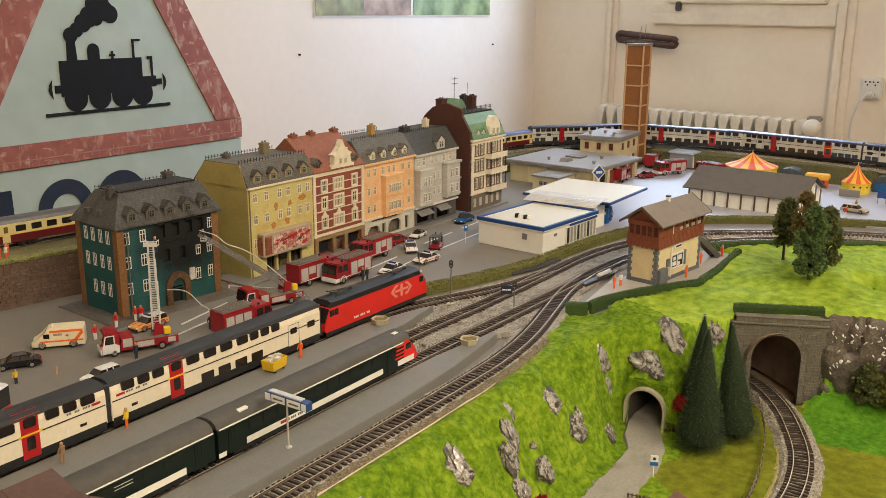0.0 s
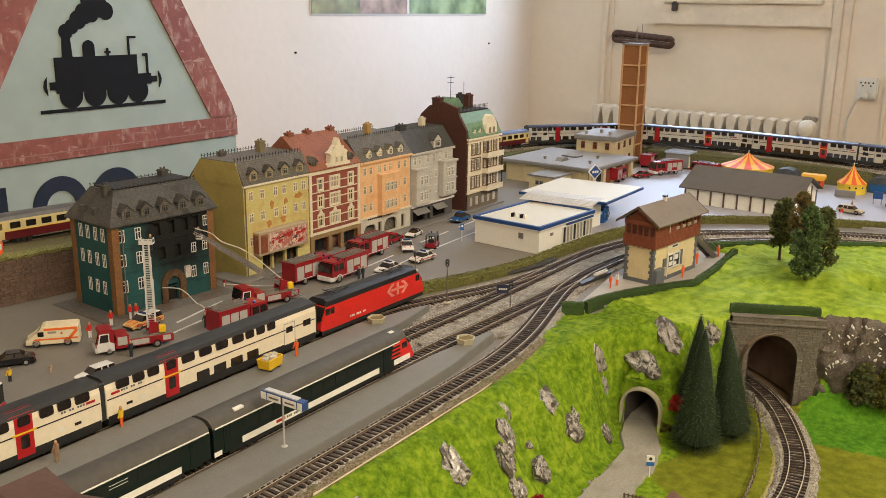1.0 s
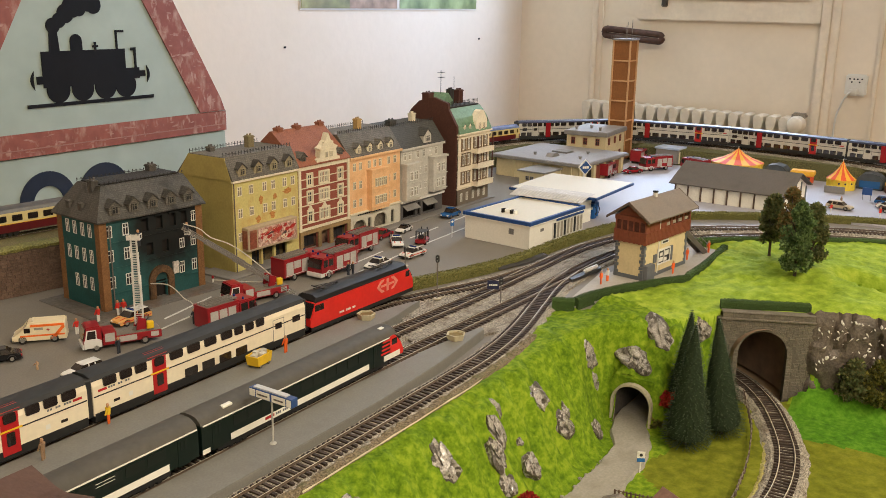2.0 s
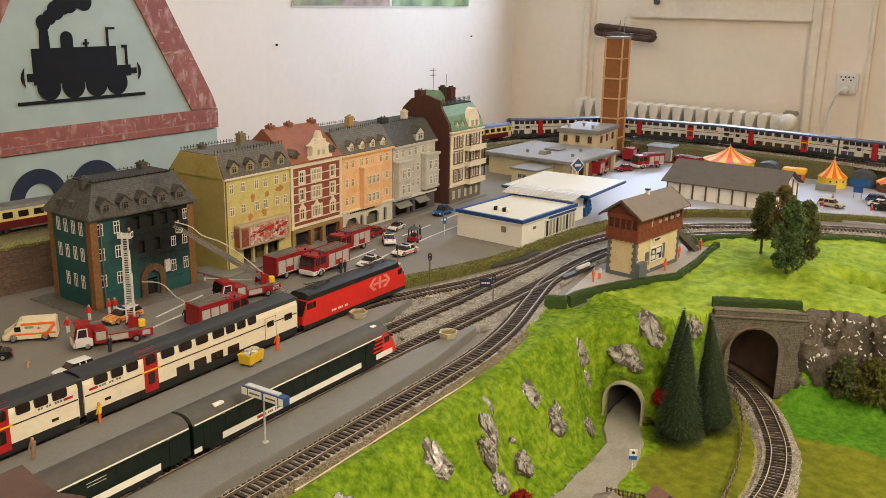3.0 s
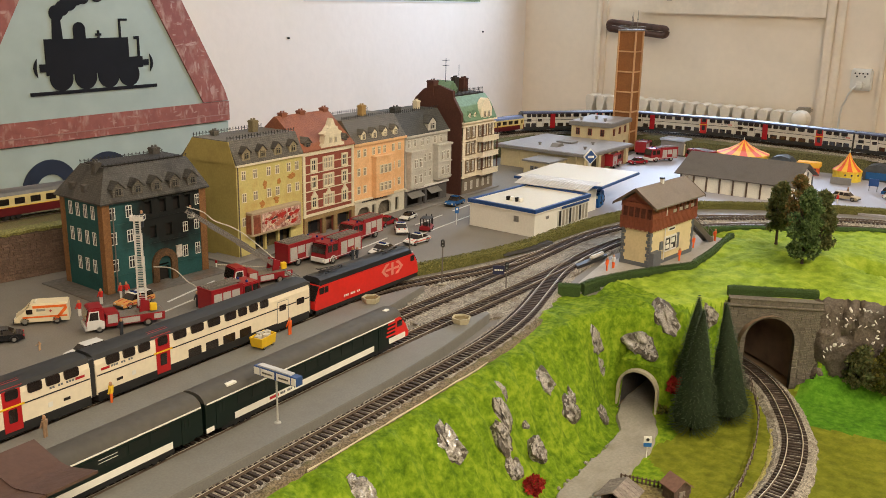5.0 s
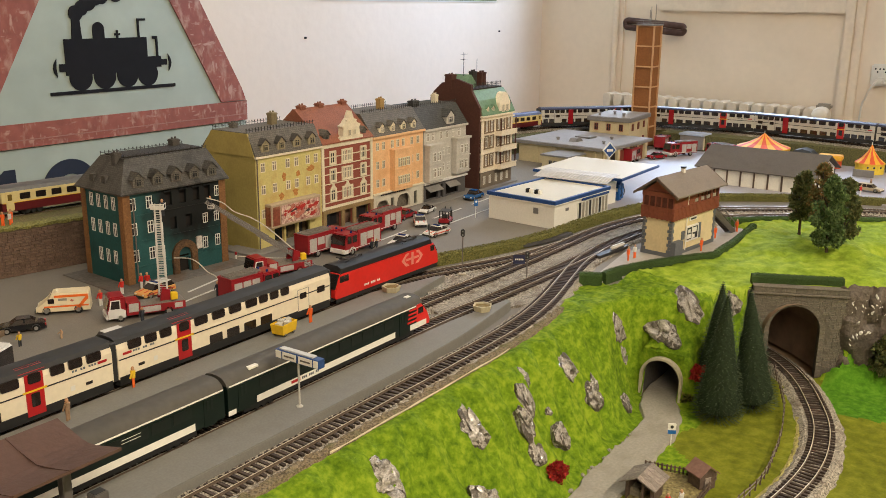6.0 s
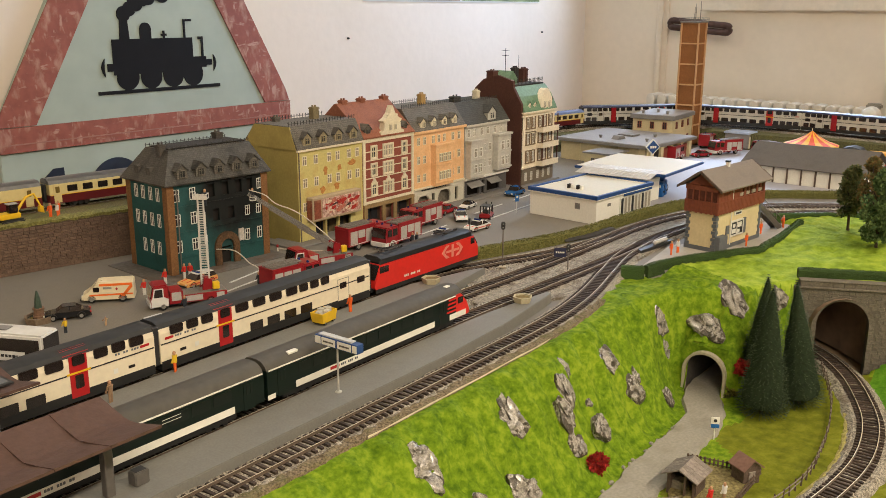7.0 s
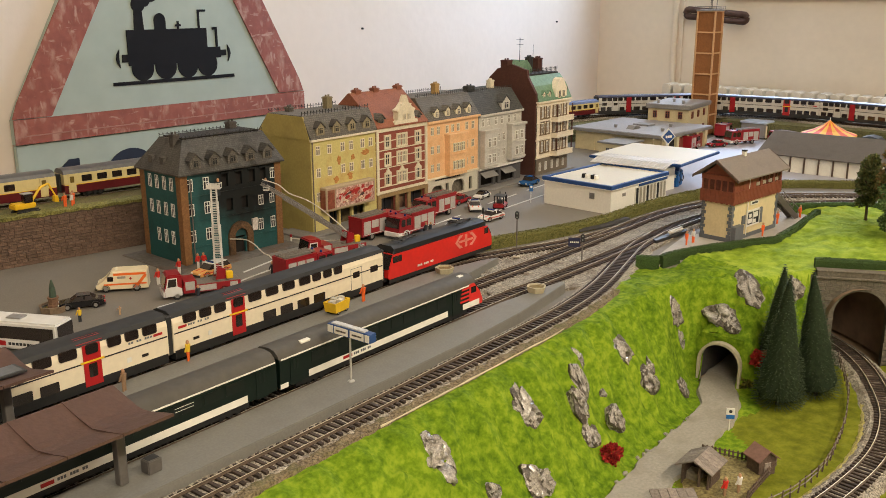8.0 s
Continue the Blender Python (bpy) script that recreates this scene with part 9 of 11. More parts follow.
for x, y, z, u, l, lb, r in (
        (0.428, 0.702, 0.0125, TANF, TANF, "plain tan figurine standing on the platform", 20), (0.507, 0.716, 0.0125, YEF, ORF, "plain yellow and orange figurine on the platform", 40), (0.742, 0.706, 0.0125, ORF, ORF, "plain orange figurine beside the yellow cart", 0),
        (1.235, 0.531, 0.0045, ORF, ORF, "plain orange figurine by the signal box", 30), (1.254, 0.529, 0.0045, WHF, ORF, "plain white and orange figurine by the signal box", -20), (1.354, 0.463, 0.0045, ORF, ORF, "plain orange figurine before the signal box", 10),
        (1.445, 0.472, 0.0045, ORF, ORF, "plain orange figurine beside the outside stair", 0), (1.512, 0.458, 0.0045, ORF, ORF, "plain orange figurine by the hedge", 50),
        (0.702, 0.995, 0.0015, REF, WHF, "plain red and white figurine by the burnt house", 0), (0.733, 0.996, 0.0015, REF, WHF, "plain red and white figurine by the command car", 25), (0.740, 0.993, 0.0015, REF, WHF, "plain red and white figurine by the command car", -40), (0.660, 0.981, 0.0, REF, WHF, "plain red and white figurine behind the ambulance", 0),
        (0.648, 0.885, 0.0, NVF, NVF, "plain dark figurine beside the ladder truck", 0), (0.771, 0.893, 0.0, NVF, NVF, "plain dark figurine holding the hose", 0), (1.060, 0.872, 0.0, NVF, NVF, "plain dark figurine by the fire engine", 0), (1.066, 0.868, 0.0, NVF, NVF, "plain dark figurine by the fire engine", 60), (1.120, 0.925, 0.0, REF, NVF, "plain red and dark figurine by the fire engine", 0),
        (0.668, 1.197, UZ + 0.002, ORF, ORF, "plain orange figurine by the excavator", 0), (0.684, 1.203, UZ + 0.002, ORF, ORF, "plain orange figurine by the upper track", 30), (0.676, 1.193, UZ + 0.002, WHF, ORF, "plain white and orange figurine by the excavator", 60),
        (1.975, 0.355, 0.004, REF, WHF, "plain red figurine on the fairground", 0), (2.06, 0.352, 0.004, TANF, NVF, "plain tan figurine on the fairground", 0), (1.99, 0.265, 0.004, REF, WHF, "plain red figurine beside parked cars", 0), (0.789, 0.288, LOWZ + 0.001, REF, TANF, "plain red figurine in the garden plot", 0), (0.804, 0.280, LOWZ + 0.001, WHF, TANF, "plain pale figurine in the garden plot", 0)):
    figurine(x, y, z, u, l, lb, r, 0.002)
figurine(0.695, 0.895, 0.1195, NVF, NVF, "plain dark figurine in the rescue basket", 0, 0.002)
figurine(0.522, 0.931, 0.0, YEF, NVF, "plain yellow figurine near the fountain", 0, 0.002, 0.017)
figurine(0.563, 0.917, 0.0, TANL, TANL, "small plain tan figurine on the street", 0, 0.004, 0.0105)
figurine(0.846, 0.984, 0.087, NVF, NVF, "plain figurine at the ladder tip", 0, 0.003)

# ---- street and station furniture ----
HOSE = mat("pale_canvas_hose", (0.60, 0.55, 0.46), 0.7, 0.1, 300)


def hose(pts, label, r=0.0008):
    bm = B()
    tube(bm, spline(pts, 0.005), r, 6)
    solo("fire_hose", bm, HOSE, Matrix(), label, "hose", "fire hoses", smooth=True)


hose([(0.796, 1.006, 0.027), (0.804, 0.985, 0.028), (0.802, 0.965, 0.026), (0.793, 0.935, 0.020), (0.787, 0.915, 0.020), (0.780, 0.897, 0.016)], "pale hose from the doorway to the engine")
hose([(0.841, 0.985, 0.106), (0.854, 0.968, 0.099), (0.862, 0.955, 0.087), (0.880, 0.942, 0.077), (0.895, 0.930, 0.064), (0.913, 0.916, 0.043), (0.929, 0.904, 0.023), (0.937, 0.896, 0.012), (0.945, 0.888, 0.002)], "pale hose trailing from the ladder tip")
hose([(0.911, 1.006, 0.004), (0.925, 0.985, 0.003), (0.940, 0.950, 0.004), (0.934, 0.915, 0.014)], "pale hose lying across the street")
hose([(0.905, 0.925, 0.002), (0.925, 0.915, 0.006), (0.930, 0.895, 0.018)], "pale hose lying beside the ladder truck")
hy = thing("hydrant", pose(0.911, 1.009, 0), "small red and white street hydrant", "hydrant")
bm = B()
cyl(bm, (0, 0, 0), (0, 0, 0.008), 0.0012, seg=8)
part("post", bm, WHITE, hy)
bm = B()
lathe(bm, ((0.0018, 0.006), (0.0020, 0.009), (0.0008, 0.0105)), 10)
part("cap", bm, FIRE, hy)

# road markings and kerb
LINE = mat("white_road_paint", (0.60, 0.58, 0.54), 0.7, 0.1, 300, dirt=(0.35, 0.33, 0.30), dirt_amount=0.6)
for x0, y0, x1, y1 in ((0.70, 0.905, 0.90, 0.935), (0.76, 0.937, 0.86, 0.958), (0.99, 0.860, 1.30, 0.884), (1.30, 0.884, 1.72, 0.905), (1.12, 0.905, 1.20, 0.912), (1.30, 0.927, 1.40, 0.934), (1.44, 0.937, 1.52, 0.942)):
    bm = B()
    d = Vector((x1 - x0, y1 - y0, 0))
    n = Vector((-d.y, d.x, 0)).normalized() * 0.0013
    prism(bm, [(x0 - n.x, y0 - n.y), (x1 - n.x, y1 - n.y), (x1 + n.x, y1 + n.y), (x0 + n.x, y0 + n.y)], "z", -0.001, 0.0008)
    tagged(part("road_marking", bm, LINE), "worn white painted road line", "road marking", "road markings", "structure")
PAVE = mat("pavement_grey", (0.22, 0.205, 0.19), 0.85, 0.1, 300, 0.1)
bm = B()
rbox(bm, 0.93, 0.988, -0.001, 1.70, 1.06, 0.0028, 0.0006, seg=1)
tagged(part("pavement_kerb", bm, PAVE), "grey pavement with kerb before the houses", "pavement", "", "structure")


def street_sign(x, y, h, label, z=0.0, rz=-40):
    t = thing("street_sign", pose(x, y, z, 0, 0, rz), label, "sign", "street signs")
    bm = B()
    cyl(bm, (0, 0, 0), (0, 0, h), 0.0006, seg=8)
    part("post", bm, WHITE, t)
    return t


t = street_sign(1.352, 0.872, 0.030, "blue and white street sign on a post")
bm = B()
rbox(bm, -0.0035, -0.0012, 0.021, 0.0035, -0.0004, 0.033, 0.0004, seg=1)
p = part("panel", bm, BLUEP, t)
bm = B()
cyl(bm, (0, -0.0016, 0.029), (0, -0.0012, 0.029), 0.0020, seg=12)
part("white_disc", bm, WHITE, p)
t = street_sign(0.928, 0.338, 0.027, "blue and white tunnel sign beside the road", LOWZ, -62)
bm = B()
rbox(bm, -0.0045, -0.0014, 0.0155, 0.0045, -0.0004, 0.0275, 0.0003, seg=1)
p = part("panel", bm, WHITE, t)
bm = B()
box(bm, -0.0045, -0.0018, 0.0150, 0.0045, -0.0014, 0.0195)
part("blue_field", bm, BLUEP, p)
bm = B()
cyl(bm, (0, -0.0018, 0.0235), (0, -0.0014, 0.0235), 0.0019, seg=12)
part("black_disc", bm, DARK, p)


def rail_signal(x, y, h, label, rz, low=False):
    t = thing("railway_signal", pose(x, y, 0.004, 0, 0, rz), label, "railway signal", "railway signals")
    bm = B()
    cyl(bm, (0, 0, 0), (0, 0, h), 0.0009, seg=8)
    part("mast", bm, GUT, t)
    bm = B()
    rbox(bm, -0.005, -0.004, 0, 0.005, 0.004, 0.002, 0.0004, seg=1)
    part("base", bm, COLLAR, t)
    bm = B()
    rbox(bm, -0.0028, -0.0022, h - 0.008, 0.0028, 0.0008, h + 0.003, 0.0012)
    hd = part("signal_head", bm, DARK, t)
    for z in (h - 0.005, h, ):
        bm = B()
        cyl(bm, (0, -0.0028, z), (0, -0.0022, z), 0.0010, seg=10)
        part("lens", bm, mat("grey_lens", (0.25, 0.27, 0.25), 0.2, 0.1, 100), hd)
    return t


rail_signal(1.030, 0.688, 0.062, "two-lamp railway signal on a grey mast", -60)
rail_signal(1.138, 0.821, 0.030, "dark railway signal by the street", 200)
t = rail_signal(1.066, 0.606, 0.036, "low signal with a blue track name board", -60)
bm = B()
rbox(bm, -0.019, -0.0012, 0.021, -0.003, -0.0002, 0.0335, 0.0003, seg=1)
p = part("name_board", bm, NAVY, t)
bm = B()
for k in range(5):
    box(bm, -0.0165 + k * 0.0024, -0.0015, 0.0262, -0.0149 + k * 0.0024, -0.0012, 0.0284)
part("lettering_bar", bm, PALEG, p)

# station name sign on the island platform
sn = thing("station_sign", pose(0.567, 0.559, 0.0125), "blue and white station name sign on a post", "sign")
bm = B()
CANP0 = mat("pale_grey_sign_post", (0.42, 0.41, 0.37), 0.45, 0.1, 200)
cyl(bm, (0, 0, 0), (0, 0, 0.052), 0.0010, seg=10)
part("post", bm, CANP0, sn)
bm = B()
lathe(bm, ((0.0034, 0), (0.0030, 0.0008), (0.0014, 0.0014)), 12)
part("foot", bm, CANP0, sn)
bm = B()
box(bm, -0.0030, -0.020, 0.0518, 0.0030, 0.020, 0.0530)
part("roof_bar", bm, mat("grey_sign_roof", (0.52, 0.53, 0.53), 0.4, 0.05, 200), sn)
bm = B()
rbox(bm, -0.0042, -0.028, 0.0433, 0.0042, 0.024, 0.0518, 0.0004, seg=1)
sb_ = part("sign_box", bm, mat("sign_blue_frame", (0.025, 0.065, 0.20), 0.4, 0.1, 300), sn)
for y0, y1 in ((-0.0272, -0.0222), (-0.0206, -0.0042), (-0.0014, 0.0150), (0.0166, 0.0232)):
    for s in (-1, 1):
        bm = B()
        box(bm, min(s * 0.0042, s * 0.0047), y0, 0.0442, max(s * 0.0042, s * 0.0047), y1, 0.0509)
        pn = part("sign_panel", bm, PALEG, sb_)
for y0, y1 in ((-0.0185, -0.0070), (0.0008, 0.0128)):
    bm = B()
    box(bm, -0.0051, y0, 0.0468, -0.0047, y1, 0.0482)
    part("lettering_bar", bm, SLATE, sb_)


def planter(x, y, r):
    t = thing("planter", pose(x, y, 0.0125, 0, 0, r), "hexagonal pale stone planter on the platform", "planter", "planters")
    bm = B()
    lathe(bm, ((0.0105, 0), (0.0125, 0.007), (0.0105, 0.007), (0.0100, 0.0045)), 6)
    part("bowl", bm, mat("pale_stone_bowl", (0.46, 0.41, 0.27), 0.8, 0.1, 300), t)
    bm = B()
    lathe(bm, ((0.0099, 0.0040), (0.0098, 0.0052)), 6)
    part("soil", bm, mat("dry_soil", (0.20, 0.15, 0.06), 0.95, 0.3, 400, 0.4), t)


planter(0.890, 0.704, 10)
planter(0.895, 0.570, 25)

# yellow skip on the platform
ct = thing("yellow_skip", pose(0.697, 0.704, 0.0125, 0, 0, 8) @ Matrix.Scale(0.84, 4), "bright yellow skip filled with pale crates", "skip")
bm = B()
pts0, pts1 = [(-0.014, -0.009), (0.014, -0.009), (0.014, 0.009), (-0.014, 0.009)], [(-0.0165, -0.010), (0.0160, -0.010), (0.0160, 0.010), (-0.0165, 0.010)]
a = [bm.verts.new((*p, 0.003)) for p in pts0]
b = [bm.verts.new((*p, 0.0165)) for p in pts1]
c = [bm.verts.new((p[0] * 0.93, p[1] * 0.88, 0.0165)) for p in pts1]
d = [bm.verts.new((p[0] * 0.93, p[1] * 0.88, 0.0115)) for p in pts1]
for k in range(4):
    j = (k + 1) % 4
    bm.faces.new((a[k], a[j], b[j], b[k]))
    bm.faces.new((b[k], b[j], c[j], c[k]))
    bm.faces.new((c[k], c[j], d[j], d[k]))
bm.faces.new(a[::-1])
bm.faces.new(d)
part("tub", bm, YEL, ct)
wheels(ct, (-0.009, 0.009), 0.009, 0.0026, 0.002)
CRATE = mat("pale_worn_crate", (0.46, 0.43, 0.36), 0.7, 0.15, 300, per=0.3)
for x, y, w, h_, rz in ((-0.0105, 0.000, 0.009, 0.0068, 8), (-0.0025, 0.003, 0.0075, 0.0085, -6), (0.0010, -0.0045, 0.008, 0.0066, 14), (0.0095, 0.0015, 0.010, 0.0072, -10)):
    bm = B()
    rbox(bm, -w / 2, -0.0036, 0, w / 2, 0.0036, h_, 0.0005, seg=1)
    bm.transform(pose(x, y, 0.0115, 0, 0, rz))
    part("crate", bm, CRATE, ct)


# platform roofs
CANB = mat("brown_platform_roof", (0.092, 0.050, 0.038), 0.7, 0.12, 200, 0.1, dirt=(0.12, 0.070, 0.053))
CANP = mat("grey_steel_post", (0.13, 0.12, 0.11), 0.5, 0.12, 200, metal=0.3)


def canopy(x1, y, label):
    t = thing("platform_roof", pose(0, y, 0), label, "platform roof", "platform roofs")
    hw, z = 0.037, 0.066
    for k in range(8):
        bm = B()
        xa, xb = x1 - 0.040 * (k + 1) + 0.0004, x1 - 0.040 * k
        prof = [(-hw, z + 0.004), (-hw * 0.6, z + 0.0005), (-hw * 0.2, z - 0.0030), (0, z - 0.0036), (hw * 0.2, z - 0.0030), (hw * 0.6, z + 0.0010), (hw, z + 0.0055)]
        prism(bm, prof + [(p[0], p[1] - 0.0022) for p in prof[::-1]], "x", xa, xb)
        part("roof_panel", bm, CANB, t, smooth=False)
    for k in range(8):
        bm = B()
        xa = x1 - 0.040 * (k + 1)
        prof = [(-hw, z + 0.0045), (-hw * 0.6, z + 0.0010), (0, z - 0.0031), (hw * 0.6, z + 0.0015), (hw, z + 0.0060)]
        prism(bm, prof + [(p[0], p[1] - 0.001) for p in prof[::-1]], "x", xa - 0.0006, xa + 0.0010)
        part("roof_rib", bm, CANB, t)
    for x in (x1 - 0.022, x1 - 0.022 - 0.11, x1 - 0.022 - 0.22):
        bm = B()
        rbox(bm, x - 0.0035, -0.0035, 0.0125, x + 0.0035, 0.0035, z - 0.004, 0.0006, seg=1)
        part("post", bm, CANP, t)
        bm = B()
        prism(bm, [(-hw * 0.75, z - 0.001), (0, z - 0.0058), (hw * 0.75, z - 0.0005), (hw * 0.75, z - 0.003), (0, z - 0.011), (-hw * 0.75, z - 0.0035)], "x", x - 0.0015, x + 0.0015)
        part("bracket", bm, CANP, t)
    return t


canopy(0.355, 0.561, "brown butterfly roof over the island platform")
t = canopy(0.345, 0.699, "brown butterfly roof over the second platform")
bm = B()
rbox(bm, 0.304, -0.014, 0.0655, 0.336, 0.006, 0.0675, 0.0004, seg=1)
p = part("roof_sign", bm, DARK, t)
bm = B()
box(bm, 0.307, -0.012, 0.0675, 0.333, 0.004, 0.0680)
part("sign_face", bm, SBG, p)
bn = thing("waste_bin", pose(0.357, 0.560, 0.0125), "grey square platform waste bin", "bin")
bm = B()
rbox(bm, -0.006, -0.005, 0, 0.006, 0.005, 0.011, 0.0008)
part("body", bm, CANP, bn)
bm = B()
box(bm, -0.0045, -0.0035, 0.011, 0.0045, 0.0035, 0.0114)
part("lid", bm, DARK, bn)
ib = thing("info_board", pose(0.235, 0.545, 0.0125), "blue platform number board on posts", "sign")
bm = B()
rbox(bm, -0.014, -0.001, 0.018, 0.014, 0.001, 0.032, 0.0004, seg=1)
part("panel", bm, NAVY, ib)
bm = B()
for x in (-0.012, 0.012):
    cyl(bm, (x, 0, 0), (x, 0, 0.018), 0.0008, seg=6)
part("post", bm, CANP, ib)

# fountain with figureless column
fo = thing("fountain", pose(0.525, 0.990, 0) @ Matrix.Scale(0.8, 4), "stone fountain basin with a dark column", "fountain")
bm = B()
lathe(bm, ((0.020, 0), (0.021, 0.009), (0.018, 0.009), (0.018, 0.005)), 8)
part("basin", bm, mat("brown_sandstone", (0.20, 0.14, 0.09), 0.85, 0.2, 300, 0.2), fo)
bm = B()
lathe(bm, ((0.017, 0.005), (0.017, 0.0062)), 8)
part("water", bm, mat("dark_water", (0.04, 0.05, 0.05), 0.08, 0.1, 100), fo)
bm = B()
lathe(bm, ((0.0052, 0.0205), (0.0048, 0.026), (0.0040, 0.034), (0.0024, 0.041), (0.0010, 0.046)), 10)
part("column", bm, mat("verdigris_bronze", (0.055, 0.085, 0.060), 0.6, 0.2, 200, metal=0.2), fo)
bm = B()
lathe(bm, ((0.0085, 0.005), (0.0085, 0.009), (0.0070, 0.010), (0.0070, 0.018), (0.0085, 0.019), (0.0085, 0.0205)), 8)
part("pedestal", bm, mat("red_sandstone", (0.19, 0.105, 0.062), 0.85, 0.2, 300, 0.2), fo)

# ---- fairground ----
TENTY, TENTR = mat("tent_yellow", (0.80, 0.44, 0.04), 0.6, 0.05, 200), mat("tent_orange_red", (0.72, 0.10, 0.03), 0.6, 0.05, 200)


def tent(x, y, r, wall_h, top, z, label, n=16, wallm=None, swap=False):
    t = thing("fair_tent", pose(x, y, z, 0, 0, 8), label, "tent", "fairground tents")
    for k in range(n):
        a0, a1 = 6.2832 * k / n, 6.2832 * (k + 1) / n
        bm = B()
        pr = [(r * 1.04, wall_h), (r * 0.62, wall_h + (top - wall_h) * 0.27), (r * 0.25, wall_h + (top - wall_h) * 0.63), (0.001, top)]
        v = [[bm.verts.new((q * math.cos(a), q * math.sin(a), zz)) for a in (a0, a1)] for q, zz in pr]
        for p0, p1 in zip(v, v[1:]):
            bm.faces.new((p0[0], p0[1], p1[1], p1[0]))
        part("canvas_strip", bm, TENTY if k % 2 else TENTR, t)
    bm = B()
    lathe(bm, ((r, 0), (r, wall_h), (r * 0.97, wall_h), (r * 0.97, 0.001)), n)
    part("side_wall", bm, wallm or mat("tent_wall_yellow", (0.75, 0.55, 0.05), 0.6, 0.08, 200), t)
    bm = B()
    for k in range(n):
        a0, a1 = 6.2832 * k / n, 6.2832 * (k + 1) / n
        am_ = (a0 + a1) / 2
        v = [bm.verts.new((r * 1.045 * math.cos(a0), r * 1.045 * math.sin(a0), wall_h)), bm.verts.new((r * 1.045 * math.cos(a1), r * 1.045 * math.sin(a1), wall_h)), bm.verts.new((r * 1.03 * math.cos(am_), r * 1.03 * math.sin(am_), wall_h - 0.006))]
        bm.faces.new(v)
    part("scalloped_edge", bm, TENTY, t)
    bm = B()
    cyl(bm, (0, 0, top - 0.002), (0, 0, top + 0.006), 0.0008, seg=6)
    part("finial", bm, PALEG, t)
    return t


tn = tent(2.262, 0.392, 0.031, 0.024, 0.064, 0.004, "yellow and red striped round fair tent")
for a in (200, 230, 175):
    bm = B()
    cyl(bm, (0.0300 * math.cos(radians(a)), 0.0300 * math.sin(radians(a)), 0.016), (0.0316 * math.cos(radians(a)), 0.0316 * math.sin(radians(a)), 0.016), 0.0022, seg=10)
    part("port_hole", bm, NAVY, tn)
bm = B()
rbox(bm, -0.0015, -0.022, 0.0, 0.0015, 0.022, 0.016, 0.0006, seg=1)
solo("ticket_fence", bm, EDGEG, pose(2.195, 0.392, 0.004), "grey ticket barrier before the tent", "barrier")
tent(2.275, 0.636, 0.060, 0.036, 0.068, 0.004, "large yellow and red striped circus tent", 20)
tent(2.285, 0.265, 0.036, 0.022, 0.050, 0.004, "small striped carousel roof", 12, mat("dark_carousel", (0.15, 0.06, 0.04), 0.6, 0.4, 200))
ks = thing("kiosk", pose(2.285, 0.482, 0.004, 0, 0, 5), "small yellow and red fair kiosk", "kiosk")
bm = B()
rbox(bm, -0.014, -0.024, 0, 0.014, 0.024, 0.018, 0.001)
part("body", bm, TENTR, ks)
bm = B()
rbox(bm, -0.017, -0.027, 0.018, 0.017, 0.027, 0.030, 0.002)
part("fascia", bm, TENTY, ks)
bm = B()
rbox(bm, -0.0145, -0.018, 0.006, -0.0138, 0.018, 0.016, 0.0002, seg=1)
part("counter_opening", bm, DARK, ks)
for x, y, l in ((2.295, 0.545, "dark grey domed fairground ride"), (2.31, 0.335, "blue and grey fairground booth")):
    t = thing("fair_ride", pose(x, y, 0.004), l, "fair ride", "fair rides")
    bm = B()
    prism(bm, [(-0.028, 0), (-0.028, 0.024), (-0.018, 0.034), (0.0, 0.038), (0.018, 0.034), (0.028, 0.024), (0.028, 0)], "x", -0.02, 0.02)
    part("shell", bm, mat("dark_ride_shell", (0.06, 0.07, 0.08), 0.4, 0.2, 100), t)
    bm = B()
    box(bm, -0.0215, -0.022, 0.004, -0.0198, 0.022, 0.020)
    part("opening", bm, BLUEC, t)
bb_ = thing("fair_notice", pose(2.155, 0.318, 0.004, 0, 0, 0), "blue fairground notice board on posts", "sign")
bm = B()
rbox(bm, -0.001, -0.010, 0.012, 0.001, 0.010, 0.028, 0.0004, seg=1)
part("panel", bm, BLUE, bb_)
bm = B()
for y in (-0.008, 0.008):
    cyl(bm, (0, y, 0), (0, y, 0.012), 0.0008, seg=6)
part("post", bm, EDGEG, bb_)


# ---- tunnels ----
def arch(cx, spring, r, base, n=14):
    return [(cx - r, base)] + [(cx + r * math.cos(math.pi * (1 - k / n)), spring + r * math.sin(math.pi * (1 - k / n))) for k in range(n + 1)] + [(cx + r, base)]


def arch_band(bm, cx, spring, r0, r1, base, axis, a, b, n=14):
    o, i = arch(cx, spring, r1, base, n), arch(cx, spring, r0, base, n)
    for k in range(len(o) - 1):
        prism(bm, [o[k], o[k + 1], i[k + 1], i[k]], axis, a, b)


tn = thing("road_tunnel", Matrix(), "small arched road tunnel with pale concrete collar", "tunnel", "", "structure")
bm = B()
arch_band(bm, 0.3975, -0.0835, 0.0245, 0.0275, LOWZ - 0.002, "x", 1.0405, 1.050)
part("collar", bm, COLLAR, tn)
bm = B()
arch_band(bm, 0.3975, -0.0835, 0.0270, 0.0300, LOWZ - 0.002, "x", 1.050, 1.26)
part("lining", bm, mat("dark_tunnel_lining", (0.10, 0.09, 0.08), 0.9, 0.2, 200), tn)
bm = B()
o = arch(0.3975, -0.0835, 0.0262, LOWZ - 0.002, 14)
for k in range(len(o) - 1):
    if abs(o[k][0] - o[k + 1][0]) > 1e-6:
        prism(bm, [o[k], o[k + 1], (o[k + 1][0], -0.0492), (o[k][0], -0.0492)], "x", 1.0487, 1.0535)
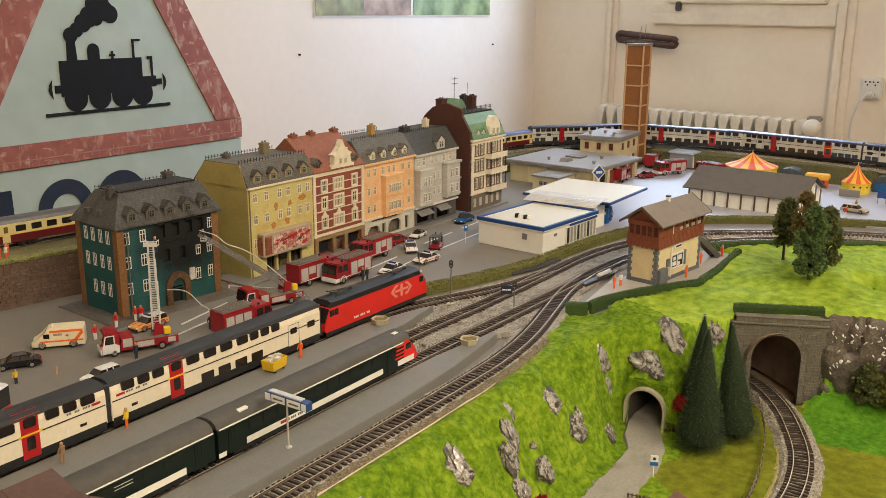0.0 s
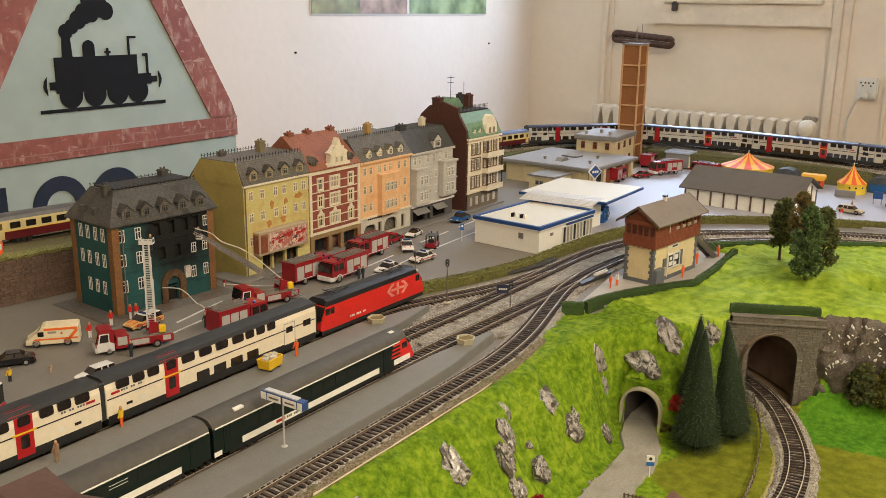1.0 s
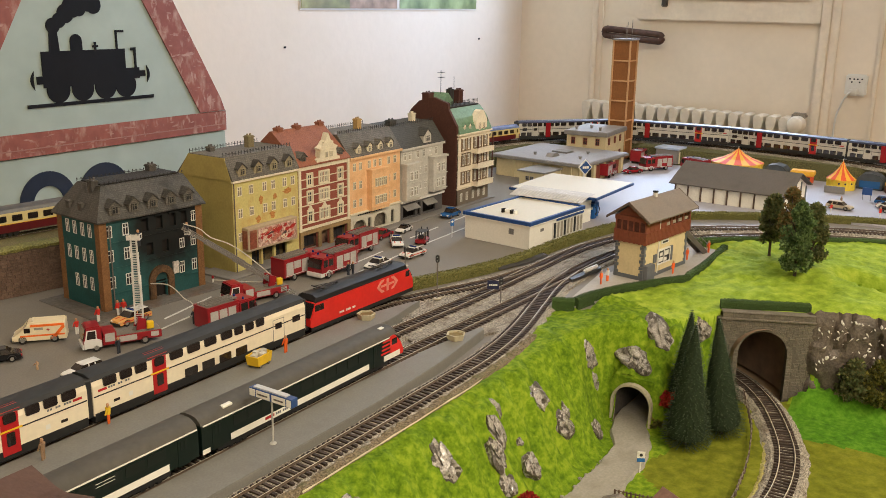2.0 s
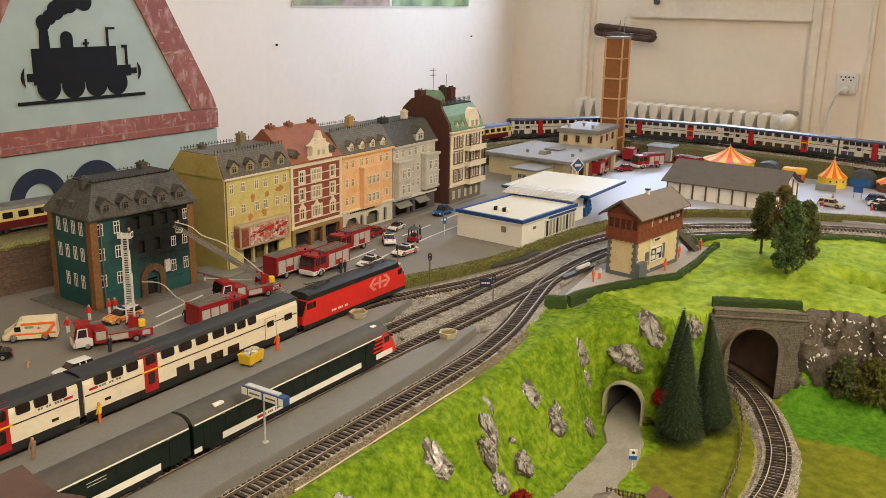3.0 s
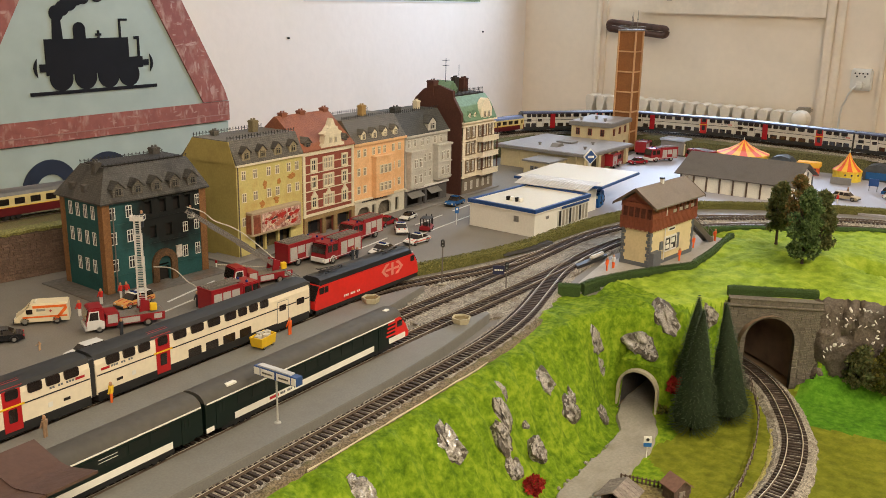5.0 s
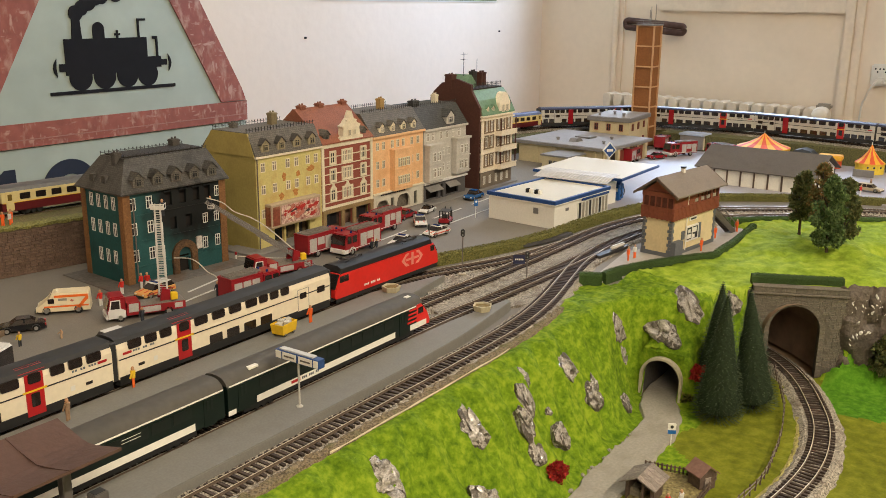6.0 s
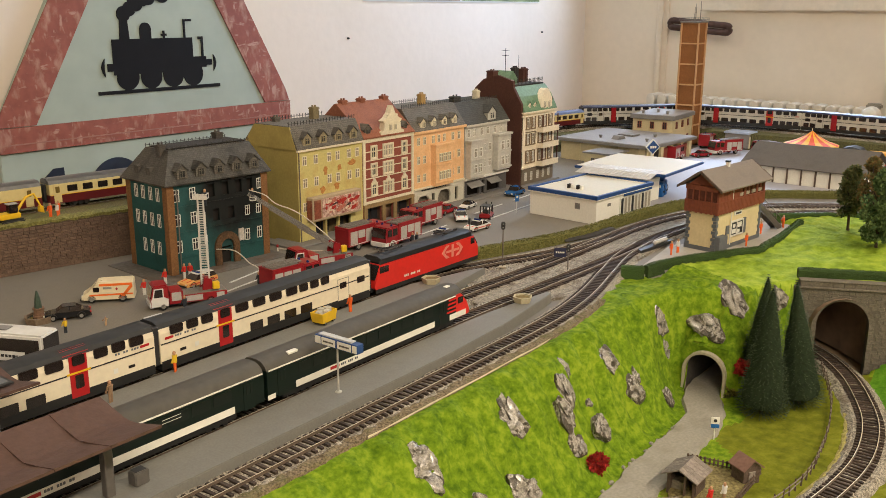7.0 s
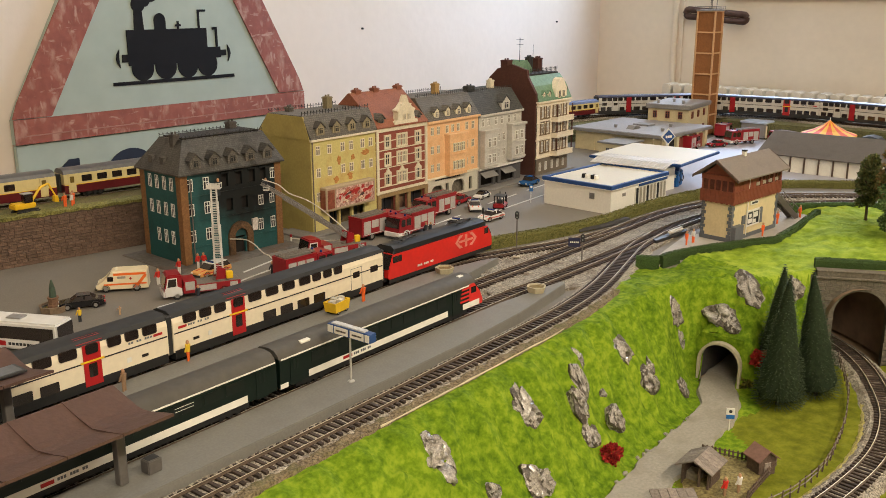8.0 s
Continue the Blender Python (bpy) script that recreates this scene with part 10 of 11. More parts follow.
mound = bmesh.ops.create_icosphere(bm, subdivisions=5, radius=1)["verts"]
for v in mound:
    k = 1 + 0.16 * noise.noise(v.co * 3.2) + 0.07 * noise.noise(v.co * 9)
    v.co = Vector((1.0665 + 0.0180 * v.co.x * k, 0.3975 + 0.0360 * v.co.y * k, -0.0530 + 0.0105 * v.co.z * k - 0.010 * v.co.y ** 2))
for f in {f for v in mound for f in v.link_faces}:
    f.smooth = True
part("grassy_face", bm, GRASS, tn)
# Added black sheet closes the tube and stands for its unlit depth.
bm = B()
box(bm, 1.255, 0.36, LOWZ - 0.002, 1.262, 0.44, -0.04)
part("dark_end_sheet", bm, BLACK, tn)

ang = math.degrees(math.atan2(PB[1] - PA[1], PB[0] - PA[0]))
pm = pose(PA[0], PA[1], 0, 0, 0, ang)
pt = thing("tunnel_portal", pm, "grey-brown stone railway tunnel portal with coping", "tunnel portal", "", "structure")
PL, OC, OR, OS = 0.1163, 0.058, 0.032, -0.045
bm = B()
zt = 0.004
for x0, x1 in ((-0.005, OC - OR), (OC + OR, PL + 0.004)):
    box(bm, x0, 0.0, LOWZ - 0.004, x1, 0.012, zt)
n = 16
for k in range(n):
    xa, xb = OC - OR * math.cos(math.pi * k / n), OC - OR * math.cos(math.pi * (k + 1) / n)
    za, zb = OS + OR * math.sin(math.pi * k / n), OS + OR * math.sin(math.pi * (k + 1) / n)
    prism(bm, [(xa, za), (xb, zb), (xb, zt), (xa, zt)], "y", 0.0, 0.012)
part("wall_core", bm, PMORT, pt)
SM = {}


def stone(w, hgt):
    key = (round(w, 4), round(hgt, 4), random.randrange(2))
    if key not in SM:
        b_ = B()
        rbox(b_, 0, -0.0005 - 0.0003 * key[2], 0, w, 0.003, hgt, 0.0005, seg=1)
        SM[key] = finish("stone", b_, PSTONE)
    return SM[key]


for r in range(25):
    z = LOWZ + r * 0.00456
    x = -0.005
    while x < PL + 0.004:
        w_ = random.choice((0.007, 0.009, 0.0115))
        x1 = min(x + w_, PL + 0.006)
        mid = (x + x1) / 2
        dx = abs(mid - OC) - (x1 - x) / 2
        zz = z + 0.0022
        inop = dx < OR + 0.005 and (zz < OS or math.hypot(max(dx, 0), zz - OS) < OR + 0.006)
        if not inop and x1 - x > 0.004:
            part("stone", stone(round(x1 - x - 0.0003, 4), 0.0043), None, pt, "", Matrix.Translation((x, 0, z)))
        x = x1
for k in range(27):
    bm = B()
    a0, a1 = math.pi * (k + 0.03) / 27, math.pi * (k + 0.97) / 27
    prism(bm, [(OC + q * math.cos(a), OS + q * math.sin(a)) for q, a in ((OR, a0), (OR + 0.0065, a0), (OR + 0.0065, a1), (OR, a1))], "y", -0.0013, 0.006)
    part("voussoir", bm, PSTONE, pt)
for s in (-1, 1):
    for k in range(13):
        bm = B()
        xa = OC + s * OR
        z = LOWZ + k * 0.005
        rbox(bm, min(xa, xa + s * 0.0062), -0.0013, z, max(xa, xa + s * 0.0066), 0.006, z + 0.0047, 0.0004, seg=1)
        part("jamb_stone", bm, PSTONE, pt)
bm = B()
rbox(bm, 0.0, -0.0032, 0.0015, PL + 0.006, 0.012, 0.0042, 0.0006, seg=1)
part("string_course", bm, PSTONE, pt)
for k in range(9):
    bm = B()
    rbox(bm, 0.002 + k * 0.01325, -0.001, 0.0042, 0.0150 + k * 0.01325, 0.010, 0.0105, 0.0003, seg=1)
    part("parapet_stone", bm, PSTONE, pt)
bm = B()
rbox(bm, 0.001, -0.002, 0.0105, PL + 0.005, 0.012, 0.0126, 0.0007, seg=1)
part("coping", bm, PSTONE, pt)
# dark lining that follows the curve of the line
lin = spline([(1.205, 0.275), (1.25, 0.31), (1.30, 0.37), (1.34, 0.45)], 0.012)
bm = B()
rows = []
for i, p in enumerate(lin):
    d = lin[min(i + 1, len(lin) - 1)] - lin[max(i - 1, 0)]
    d /= np.linalg.norm(d)
    rows.append([bm.verts.new((p[0] - d[1] * o, p[1] + d[0] * o, z)) for o, z in [(-0.042, LOWZ)] + [(0.042 * math.cos(math.pi * (1 - k / 10)), OS - 0.006 + 0.042 * math.sin(math.pi * (1 - k / 10))) for k in range(11)] + [(0.042, LOWZ)]])
for a, b in zip(rows[1:], rows[2:]):
    for k in range(len(a) - 1):
        bm.faces.new((a[k], a[k + 1], b[k + 1], b[k]))
bm.faces.new(rows[-1])
part("lining", bm, TUNW, pt, "brown board tunnel lining", pm.inverted())

# ---- cliff beside the portal ----
cl = spline([(1.2435, 0.2375), (1.266, 0.185), (1.283, 0.13), (1.297, 0.06), (1.305, -0.05), (1.31, -0.30), (1.31, -0.8)], 0.004)
bm = B()
rows = []
NV = 38
for i, p in enumerate(cl[:230]):
    d = cl[min(i + 1, len(cl) - 1)] - cl[max(i - 1, 0)]
    d /= np.linalg.norm(d)
    row = []
    for k in range(NV + 1):
        v = k / NV
        z = LOWZ - 0.003 + v * 0.128 + v ** 4 * (0.004 + 0.009 * noise.noise(Vector((p[0] * 45, p[1] * 45, 5.0))) + 0.006 * noise.noise(Vector((p[0] * 140, p[1] * 140, 8.0))))
        q = Vector((p[0] * 30, p[1] * 30, z * 30))
        rg = 1 - abs(noise.noise(q * 0.75)) * 2
        rg2 = 1 - abs(noise.noise(q * 2.0 + Vector((9, 3, 1)))) * 2
        crk = max(0.0, 0.16 - abs(noise.noise(Vector((q.x, q.y, q.z * 0.45)) * 1.1 + Vector((4, 8, 2))))) * 6
        slab = noise.noise(q * 0.55 + Vector((3, 3, 7)))
        o = 0.007 + 0.005 * (round(slab * 6) / 6 * 0.8 + slab * 0.2) + 0.0012 * rg + 0.0014 * rg2 * (0.4 + v) - 0.009 * crk ** 2 + 0.0016 * noise.noise(q * 6) * v
        o *= min(1.0, i / 2.5) * (1.0 if v < 0.93 else 0.55 + 0.45 * (1 - v) / 0.07)
        o -= 0.005 * v
        row.append(bm.verts.new((p[0] + d[1] * o, p[1] - d[0] * o, z)))
    rows.append(row)
for a, b in zip(rows, rows[1:]):
    for k in range(NV):
        bm.faces.new((a[k], b[k], b[k + 1], a[k + 1]))
tagged(part("cliff", bm, CLIFF, smooth=True), "dark wet-looking rock cliff beside the tunnel portal", "rock", "", "structure")
FLECK = mat("white_rock_fleck", (0.80, 0.77, 0.73), 0.3, 0.15, 200)
fl = B()
rnd = random.Random(5)
verts_c = [v.co.copy() for v in bpy.data.objects["cliff"].data.vertices]
for _ in range(110):
    i, k = rnd.randrange(4, 44), min(NV - 3, int(NV * (0.30 + 0.68 * rnd.random() ** 0.7)))
    c = verts_c[i * (NV + 1) + k] + Vector((-0.0010, -0.0005, 0))
    w_ = rnd.uniform(0.0007, 0.0030)
    h_ = w_ * rnd.uniform(0.5, 1.3)
    t_ = rnd.uniform(-1.0, 1.0)
    ring_ = [fl.verts.new(c + Vector((0.0004 * math.sin(a * 3), w_ * math.cos(a) * rnd.uniform(0.35, 1.3), h_ * math.sin(a) * rnd.uniform(0.35, 1.3) + t_ * w_ * math.cos(a)))) for a in np.linspace(0, 6.2832, 8)[:-1]]
    top_ = fl.verts.new(c + Vector((-0.0009, -0.0004, 0)))
    for a, b in zip(ring_, ring_[1:] + ring_[:1]):
        fl.faces.new((a, b, top_))
tagged(part("white_flecks", fl, FLECK), "small white flecks on the cliff", "rock", "", "stuff")


# ---- rocks on the slope ----
def slope_frame(x, y):
    e = 0.01
    h0 = lambda a, b: float(height(np.array([a]), np.array([b]), False)[0])
    g = Vector((-(h0(x + e, y) - h0(x - e, y)) / (2 * e), -(h0(x, y + e) - h0(x, y - e)) / (2 * e), 1)).normalized()
    up_ = (Vector((0, 0, 1)) - g * g.z).normalized()
    side = up_.cross(g).normalized()
    return g, up_, side


def rock(x, y, w, hgt, lean, seed, depth=0.22):
    """A flat craggy lump bedded in the slope: broken faces, sharp edges and deep hollows."""
    g, up_, side = slope_frame(x, y)
    rn = random.Random(seed * 7)
    planes = []
    for _ in range(17):
        a, e = rn.uniform(0, 6.2832), rn.uniform(-0.3, 1.25)
        planes.append((Vector((math.cos(a) * math.cos(e), -math.sin(e), math.sin(a) * math.cos(e))), rn.uniform(0.62, 0.95)))
    bm = B()
    bmesh.ops.create_icosphere(bm, subdivisions=5, radius=1)
    c_, s_ = math.cos(radians(lean)), math.sin(radians(lean))
    off = Vector((seed * 3.1, seed * 1.7, seed))
    # Shade at the rim and dark wash both go in as ROCKD's colour.
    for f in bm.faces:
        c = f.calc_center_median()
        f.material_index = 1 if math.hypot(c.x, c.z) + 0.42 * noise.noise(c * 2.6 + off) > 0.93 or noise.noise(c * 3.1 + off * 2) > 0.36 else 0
    for v in bm.verts:
        q = v.co * 1.15 + off
        k = 1.15
        for pn, ph in planes:
            dt = pn.dot(v.co)
            if dt > 0.05:
                k = min(k, ph / dt)
        face = max(0.0, -v.co.y)
        hollow = face * max(0.0, noise.noise(q * 1.7 + Vector((2, 7, 4))) - 0.05)
        crack = face * max(0.0, 0.09 - abs(noise.noise(q * 1.2 + Vector((8, 1, 3)))))
        k += 0.07 * noise.noise(q * 2.2) - 1.5 * hollow - 2.5 * crack + 0.015 * noise.noise(q * 8)
        p = v.co * k
        a, b, d = p.x * w / 2, p.z * hgt / 2, -p.y * min(w, hgt) * depth * (1 if p.y < 0 else 1.6)
        a, b = a * c_ - b * s_, a * s_ + b * c_
        v.co = side * a + up_ * b + g * d
    solo("rock", bm, [ROCK, ROCKD], Matrix.Translation((x, y, ground_z(x, y))), "silvery grey rock with hollows and darkened rim in the grass slope", "rock", "rocks in the slope", smooth=True)


for i, (x, y, w, hh, ln) in enumerate((
        (0.692, 0.4536, 0.0275, 0.044, 0), (0.808, 0.462, 0.011, 0.026, 4), (0.783, 0.447, 0.0135, 0.040, 2), (0.766, 0.434, 0.015, 0.036, 8), (0.7636, 0.420, 0.019, 0.034, 14),
        (0.886, 0.453, 0.030, 0.042, 10), (0.908, 0.426, 0.025, 0.034, 12), (0.927, 0.434, 0.010, 0.020, -4), (0.812, 0.4165, 0.015, 0.026, -24), (0.8166, 0.4338, 0.006, 0.009, 0),
        (1.0296, 0.4525, 0.018, 0.040, -4), (1.0336, 0.445, 0.011, 0.028, 6), (0.984, 0.4172, 0.015, 0.026, -26), (1.1015, 0.3885, 0.018, 0.056, 42),
        (1.070, 0.410, 0.030, 0.030, -20), (1.063, 0.394, 0.018, 0.018, -24), (1.166, 0.3545, 0.019, 0.032, 0), (0.558, 0.4536, 0.0265, 0.044, -8), (0.5586, 0.4643, 0.012, 0.018, 12), (0.659, 0.4132, 0.028, 0.034, -10), (0.598, 0.4228, 0.011, 0.018, 0))):
    rock(x, y, w * 1.75, hh * 1.22, ln - (12 if x < 0.95 else 10), 41 if i == 5 else i + 1)


# ---- plants ----
def leaf_tris(n, place, size, mats_n=1, seed=1, up=0.3):
    """n small triangles at points and outward directions that place() gives."""
    r = random.Random(seed)
    vs, fs, mi = [], [], []
    for _ in range(n):
        p, d = place(r)
        u = Vector((r.uniform(-1, 1), r.uniform(-1, 1), r.uniform(-1, 1))).normalized()
        a = (d + u * 0.8).normalized()
        b = a.cross(u).normalized()
        s = size * r.uniform(0.6, 1.3)
        k = len(vs)
        vs += [p - b * s * 0.5, p + b * s * 0.5, p + a * s]
        fs.append((k, k + 1, k + 2))
        mi.append(r.randrange(mats_n))
    return vs, fs, mi


def leaf_mesh(name, data, mats):
    vs, fs, mi = data
    me = bpy.data.meshes.new(name)
    me.from_pydata(vs, [], fs)
    for m in mats:
        me.materials.append(m)
    me.polygons.foreach_set("material_index", mi)
    return me


LEAFG = [leafy(mat("leaf_green_%s" % n, c, 0.85, 0.3, 300, per=0.35)) for n, c in (("dark", (0.085, 0.140, 0.050)), ("mid", (0.185, 0.260, 0.090)))]
LEAFR = [leafy(mat("leaf_rust_%s" % n, c, 0.85, 0.3, 300, per=0.35)) for n, c in (("brown", (0.28, 0.175, 0.065)), ("olive", (0.17, 0.16, 0.058)))]
LEAFD = [leafy(mat("leaf_dull_%s" % n, c, 0.85, 0.3, 300, per=0.35)) for n, c in (("a", (0.11, 0.135, 0.050)), ("b", (0.17, 0.17, 0.06)))]
LEAFO = [leafy(mat("leaf_olive_%s" % n, c, 0.85, 0.3, 300, per=0.35)) for n, c in (("a", (0.21, 0.19, 0.035)), ("b", (0.11, 0.12, 0.028)))]
BARK = mat("brown_bark", (0.07, 0.05, 0.035), 0.9, 0.3, 500, 0.5)
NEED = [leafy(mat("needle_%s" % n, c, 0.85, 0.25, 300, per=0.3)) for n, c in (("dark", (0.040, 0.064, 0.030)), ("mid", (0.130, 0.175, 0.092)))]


def leafy_tree(x, y, z, H, R, leaves, label, seed, trunk_h=0.22, n=5200):
    t = thing("tree", pose(x, y, z, 0, 0, seed * 40), label, "tree", "broad-leaved trees")
    r = random.Random(seed)
    bm = B()
    tube(bm, [(0, 0, -0.002), (0.0006, 0, H * trunk_h), (0.001, 0.001, H * 0.55)], 0.0022, 8)
    cyl(bm, (0, 0, -0.003), (0, 0, 0.006), 0.0042, 0.0023, 8)
    for k in range(9):
        a = k * 2.4
        b0 = Vector((0.0005, 0.0005, H * (trunk_h + 0.05 * k)))
        tube(bm, [b0, b0 + Vector((math.cos(a) * R * 0.35, math.sin(a) * R * 0.35, H * 0.08)), b0 + Vector((math.cos(a) * R * 0.65, math.sin(a) * R * 0.65, H * 0.17))], 0.0008, 5)
    part("trunk", bm, BARK, t)
    clumps = []
    for _ in range(72):
        v = r.uniform(0, 1)
        zz = H * (trunk_h + (1 - trunk_h) * v)
        prof = math.sin(math.pi * min(1, 0.18 + 0.80 * v) ** 0.9) ** 0.7
        a = r.uniform(0, 6.2832)
        q = R * prof * r.uniform(0.45, 0.95)
        clumps.append((Vector((q * math.cos(a), q * math.sin(a), zz)), R * r.uniform(0.20, 0.36)))

    def place(rr):
        c, s = rr.choice(clumps)
        d = Vector((rr.gauss(0, 1), rr.gauss(0, 1), rr.gauss(0, 0.8))).normalized()
        return c + d * s * rr.uniform(0.55, 1.0), d
    part("crown", leaf_mesh("crown", leaf_tris(n, place, 0.0042, len(leaves), seed), leaves), None, t)
    return t


leafy_tree(1.394, 0.291, 0.016, 0.114, 0.0228, LEAFG, "dense dark green model tree on the lawn", 1, 0.17, 8000)
leafy_tree(1.463, 0.284, 0.014, 0.104, 0.021, LEAFD, "dull brownish green model tree on the lawn", 2, 0.20)
leafy_tree(1.528, 0.362, 0.009, 0.104, 0.0185, LEAFD, "dark thin-crowned model tree by the tracks", 3, 0.28, 4200)
leafy_tree(1.486, 0.325, 0.011, 0.125, 0.0185, LEAFR, "rusty brown autumn model tree", 4, 0.35, 3600)
leafy_tree(1.258, 0.140, LOWZ + 0.008, 0.062, 0.024, LEAFO, "olive yellow shrub at the cliff foot", 5, 0.14, 3000)
leafy_tree(1.252, 0.172, LOWZ + 0.006, 0.060, 0.021, LEAFD, "dull green shrub at the cliff foot", 6, 0.26, 2600)
leafy_tree(1.270, 0.105, LOWZ, 0.050, 0.022, LEAFO, "olive shrub at the cliff foot", 7, 0.12, 3000)


def conifer_mesh(H, R, seed):
    r = random.Random(seed)
    vs, fs, mi = [], [], []
    tiers = 58
    for i in range(tiers):
        f = i / (tiers - 1)
        z = H * (0.07 + 0.92 * f)
        rad = 1.14 * R * min(1.0, 0.86 + f * 2.0) * (1 - f) ** 0.82 + 0.0010
        nb = int(9 + 17 * (1 - f))
        for k in range(nb):
            a = 6.2832 * k / nb + i * 0.7 + r.uniform(-0.15, 0.15)
            Lb = rad * r.uniform(0.90, 1.05)
            d = Vector((math.cos(a), math.sin(a), 0))
            nn = max(4, int(Lb / 0.0017))
            for j in range(nn):
                u = 0.25 + 0.75 * (j + r.random() * 0.6) / nn
                p = d * Lb * u + Vector((0, 0, z - 0.50 * Lb * u + 0.22 * Lb * u * u))
                for s in (-1, 1):
                    sd = Vector((-d.y, d.x, 0)) * s
                    dirn = (d * 0.9 + sd * 0.75 + Vector((0, 0, r.uniform(-0.1, 0.55)))).normalized()
                    ln_ = 0.0017 * r.uniform(0.7, 1.2)
                    wv = dirn.cross(Vector((0, 0, 1))).normalized() * 0.0007
                    q = len(vs)
                    vs += [p - wv, p + wv, p + dirn * ln_]
                    fs.append((q, q + 1, q + 2))
                    mi.append(0 if r.random() < 0.55 else 1)
    return vs, fs, mi


cf = thing("conifer", pose(1.029, 0.3195, LOWZ), "dark green model fir tree", "conifer", "fir trees")
bm = B()
cyl(bm, (0, 0, -0.002), (0, 0, 0.148), 0.0024, 0.0006, 8)
part("trunk", bm, BARK, cf)
# Added solid cone in the dark needle tone fills gaps between the needles.
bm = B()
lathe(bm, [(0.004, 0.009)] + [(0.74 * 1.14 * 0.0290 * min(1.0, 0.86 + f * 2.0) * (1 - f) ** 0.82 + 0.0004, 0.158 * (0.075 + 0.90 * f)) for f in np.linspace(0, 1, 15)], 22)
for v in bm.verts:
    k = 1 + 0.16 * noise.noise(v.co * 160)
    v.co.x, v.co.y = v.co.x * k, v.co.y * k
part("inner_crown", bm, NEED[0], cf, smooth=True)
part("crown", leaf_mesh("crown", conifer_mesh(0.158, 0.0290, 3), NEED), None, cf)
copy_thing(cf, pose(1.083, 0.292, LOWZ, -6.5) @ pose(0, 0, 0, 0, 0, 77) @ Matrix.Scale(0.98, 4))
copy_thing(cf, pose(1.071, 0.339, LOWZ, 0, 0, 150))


def bush(x, y, z, r0, leaves, label, seed, n=900, flat=0.75):
    def place(rr):
        d = Vector((rr.gauss(0, 1), rr.gauss(0, 1), rr.gauss(0, 1))).normalized()
        k = 0.75 + 0.5 * noise.noise(d * 2 + Vector((seed, 0, 0)))
        return Vector((d.x, d.y, d.z * flat)) * r0 * k * rr.uniform(0.7, 1.0), d
    ob = part("bush", leaf_mesh("bush", leaf_tris(n, place, 0.0032, len(leaves), seed), leaves), None, None, "", Matrix.Translation((x, y, z)))
    tagged(ob, label, "bush", "bushes")


REDL2 = [leafy(mat("leaf_red_%s" % n, c, 0.8, 0.25, 300, per=0.3)) for n, c in (("a", (0.47, 0.038, 0.026)), ("b", (0.32, 0.022, 0.018)))]
bush(0.7745, 0.4035, LOWZ + 0.016, 0.016, REDL2, "bright red flowering bush at the slope foot", 11, 1200, 0.55)
bush(1.050, 0.350, LOWZ + 0.042, 0.015, REDL2, "dark red bush beside the road tunnel", 12, 1200)
bush(0.768, 0.398, LOWZ + 0.006, 0.009, REDL2, "small red bush at the slope foot", 15, 500)
bush(1.048, 0.362, LOWZ + 0.008, 0.010, LEAFO, "olive weeds beside the tunnel collar", 13)
bush(1.75, 1.14, 0.012, 0.03, [leafy(mat("pale_green_leaf", (0.12, 0.20, 0.08), 0.85, 0.3, 300, per=0.3))], "pale green bush behind the corner house", 14, 1500)


def hedge(ctrl, w, hgt, mt, label, z=None, n=2600, seed=1, leaf=0.0021):
    path = spline(ctrl, 0.004)
    zz = np.array([z if z is not None else 0.0] * len(path))
    path = np.c_[path, zz]
    t = thing("hedge", Matrix(), label, "hedge", "hedges")
    bm = B()
    sweep(bm, path, [(-w / 2, -0.003), (-w / 2, hgt * 0.8), (-w * 0.3, hgt), (0, hgt * 1.02), (w * 0.3, hgt), (w / 2, hgt * 0.8), (w / 2, -0.003)], jitter=leaf / 3.5)
    part("foam_core", bm, mt, t)

    def place(rr):
        i = rr.randrange(1, len(path) - 1)
        p, q = path[i], path[i + 1]
        d = (q - p) / np.linalg.norm(q - p)
        k = rr.random()
        if k < 0.4:
            o, h_, nn = rr.uniform(-w / 2, w / 2), hgt, Vector((0, 0, 1))
        else:
            s = 1 if k < 0.7 else -1
            o, h_, nn = s * w / 2, rr.uniform(0, hgt), Vector((-d[1] * s, d[0] * s, 0.2))
        c = p + (q - p) * rr.random()
        return Vector((c[0] - d[1] * o, c[1] + d[0] * o, c[2] + h_)), nn
    part("foliage", leaf_mesh("foliage", leaf_tris(n, place, leaf, 1, seed), [mt]), None, t)


hedge([(1.030, 0.760), (1.10, 0.736), (1.175, 0.712), (1.275, 0.690), (1.38, 0.684), (1.48, 0.672), (1.58, 0.650), (1.66, 0.606)], 0.013, 0.016, HEDGEY, "long yellowish hedge between street and tracks", 0.0, 7000, 1)
hedge([(1.69, 0.62), (1.765, 0.565), (1.84, 0.455), (1.90, 0.335), (1.94, 0.20), (1.96, 0.0)], 0.012, 0.014, HEDGEY, "yellowish hedge beyond the curved tracks", 0.0, 4000, 2)
hedge([(1.097, 0.542), (1.104, 0.528), (1.111, 0.515)], 0.011, 0.015, HEDGE, "short clipped dark green hedge block at the yard corner", 0.002, 1200, 3, 0.0009)
hedge([(1.117, 0.516), (1.155, 0.508), (1.200, 0.491), (1.250, 0.466), (1.300, 0.437), (1.318, 0.426)], 0.010, 0.015, HEDGE, "clipped dark green hedge before the signal box", 0.002, 7000, 6, 0.0009)
hedge([(1.319, 0.428), (1.39, 0.4275), (1.46, 0.431), (1.530, 0.436)], 0.010, 0.015, HEDGE, "straight clipped dark green hedge behind the yard", 0.003, 6000, 7, 0.0009)
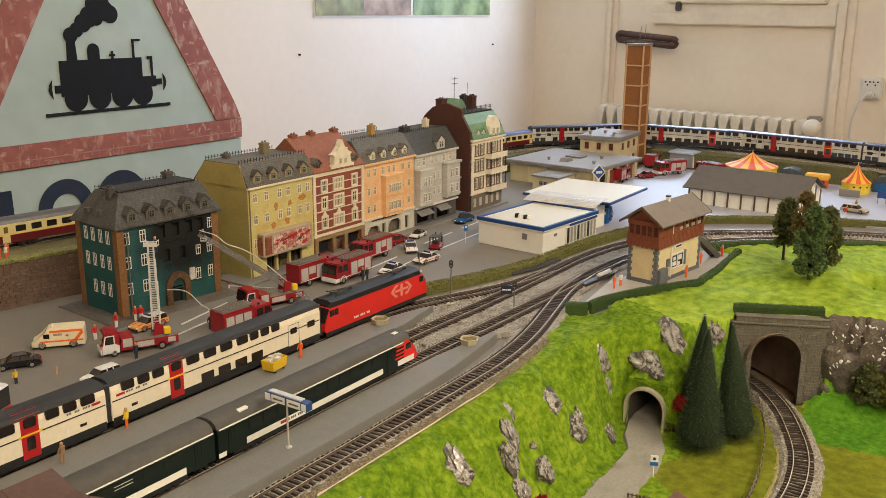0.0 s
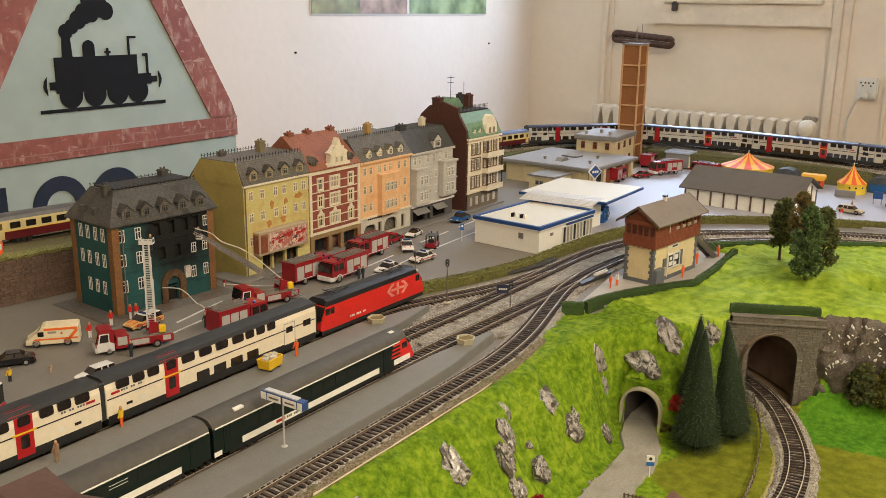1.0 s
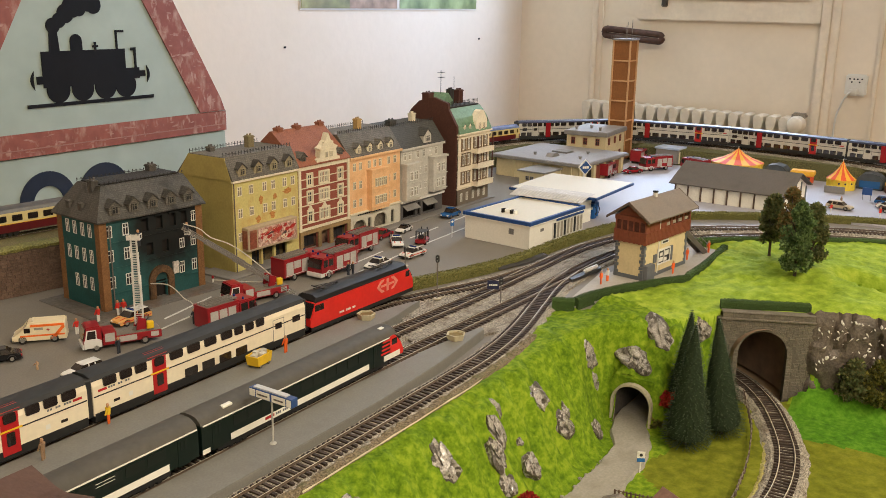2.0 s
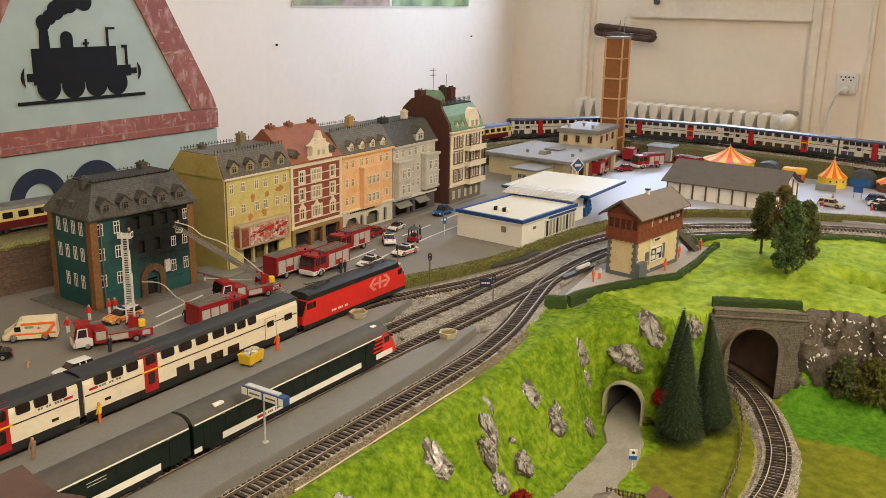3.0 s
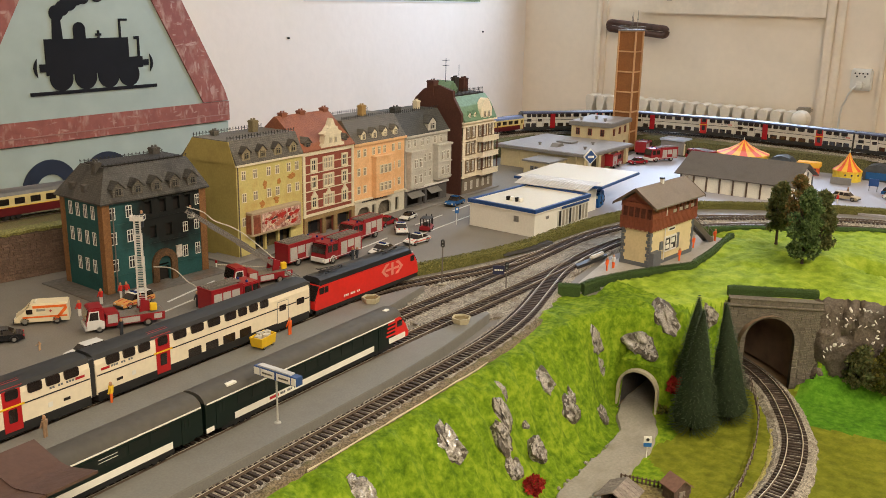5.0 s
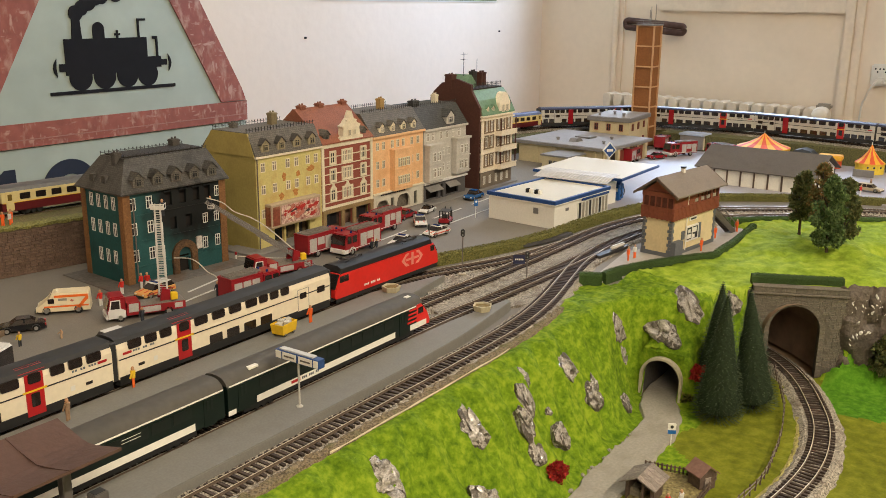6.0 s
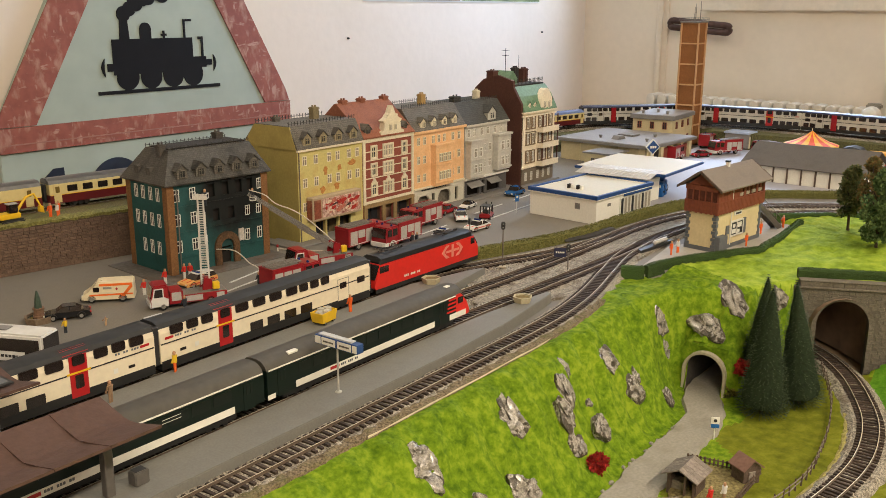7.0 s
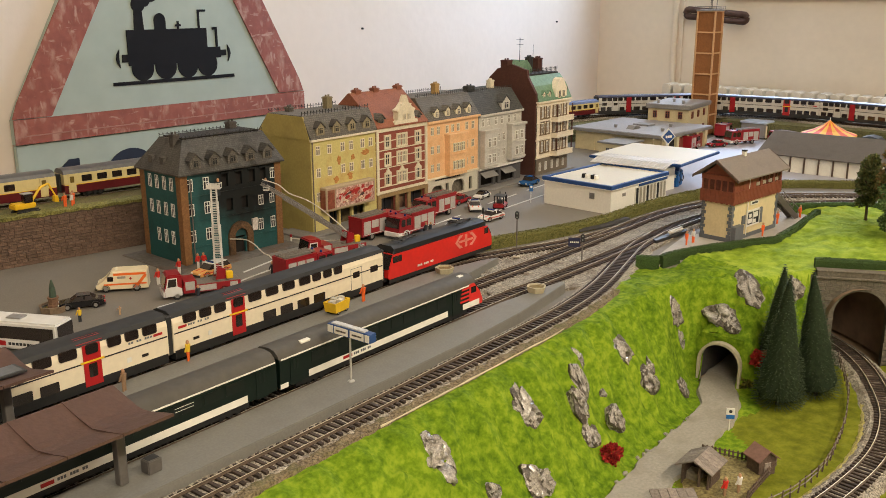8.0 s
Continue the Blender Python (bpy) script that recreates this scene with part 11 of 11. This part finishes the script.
hedge([(1.545, 0.494), (1.57, 0.468), (1.60, 0.434), (1.635, 0.386), (1.70, 0.292), (1.740, 0.205), (1.757, 0.05), (1.76, -0.2)], 0.011, 0.013, HEDGE, "dark green hedge along the inner curve", 0.004, 9000, 4, 0.0010)
e1, e2 = pm @ Vector((0.001, 0.022, 0)), pm @ Vector((PL * 1.02, 0.022, 0))
hedge([(e1.x, e1.y), ((e1.x + e2.x) / 2, (e1.y + e2.y) / 2), (e2.x, e2.y)], 0.012, 0.0125, HEDGE, "clipped dark green hedge above the portal", 0.0095, 4500, 5, 0.0009)

# ---- fences, huts and garden plot ----
fn = thing("wire_fence", Matrix(), "weathered wooden post fence beside the branch line", "fence")
fp = spline([(1.215, 0.303), (1.16, 0.281), (1.11, 0.263), (1.03, 0.244), (0.96, 0.234), (0.90, 0.230), (0.83, 0.238), (0.76, 0.262)], 0.014)
for i, p in enumerate(fp):
    bm = B()
    cyl(bm, (0, 0, -0.002), (random.uniform(-0.001, 0.001), random.uniform(-0.001, 0.001), 0.013), 0.0009, 0.0007, 6)
    part("post", bm, WOODD, fn, "", Matrix.Translation((p[0], p[1], LOWZ)))
for a, b in zip(fp, fp[1:]):
    for z in (0.006, 0.0105):
        bm = B()
        tube(bm, [(a[0], a[1], LOWZ + z + random.uniform(-0.0008, 0.0008)), (b[0], b[1], LOWZ + z + random.uniform(-0.0008, 0.0008))], 0.0006, 5)
        part("rail", bm, WOODG, fn)
vb = B()
sweep(vb, np.c_[spline([(1.19, 0.280), (1.13, 0.252), (1.06, 0.229), (0.97, 0.215), (0.88, 0.218), (0.78, 0.238)], 0.008), np.full(len(spline([(1.19, 0.280), (1.13, 0.252), (1.06, 0.229), (0.97, 0.215), (0.88, 0.218), (0.78, 0.238)], 0.008)), LOWZ)], [(-0.006, 0.0005), (-0.003, 0.002), (0.003, 0.002), (0.010, 0.0005)], close=False, jitter=0.001)
VERGE = mat("dry_yellow_verge", (0.30, 0.27, 0.06), 0.95, 0.35, 500, 0.6, c2=(0.38, 0.33, 0.12))
tagged(part("verge", vb, VERGE), "dry yellowish grass verge beside the branch line", "grass", "", "structure")

bn_ = thing("open_barn", pose(0.7875, 0.3180, LOWZ, 0, 0, -90), "grey weathered open timber barn", "barn")
W_, D_ = 0.028, 0.030
for q in ((-W_ / 2, D_ - 0.0015, 0, W_ / 2, D_, 0.022), (-W_ / 2, 0.006, 0, -W_ / 2 + 0.0015, D_ - 0.0015, 0.022), (W_ / 2 - 0.0015, 0.006, 0, W_ / 2, D_ - 0.0015, 0.022)):
    bm = B()
    box(bm, *q)
    part("board_wall", bm, WOODD, bn_)
for x in (-W_ / 2 + 0.001, W_ / 2 - 0.001, 0.004):
    bm = B()
    box(bm, x - 0.001, 0.001, 0, x + 0.001, 0.003, 0.023)
    part("post", bm, WOODD, bn_)
for s in (-1, 1):
    for k in range(5):
        bm = B()
        y0 = -0.005 + k * 0.0078
        prism(bm, [(0, 0.0300), (s * (W_ / 2 + 0.005), 0.0205), (s * (W_ / 2 + 0.005), 0.0218), (0, 0.0315)], "y", y0, y0 + 0.0075)
        part("roof_board", bm, WOODG, bn_)
bm = B()
rbox(bm, -0.016, 0.010, 0, 0.0, 0.024, 0.010, 0.001)
part("hay_bale", bm, mat("grey_hay", (0.25, 0.22, 0.16), 0.9, 0.3, 300, 0.3), bn_)
ht = thing("garden_hut", pose(0.860, 0.279, LOWZ, 0, 0, -30), "small brown wooden garden hut", "hut")
bm = B()
box(bm, -0.010, -0.009, 0, 0.010, 0.009, 0.018)
prism(bm, [(-0.010, 0.018), (0.010, 0.018), (0, 0.0255)], "y", -0.009, 0.009)
part("wall", bm, WOODD, ht)
bm = B()
for s in (-1, 1):
    prism(bm, [(0, 0.0262), (s * 0.013, 0.0162), (s * 0.013, 0.0175), (0, 0.0277)], "y", -0.012, 0.012)
part("roof", bm, mat("reddish_hut_roof", (0.20, 0.11, 0.085), 0.8, 0.15, 300), ht)
bm = B()
rbox(bm, -0.004, -0.0098, 0.0, 0.004, -0.0088, 0.014, 0.0003, seg=1)
part("door", bm, WOODG, ht)
hb = thing("lean_to", pose(0.733, 0.313, LOWZ, 0, 0, -49), "low grey boarded lean-to roof", "shed")
bm = B()
box(bm, -0.018, -0.012, 0, 0.018, 0.012, 0.012)
part("wall", bm, WOODD, hb)
for k in range(5):
    bm = B()
    prism(bm, [(-0.015, 0.0125), (0.015, 0.0165), (0.015, 0.0178), (-0.015, 0.0138)], "x", -0.021 + k * 0.0085, -0.013 + k * 0.0085)
    part("roof_board", bm, WOODG, hb)


def picket(a, b, label, hgt=0.011, step=0.0042):
    t = thing("picket_fence", Matrix(), label, "fence", "picket fences")
    a, b = Vector(a), Vector(b)
    L_ = (b - a).length
    n_ = int(L_ / step)
    rz = heading(a, b)
    for z in (0.003, 0.0075):
        bm = B()
        box(bm, 0, -0.0004, z, L_, 0.0004, z + 0.001)
        part("rail", bm, WOODD, t, "", pose(a.x, a.y, LOWZ, 0, 0, rz))
    bm = B()
    prism(bm, [(-0.0010, 0), (0.0010, 0), (0.0010, hgt - 0.001), (0, hgt), (-0.0010, hgt - 0.001)], "y", -0.0011, -0.0004)
    me = finish("picket", bm, WOODD)
    for k in range(n_ + 1):
        p = a.lerp(b, k / n_)
        part("picket", me, None, t, "", pose(p.x, p.y, LOWZ + random.uniform(-0.0008, 0.0005), 0, random.uniform(-4, 4), rz))


picket((0.862, 0.340), (0.871, 0.293), "dark wooden picket fence behind the barn")
picket((0.878, 0.269), (0.795, 0.268), "dark wooden picket fence beside the hut")
bm = B()
prism(bm, [(0.765, 0.318), (0.80, 0.336), (0.862, 0.337), (0.871, 0.292), (0.877, 0.271), (0.79, 0.270)], "z", LOWZ - 0.002, LOWZ + 0.0022)
tagged(part("garden_soil", bm, mat("brown_garden_soil", (0.16, 0.12, 0.05), 0.95, 0.35, 300, 0.5, c2=(0.24, 0.20, 0.08))), "brownish trampled garden plot", "soil", "", "structure")
for i in range(26):
    x = 0.70 + 0.27 * random.random()
    c = np.interp(x, [0.66, 0.766, 0.82, 0.89, 0.943, 0.985], [0.350, 0.357, 0.3615, 0.362, 0.363, 0.371])
    y = c + 0.022 + random.uniform(-0.003, 0.004)
    bm = B()
    bmesh.ops.create_icosphere(bm, subdivisions=1, radius=random.uniform(0.0012, 0.0030))
    for v in bm.verts:
        v.co *= random.uniform(0.7, 1.2)
    solo("road_stone", bm, ROADM if i % 3 else ROCK, Matrix.Translation((x, y, ground_z(x, y) + 0.0012)), "small grey stone at the road edge", "stone", "road edge stones")

# odds and ends by the tracks
bm = B()
sweep(bm, spline([(1.215, 0.700, 0.003), (1.27, 0.686, 0.003), (1.33, 0.674, 0.003)], 0.01), [(-0.008, 0), (-0.005, 0.004), (0.005, 0.005), (0.008, 0)], jitter=0.0006)
solo("track_cover", bm, mat("dark_rubber_cover", (0.045, 0.042, 0.04), 0.7, 0.2, 200), Matrix(), "dark cover strip lying beside the main line", "cover")
t = thing("point_motor", pose(1.262, 0.5695, 0.004, 0, 0, -5), "dark point motor with a silver coil beside the track", "point motor")
bm = B()
prism(bm, [(-0.046, -0.004), (-0.038, 0.005), (0.044, 0.005), (0.046, -0.003), (0.040, -0.006)], "z", 0, 0.0045)
part("casing", bm, DARK, t)
bm = B()
rbox(bm, -0.002, -0.0035, 0.0045, 0.038, 0.0035, 0.0105, 0.0022, seg=3)
part("coil", bm, LADR, t, "silver coil cover")
bm = B()
tube(bm, [(0.038, 0.001, 0.008), (0.043, 0.001, 0.009), (0.046, 0.002, 0.004)], 0.0006, 5)
part("wire", bm, DARK, t)

# ---- grass fibres ----
rs = np.random.RandomState(4)
N = 300000
px, py = rs.uniform(0.42, 1.62, N), rs.uniform(0.02, 0.487, N)
ii = np.clip(((px - GX[0]) / 0.005).astype(int), 0, len(GX) - 2)
jj = np.clip(((py - GY[0]) / 0.005).astype(int), 0, ny - 2)
fu, fv = (px - GX[ii]) / 0.005, (py - GY[jj]) / 0.005
pz = gz[ii, jj] * (1 - fu) * (1 - fv) + gz[ii + 1, jj] * fu * (1 - fv) + gz[ii, jj + 1] * (1 - fu) * fv + gz[ii + 1, jj + 1] * fu * fv
low = inside(px, py, FOOT + [(-0.6, -0.9)])
upp = inside(px, py, CREST + [(3, -0.9), (3, 2), (-0.6, 2)])
ok = poly_dist(px, py, [tuple(p) for p in road]) > 0.0235
ok &= poly_dist(px, py, [tuple(p[:2]) for p in TL[::3]]) > 0.027
ok &= ~((px > 1.032) & (px < 1.050) & (py > 0.368) & (py < 0.427))
ok &= ~((px > 1.17) & (px < 1.27) & (py > 0.215) & (py < 0.352) & ~low & ~upp) & (pz > -0.1125)
ok &= ~((px > 1.235) & (py < 0.235) & ~upp)
ok &= ~inside(px, py, [(1.105, 0.520), (1.20, 0.484), (1.31, 0.422), (1.53, 0.428), (1.548, 0.475), (1.605, 0.425), (1.72, 0.27), (1.9, 0.0), (1.9, 0.6), (1.1, 0.6)])
ok &= ~inside(px, py, [(0.765, 0.318), (0.80, 0.336), (0.862, 0.337), (0.871, 0.292), (0.877, 0.271), (0.79, 0.270)])
ok &= ~(low & (rs.uniform(0, 1, N) < 0.45)) & ~(upp & (rs.uniform(0, 1, N) < 0.55))
sx, sy = (gz[ii + 1, jj] - gz[ii, jj]) / 0.005, (gz[ii, jj + 1] - gz[ii, jj]) / 0.005
px, py, pz, low, upp, sx, sy = px[ok], py[ok], pz[ok], low[ok], upp[ok], sx[ok], sy[ok]
n = len(px)
hgt = np.where(low, 0.0006, np.where(upp, 0.0006, 0.0008)) * rs.uniform(0.5, 1.6, n)
a = rs.uniform(0, 6.2832, n)
lx, ly = rs.normal(0, 0.0016, n), rs.normal(0, 0.0016, n) - np.where(low | upp, 0, 0.0010)
wv = 0.00034
V = np.empty((n, 3, 3))
V[:, 0] = np.stack([px - wv * np.cos(a), py - wv * np.sin(a), pz - 0.0004], 1)
V[:, 1] = np.stack([px + wv * np.cos(a), py + wv * np.sin(a), pz - 0.0004], 1)
V[:, 2] = np.stack([px + lx, py + ly, pz + hgt], 1)
nrm = np.stack([-sx, -sy, np.ones(n)], 1)
nrm /= np.linalg.norm(nrm, axis=1)[:, None]
fn = np.cross(V[:, 1] - V[:, 0], V[:, 2] - V[:, 0])
up = (fn * nrm).sum(1)
flat = np.abs(up) > 0.45 * np.linalg.norm(fn, axis=1)
V, up, nrm, px, py, pz, low = V[flat], up[flat], nrm[flat], px[flat], py[flat], pz[flat], low[flat]
n = len(px)
V[up < 0, 0], V[up < 0, 1] = V[up < 0, 1].copy(), V[up < 0, 0].copy()
me = bpy.data.meshes.new("grass")
me.vertices.add(n * 3)
me.vertices.foreach_set("co", V.ravel())
me.loops.add(n * 3)
me.loops.foreach_set("vertex_index", np.arange(n * 3))
me.polygons.add(n)
me.polygons.foreach_set("loop_start", np.arange(0, n * 3, 3))
for m in (BLADE, OLIVE, FRESH, MEAD):
    me.materials.append(m)
wob = np.array([noise.noise(Vector((x * 14, y * 14, 2.0))) for x, y in zip(px, py)]) * 0.05
fresh = low & (px + wob > 1.13) & (py < 0.24)
olive = low & ~fresh & (py + wob < 0.330)
mead = (px + wob > 1.16) & (pz > -0.004)
me.polygons.foreach_set("material_index", np.where(fresh, 2, np.where(olive, 1, np.where(mead, 3, 0))).astype(np.int32))
me.update(calc_edges=True)
me.shade_smooth()
nrm = nrm + rs.normal(0, 0.16, (n, 3)) + np.array([0, 0, 0.25])
nrm /= np.linalg.norm(nrm, axis=1)[:, None]
me.normals_split_custom_set_from_vertices(np.repeat(nrm, 3, axis=0).tolist())
tagged(part("grass", me, None), "short bright green static grass fibres", "grass", "", "stuff")
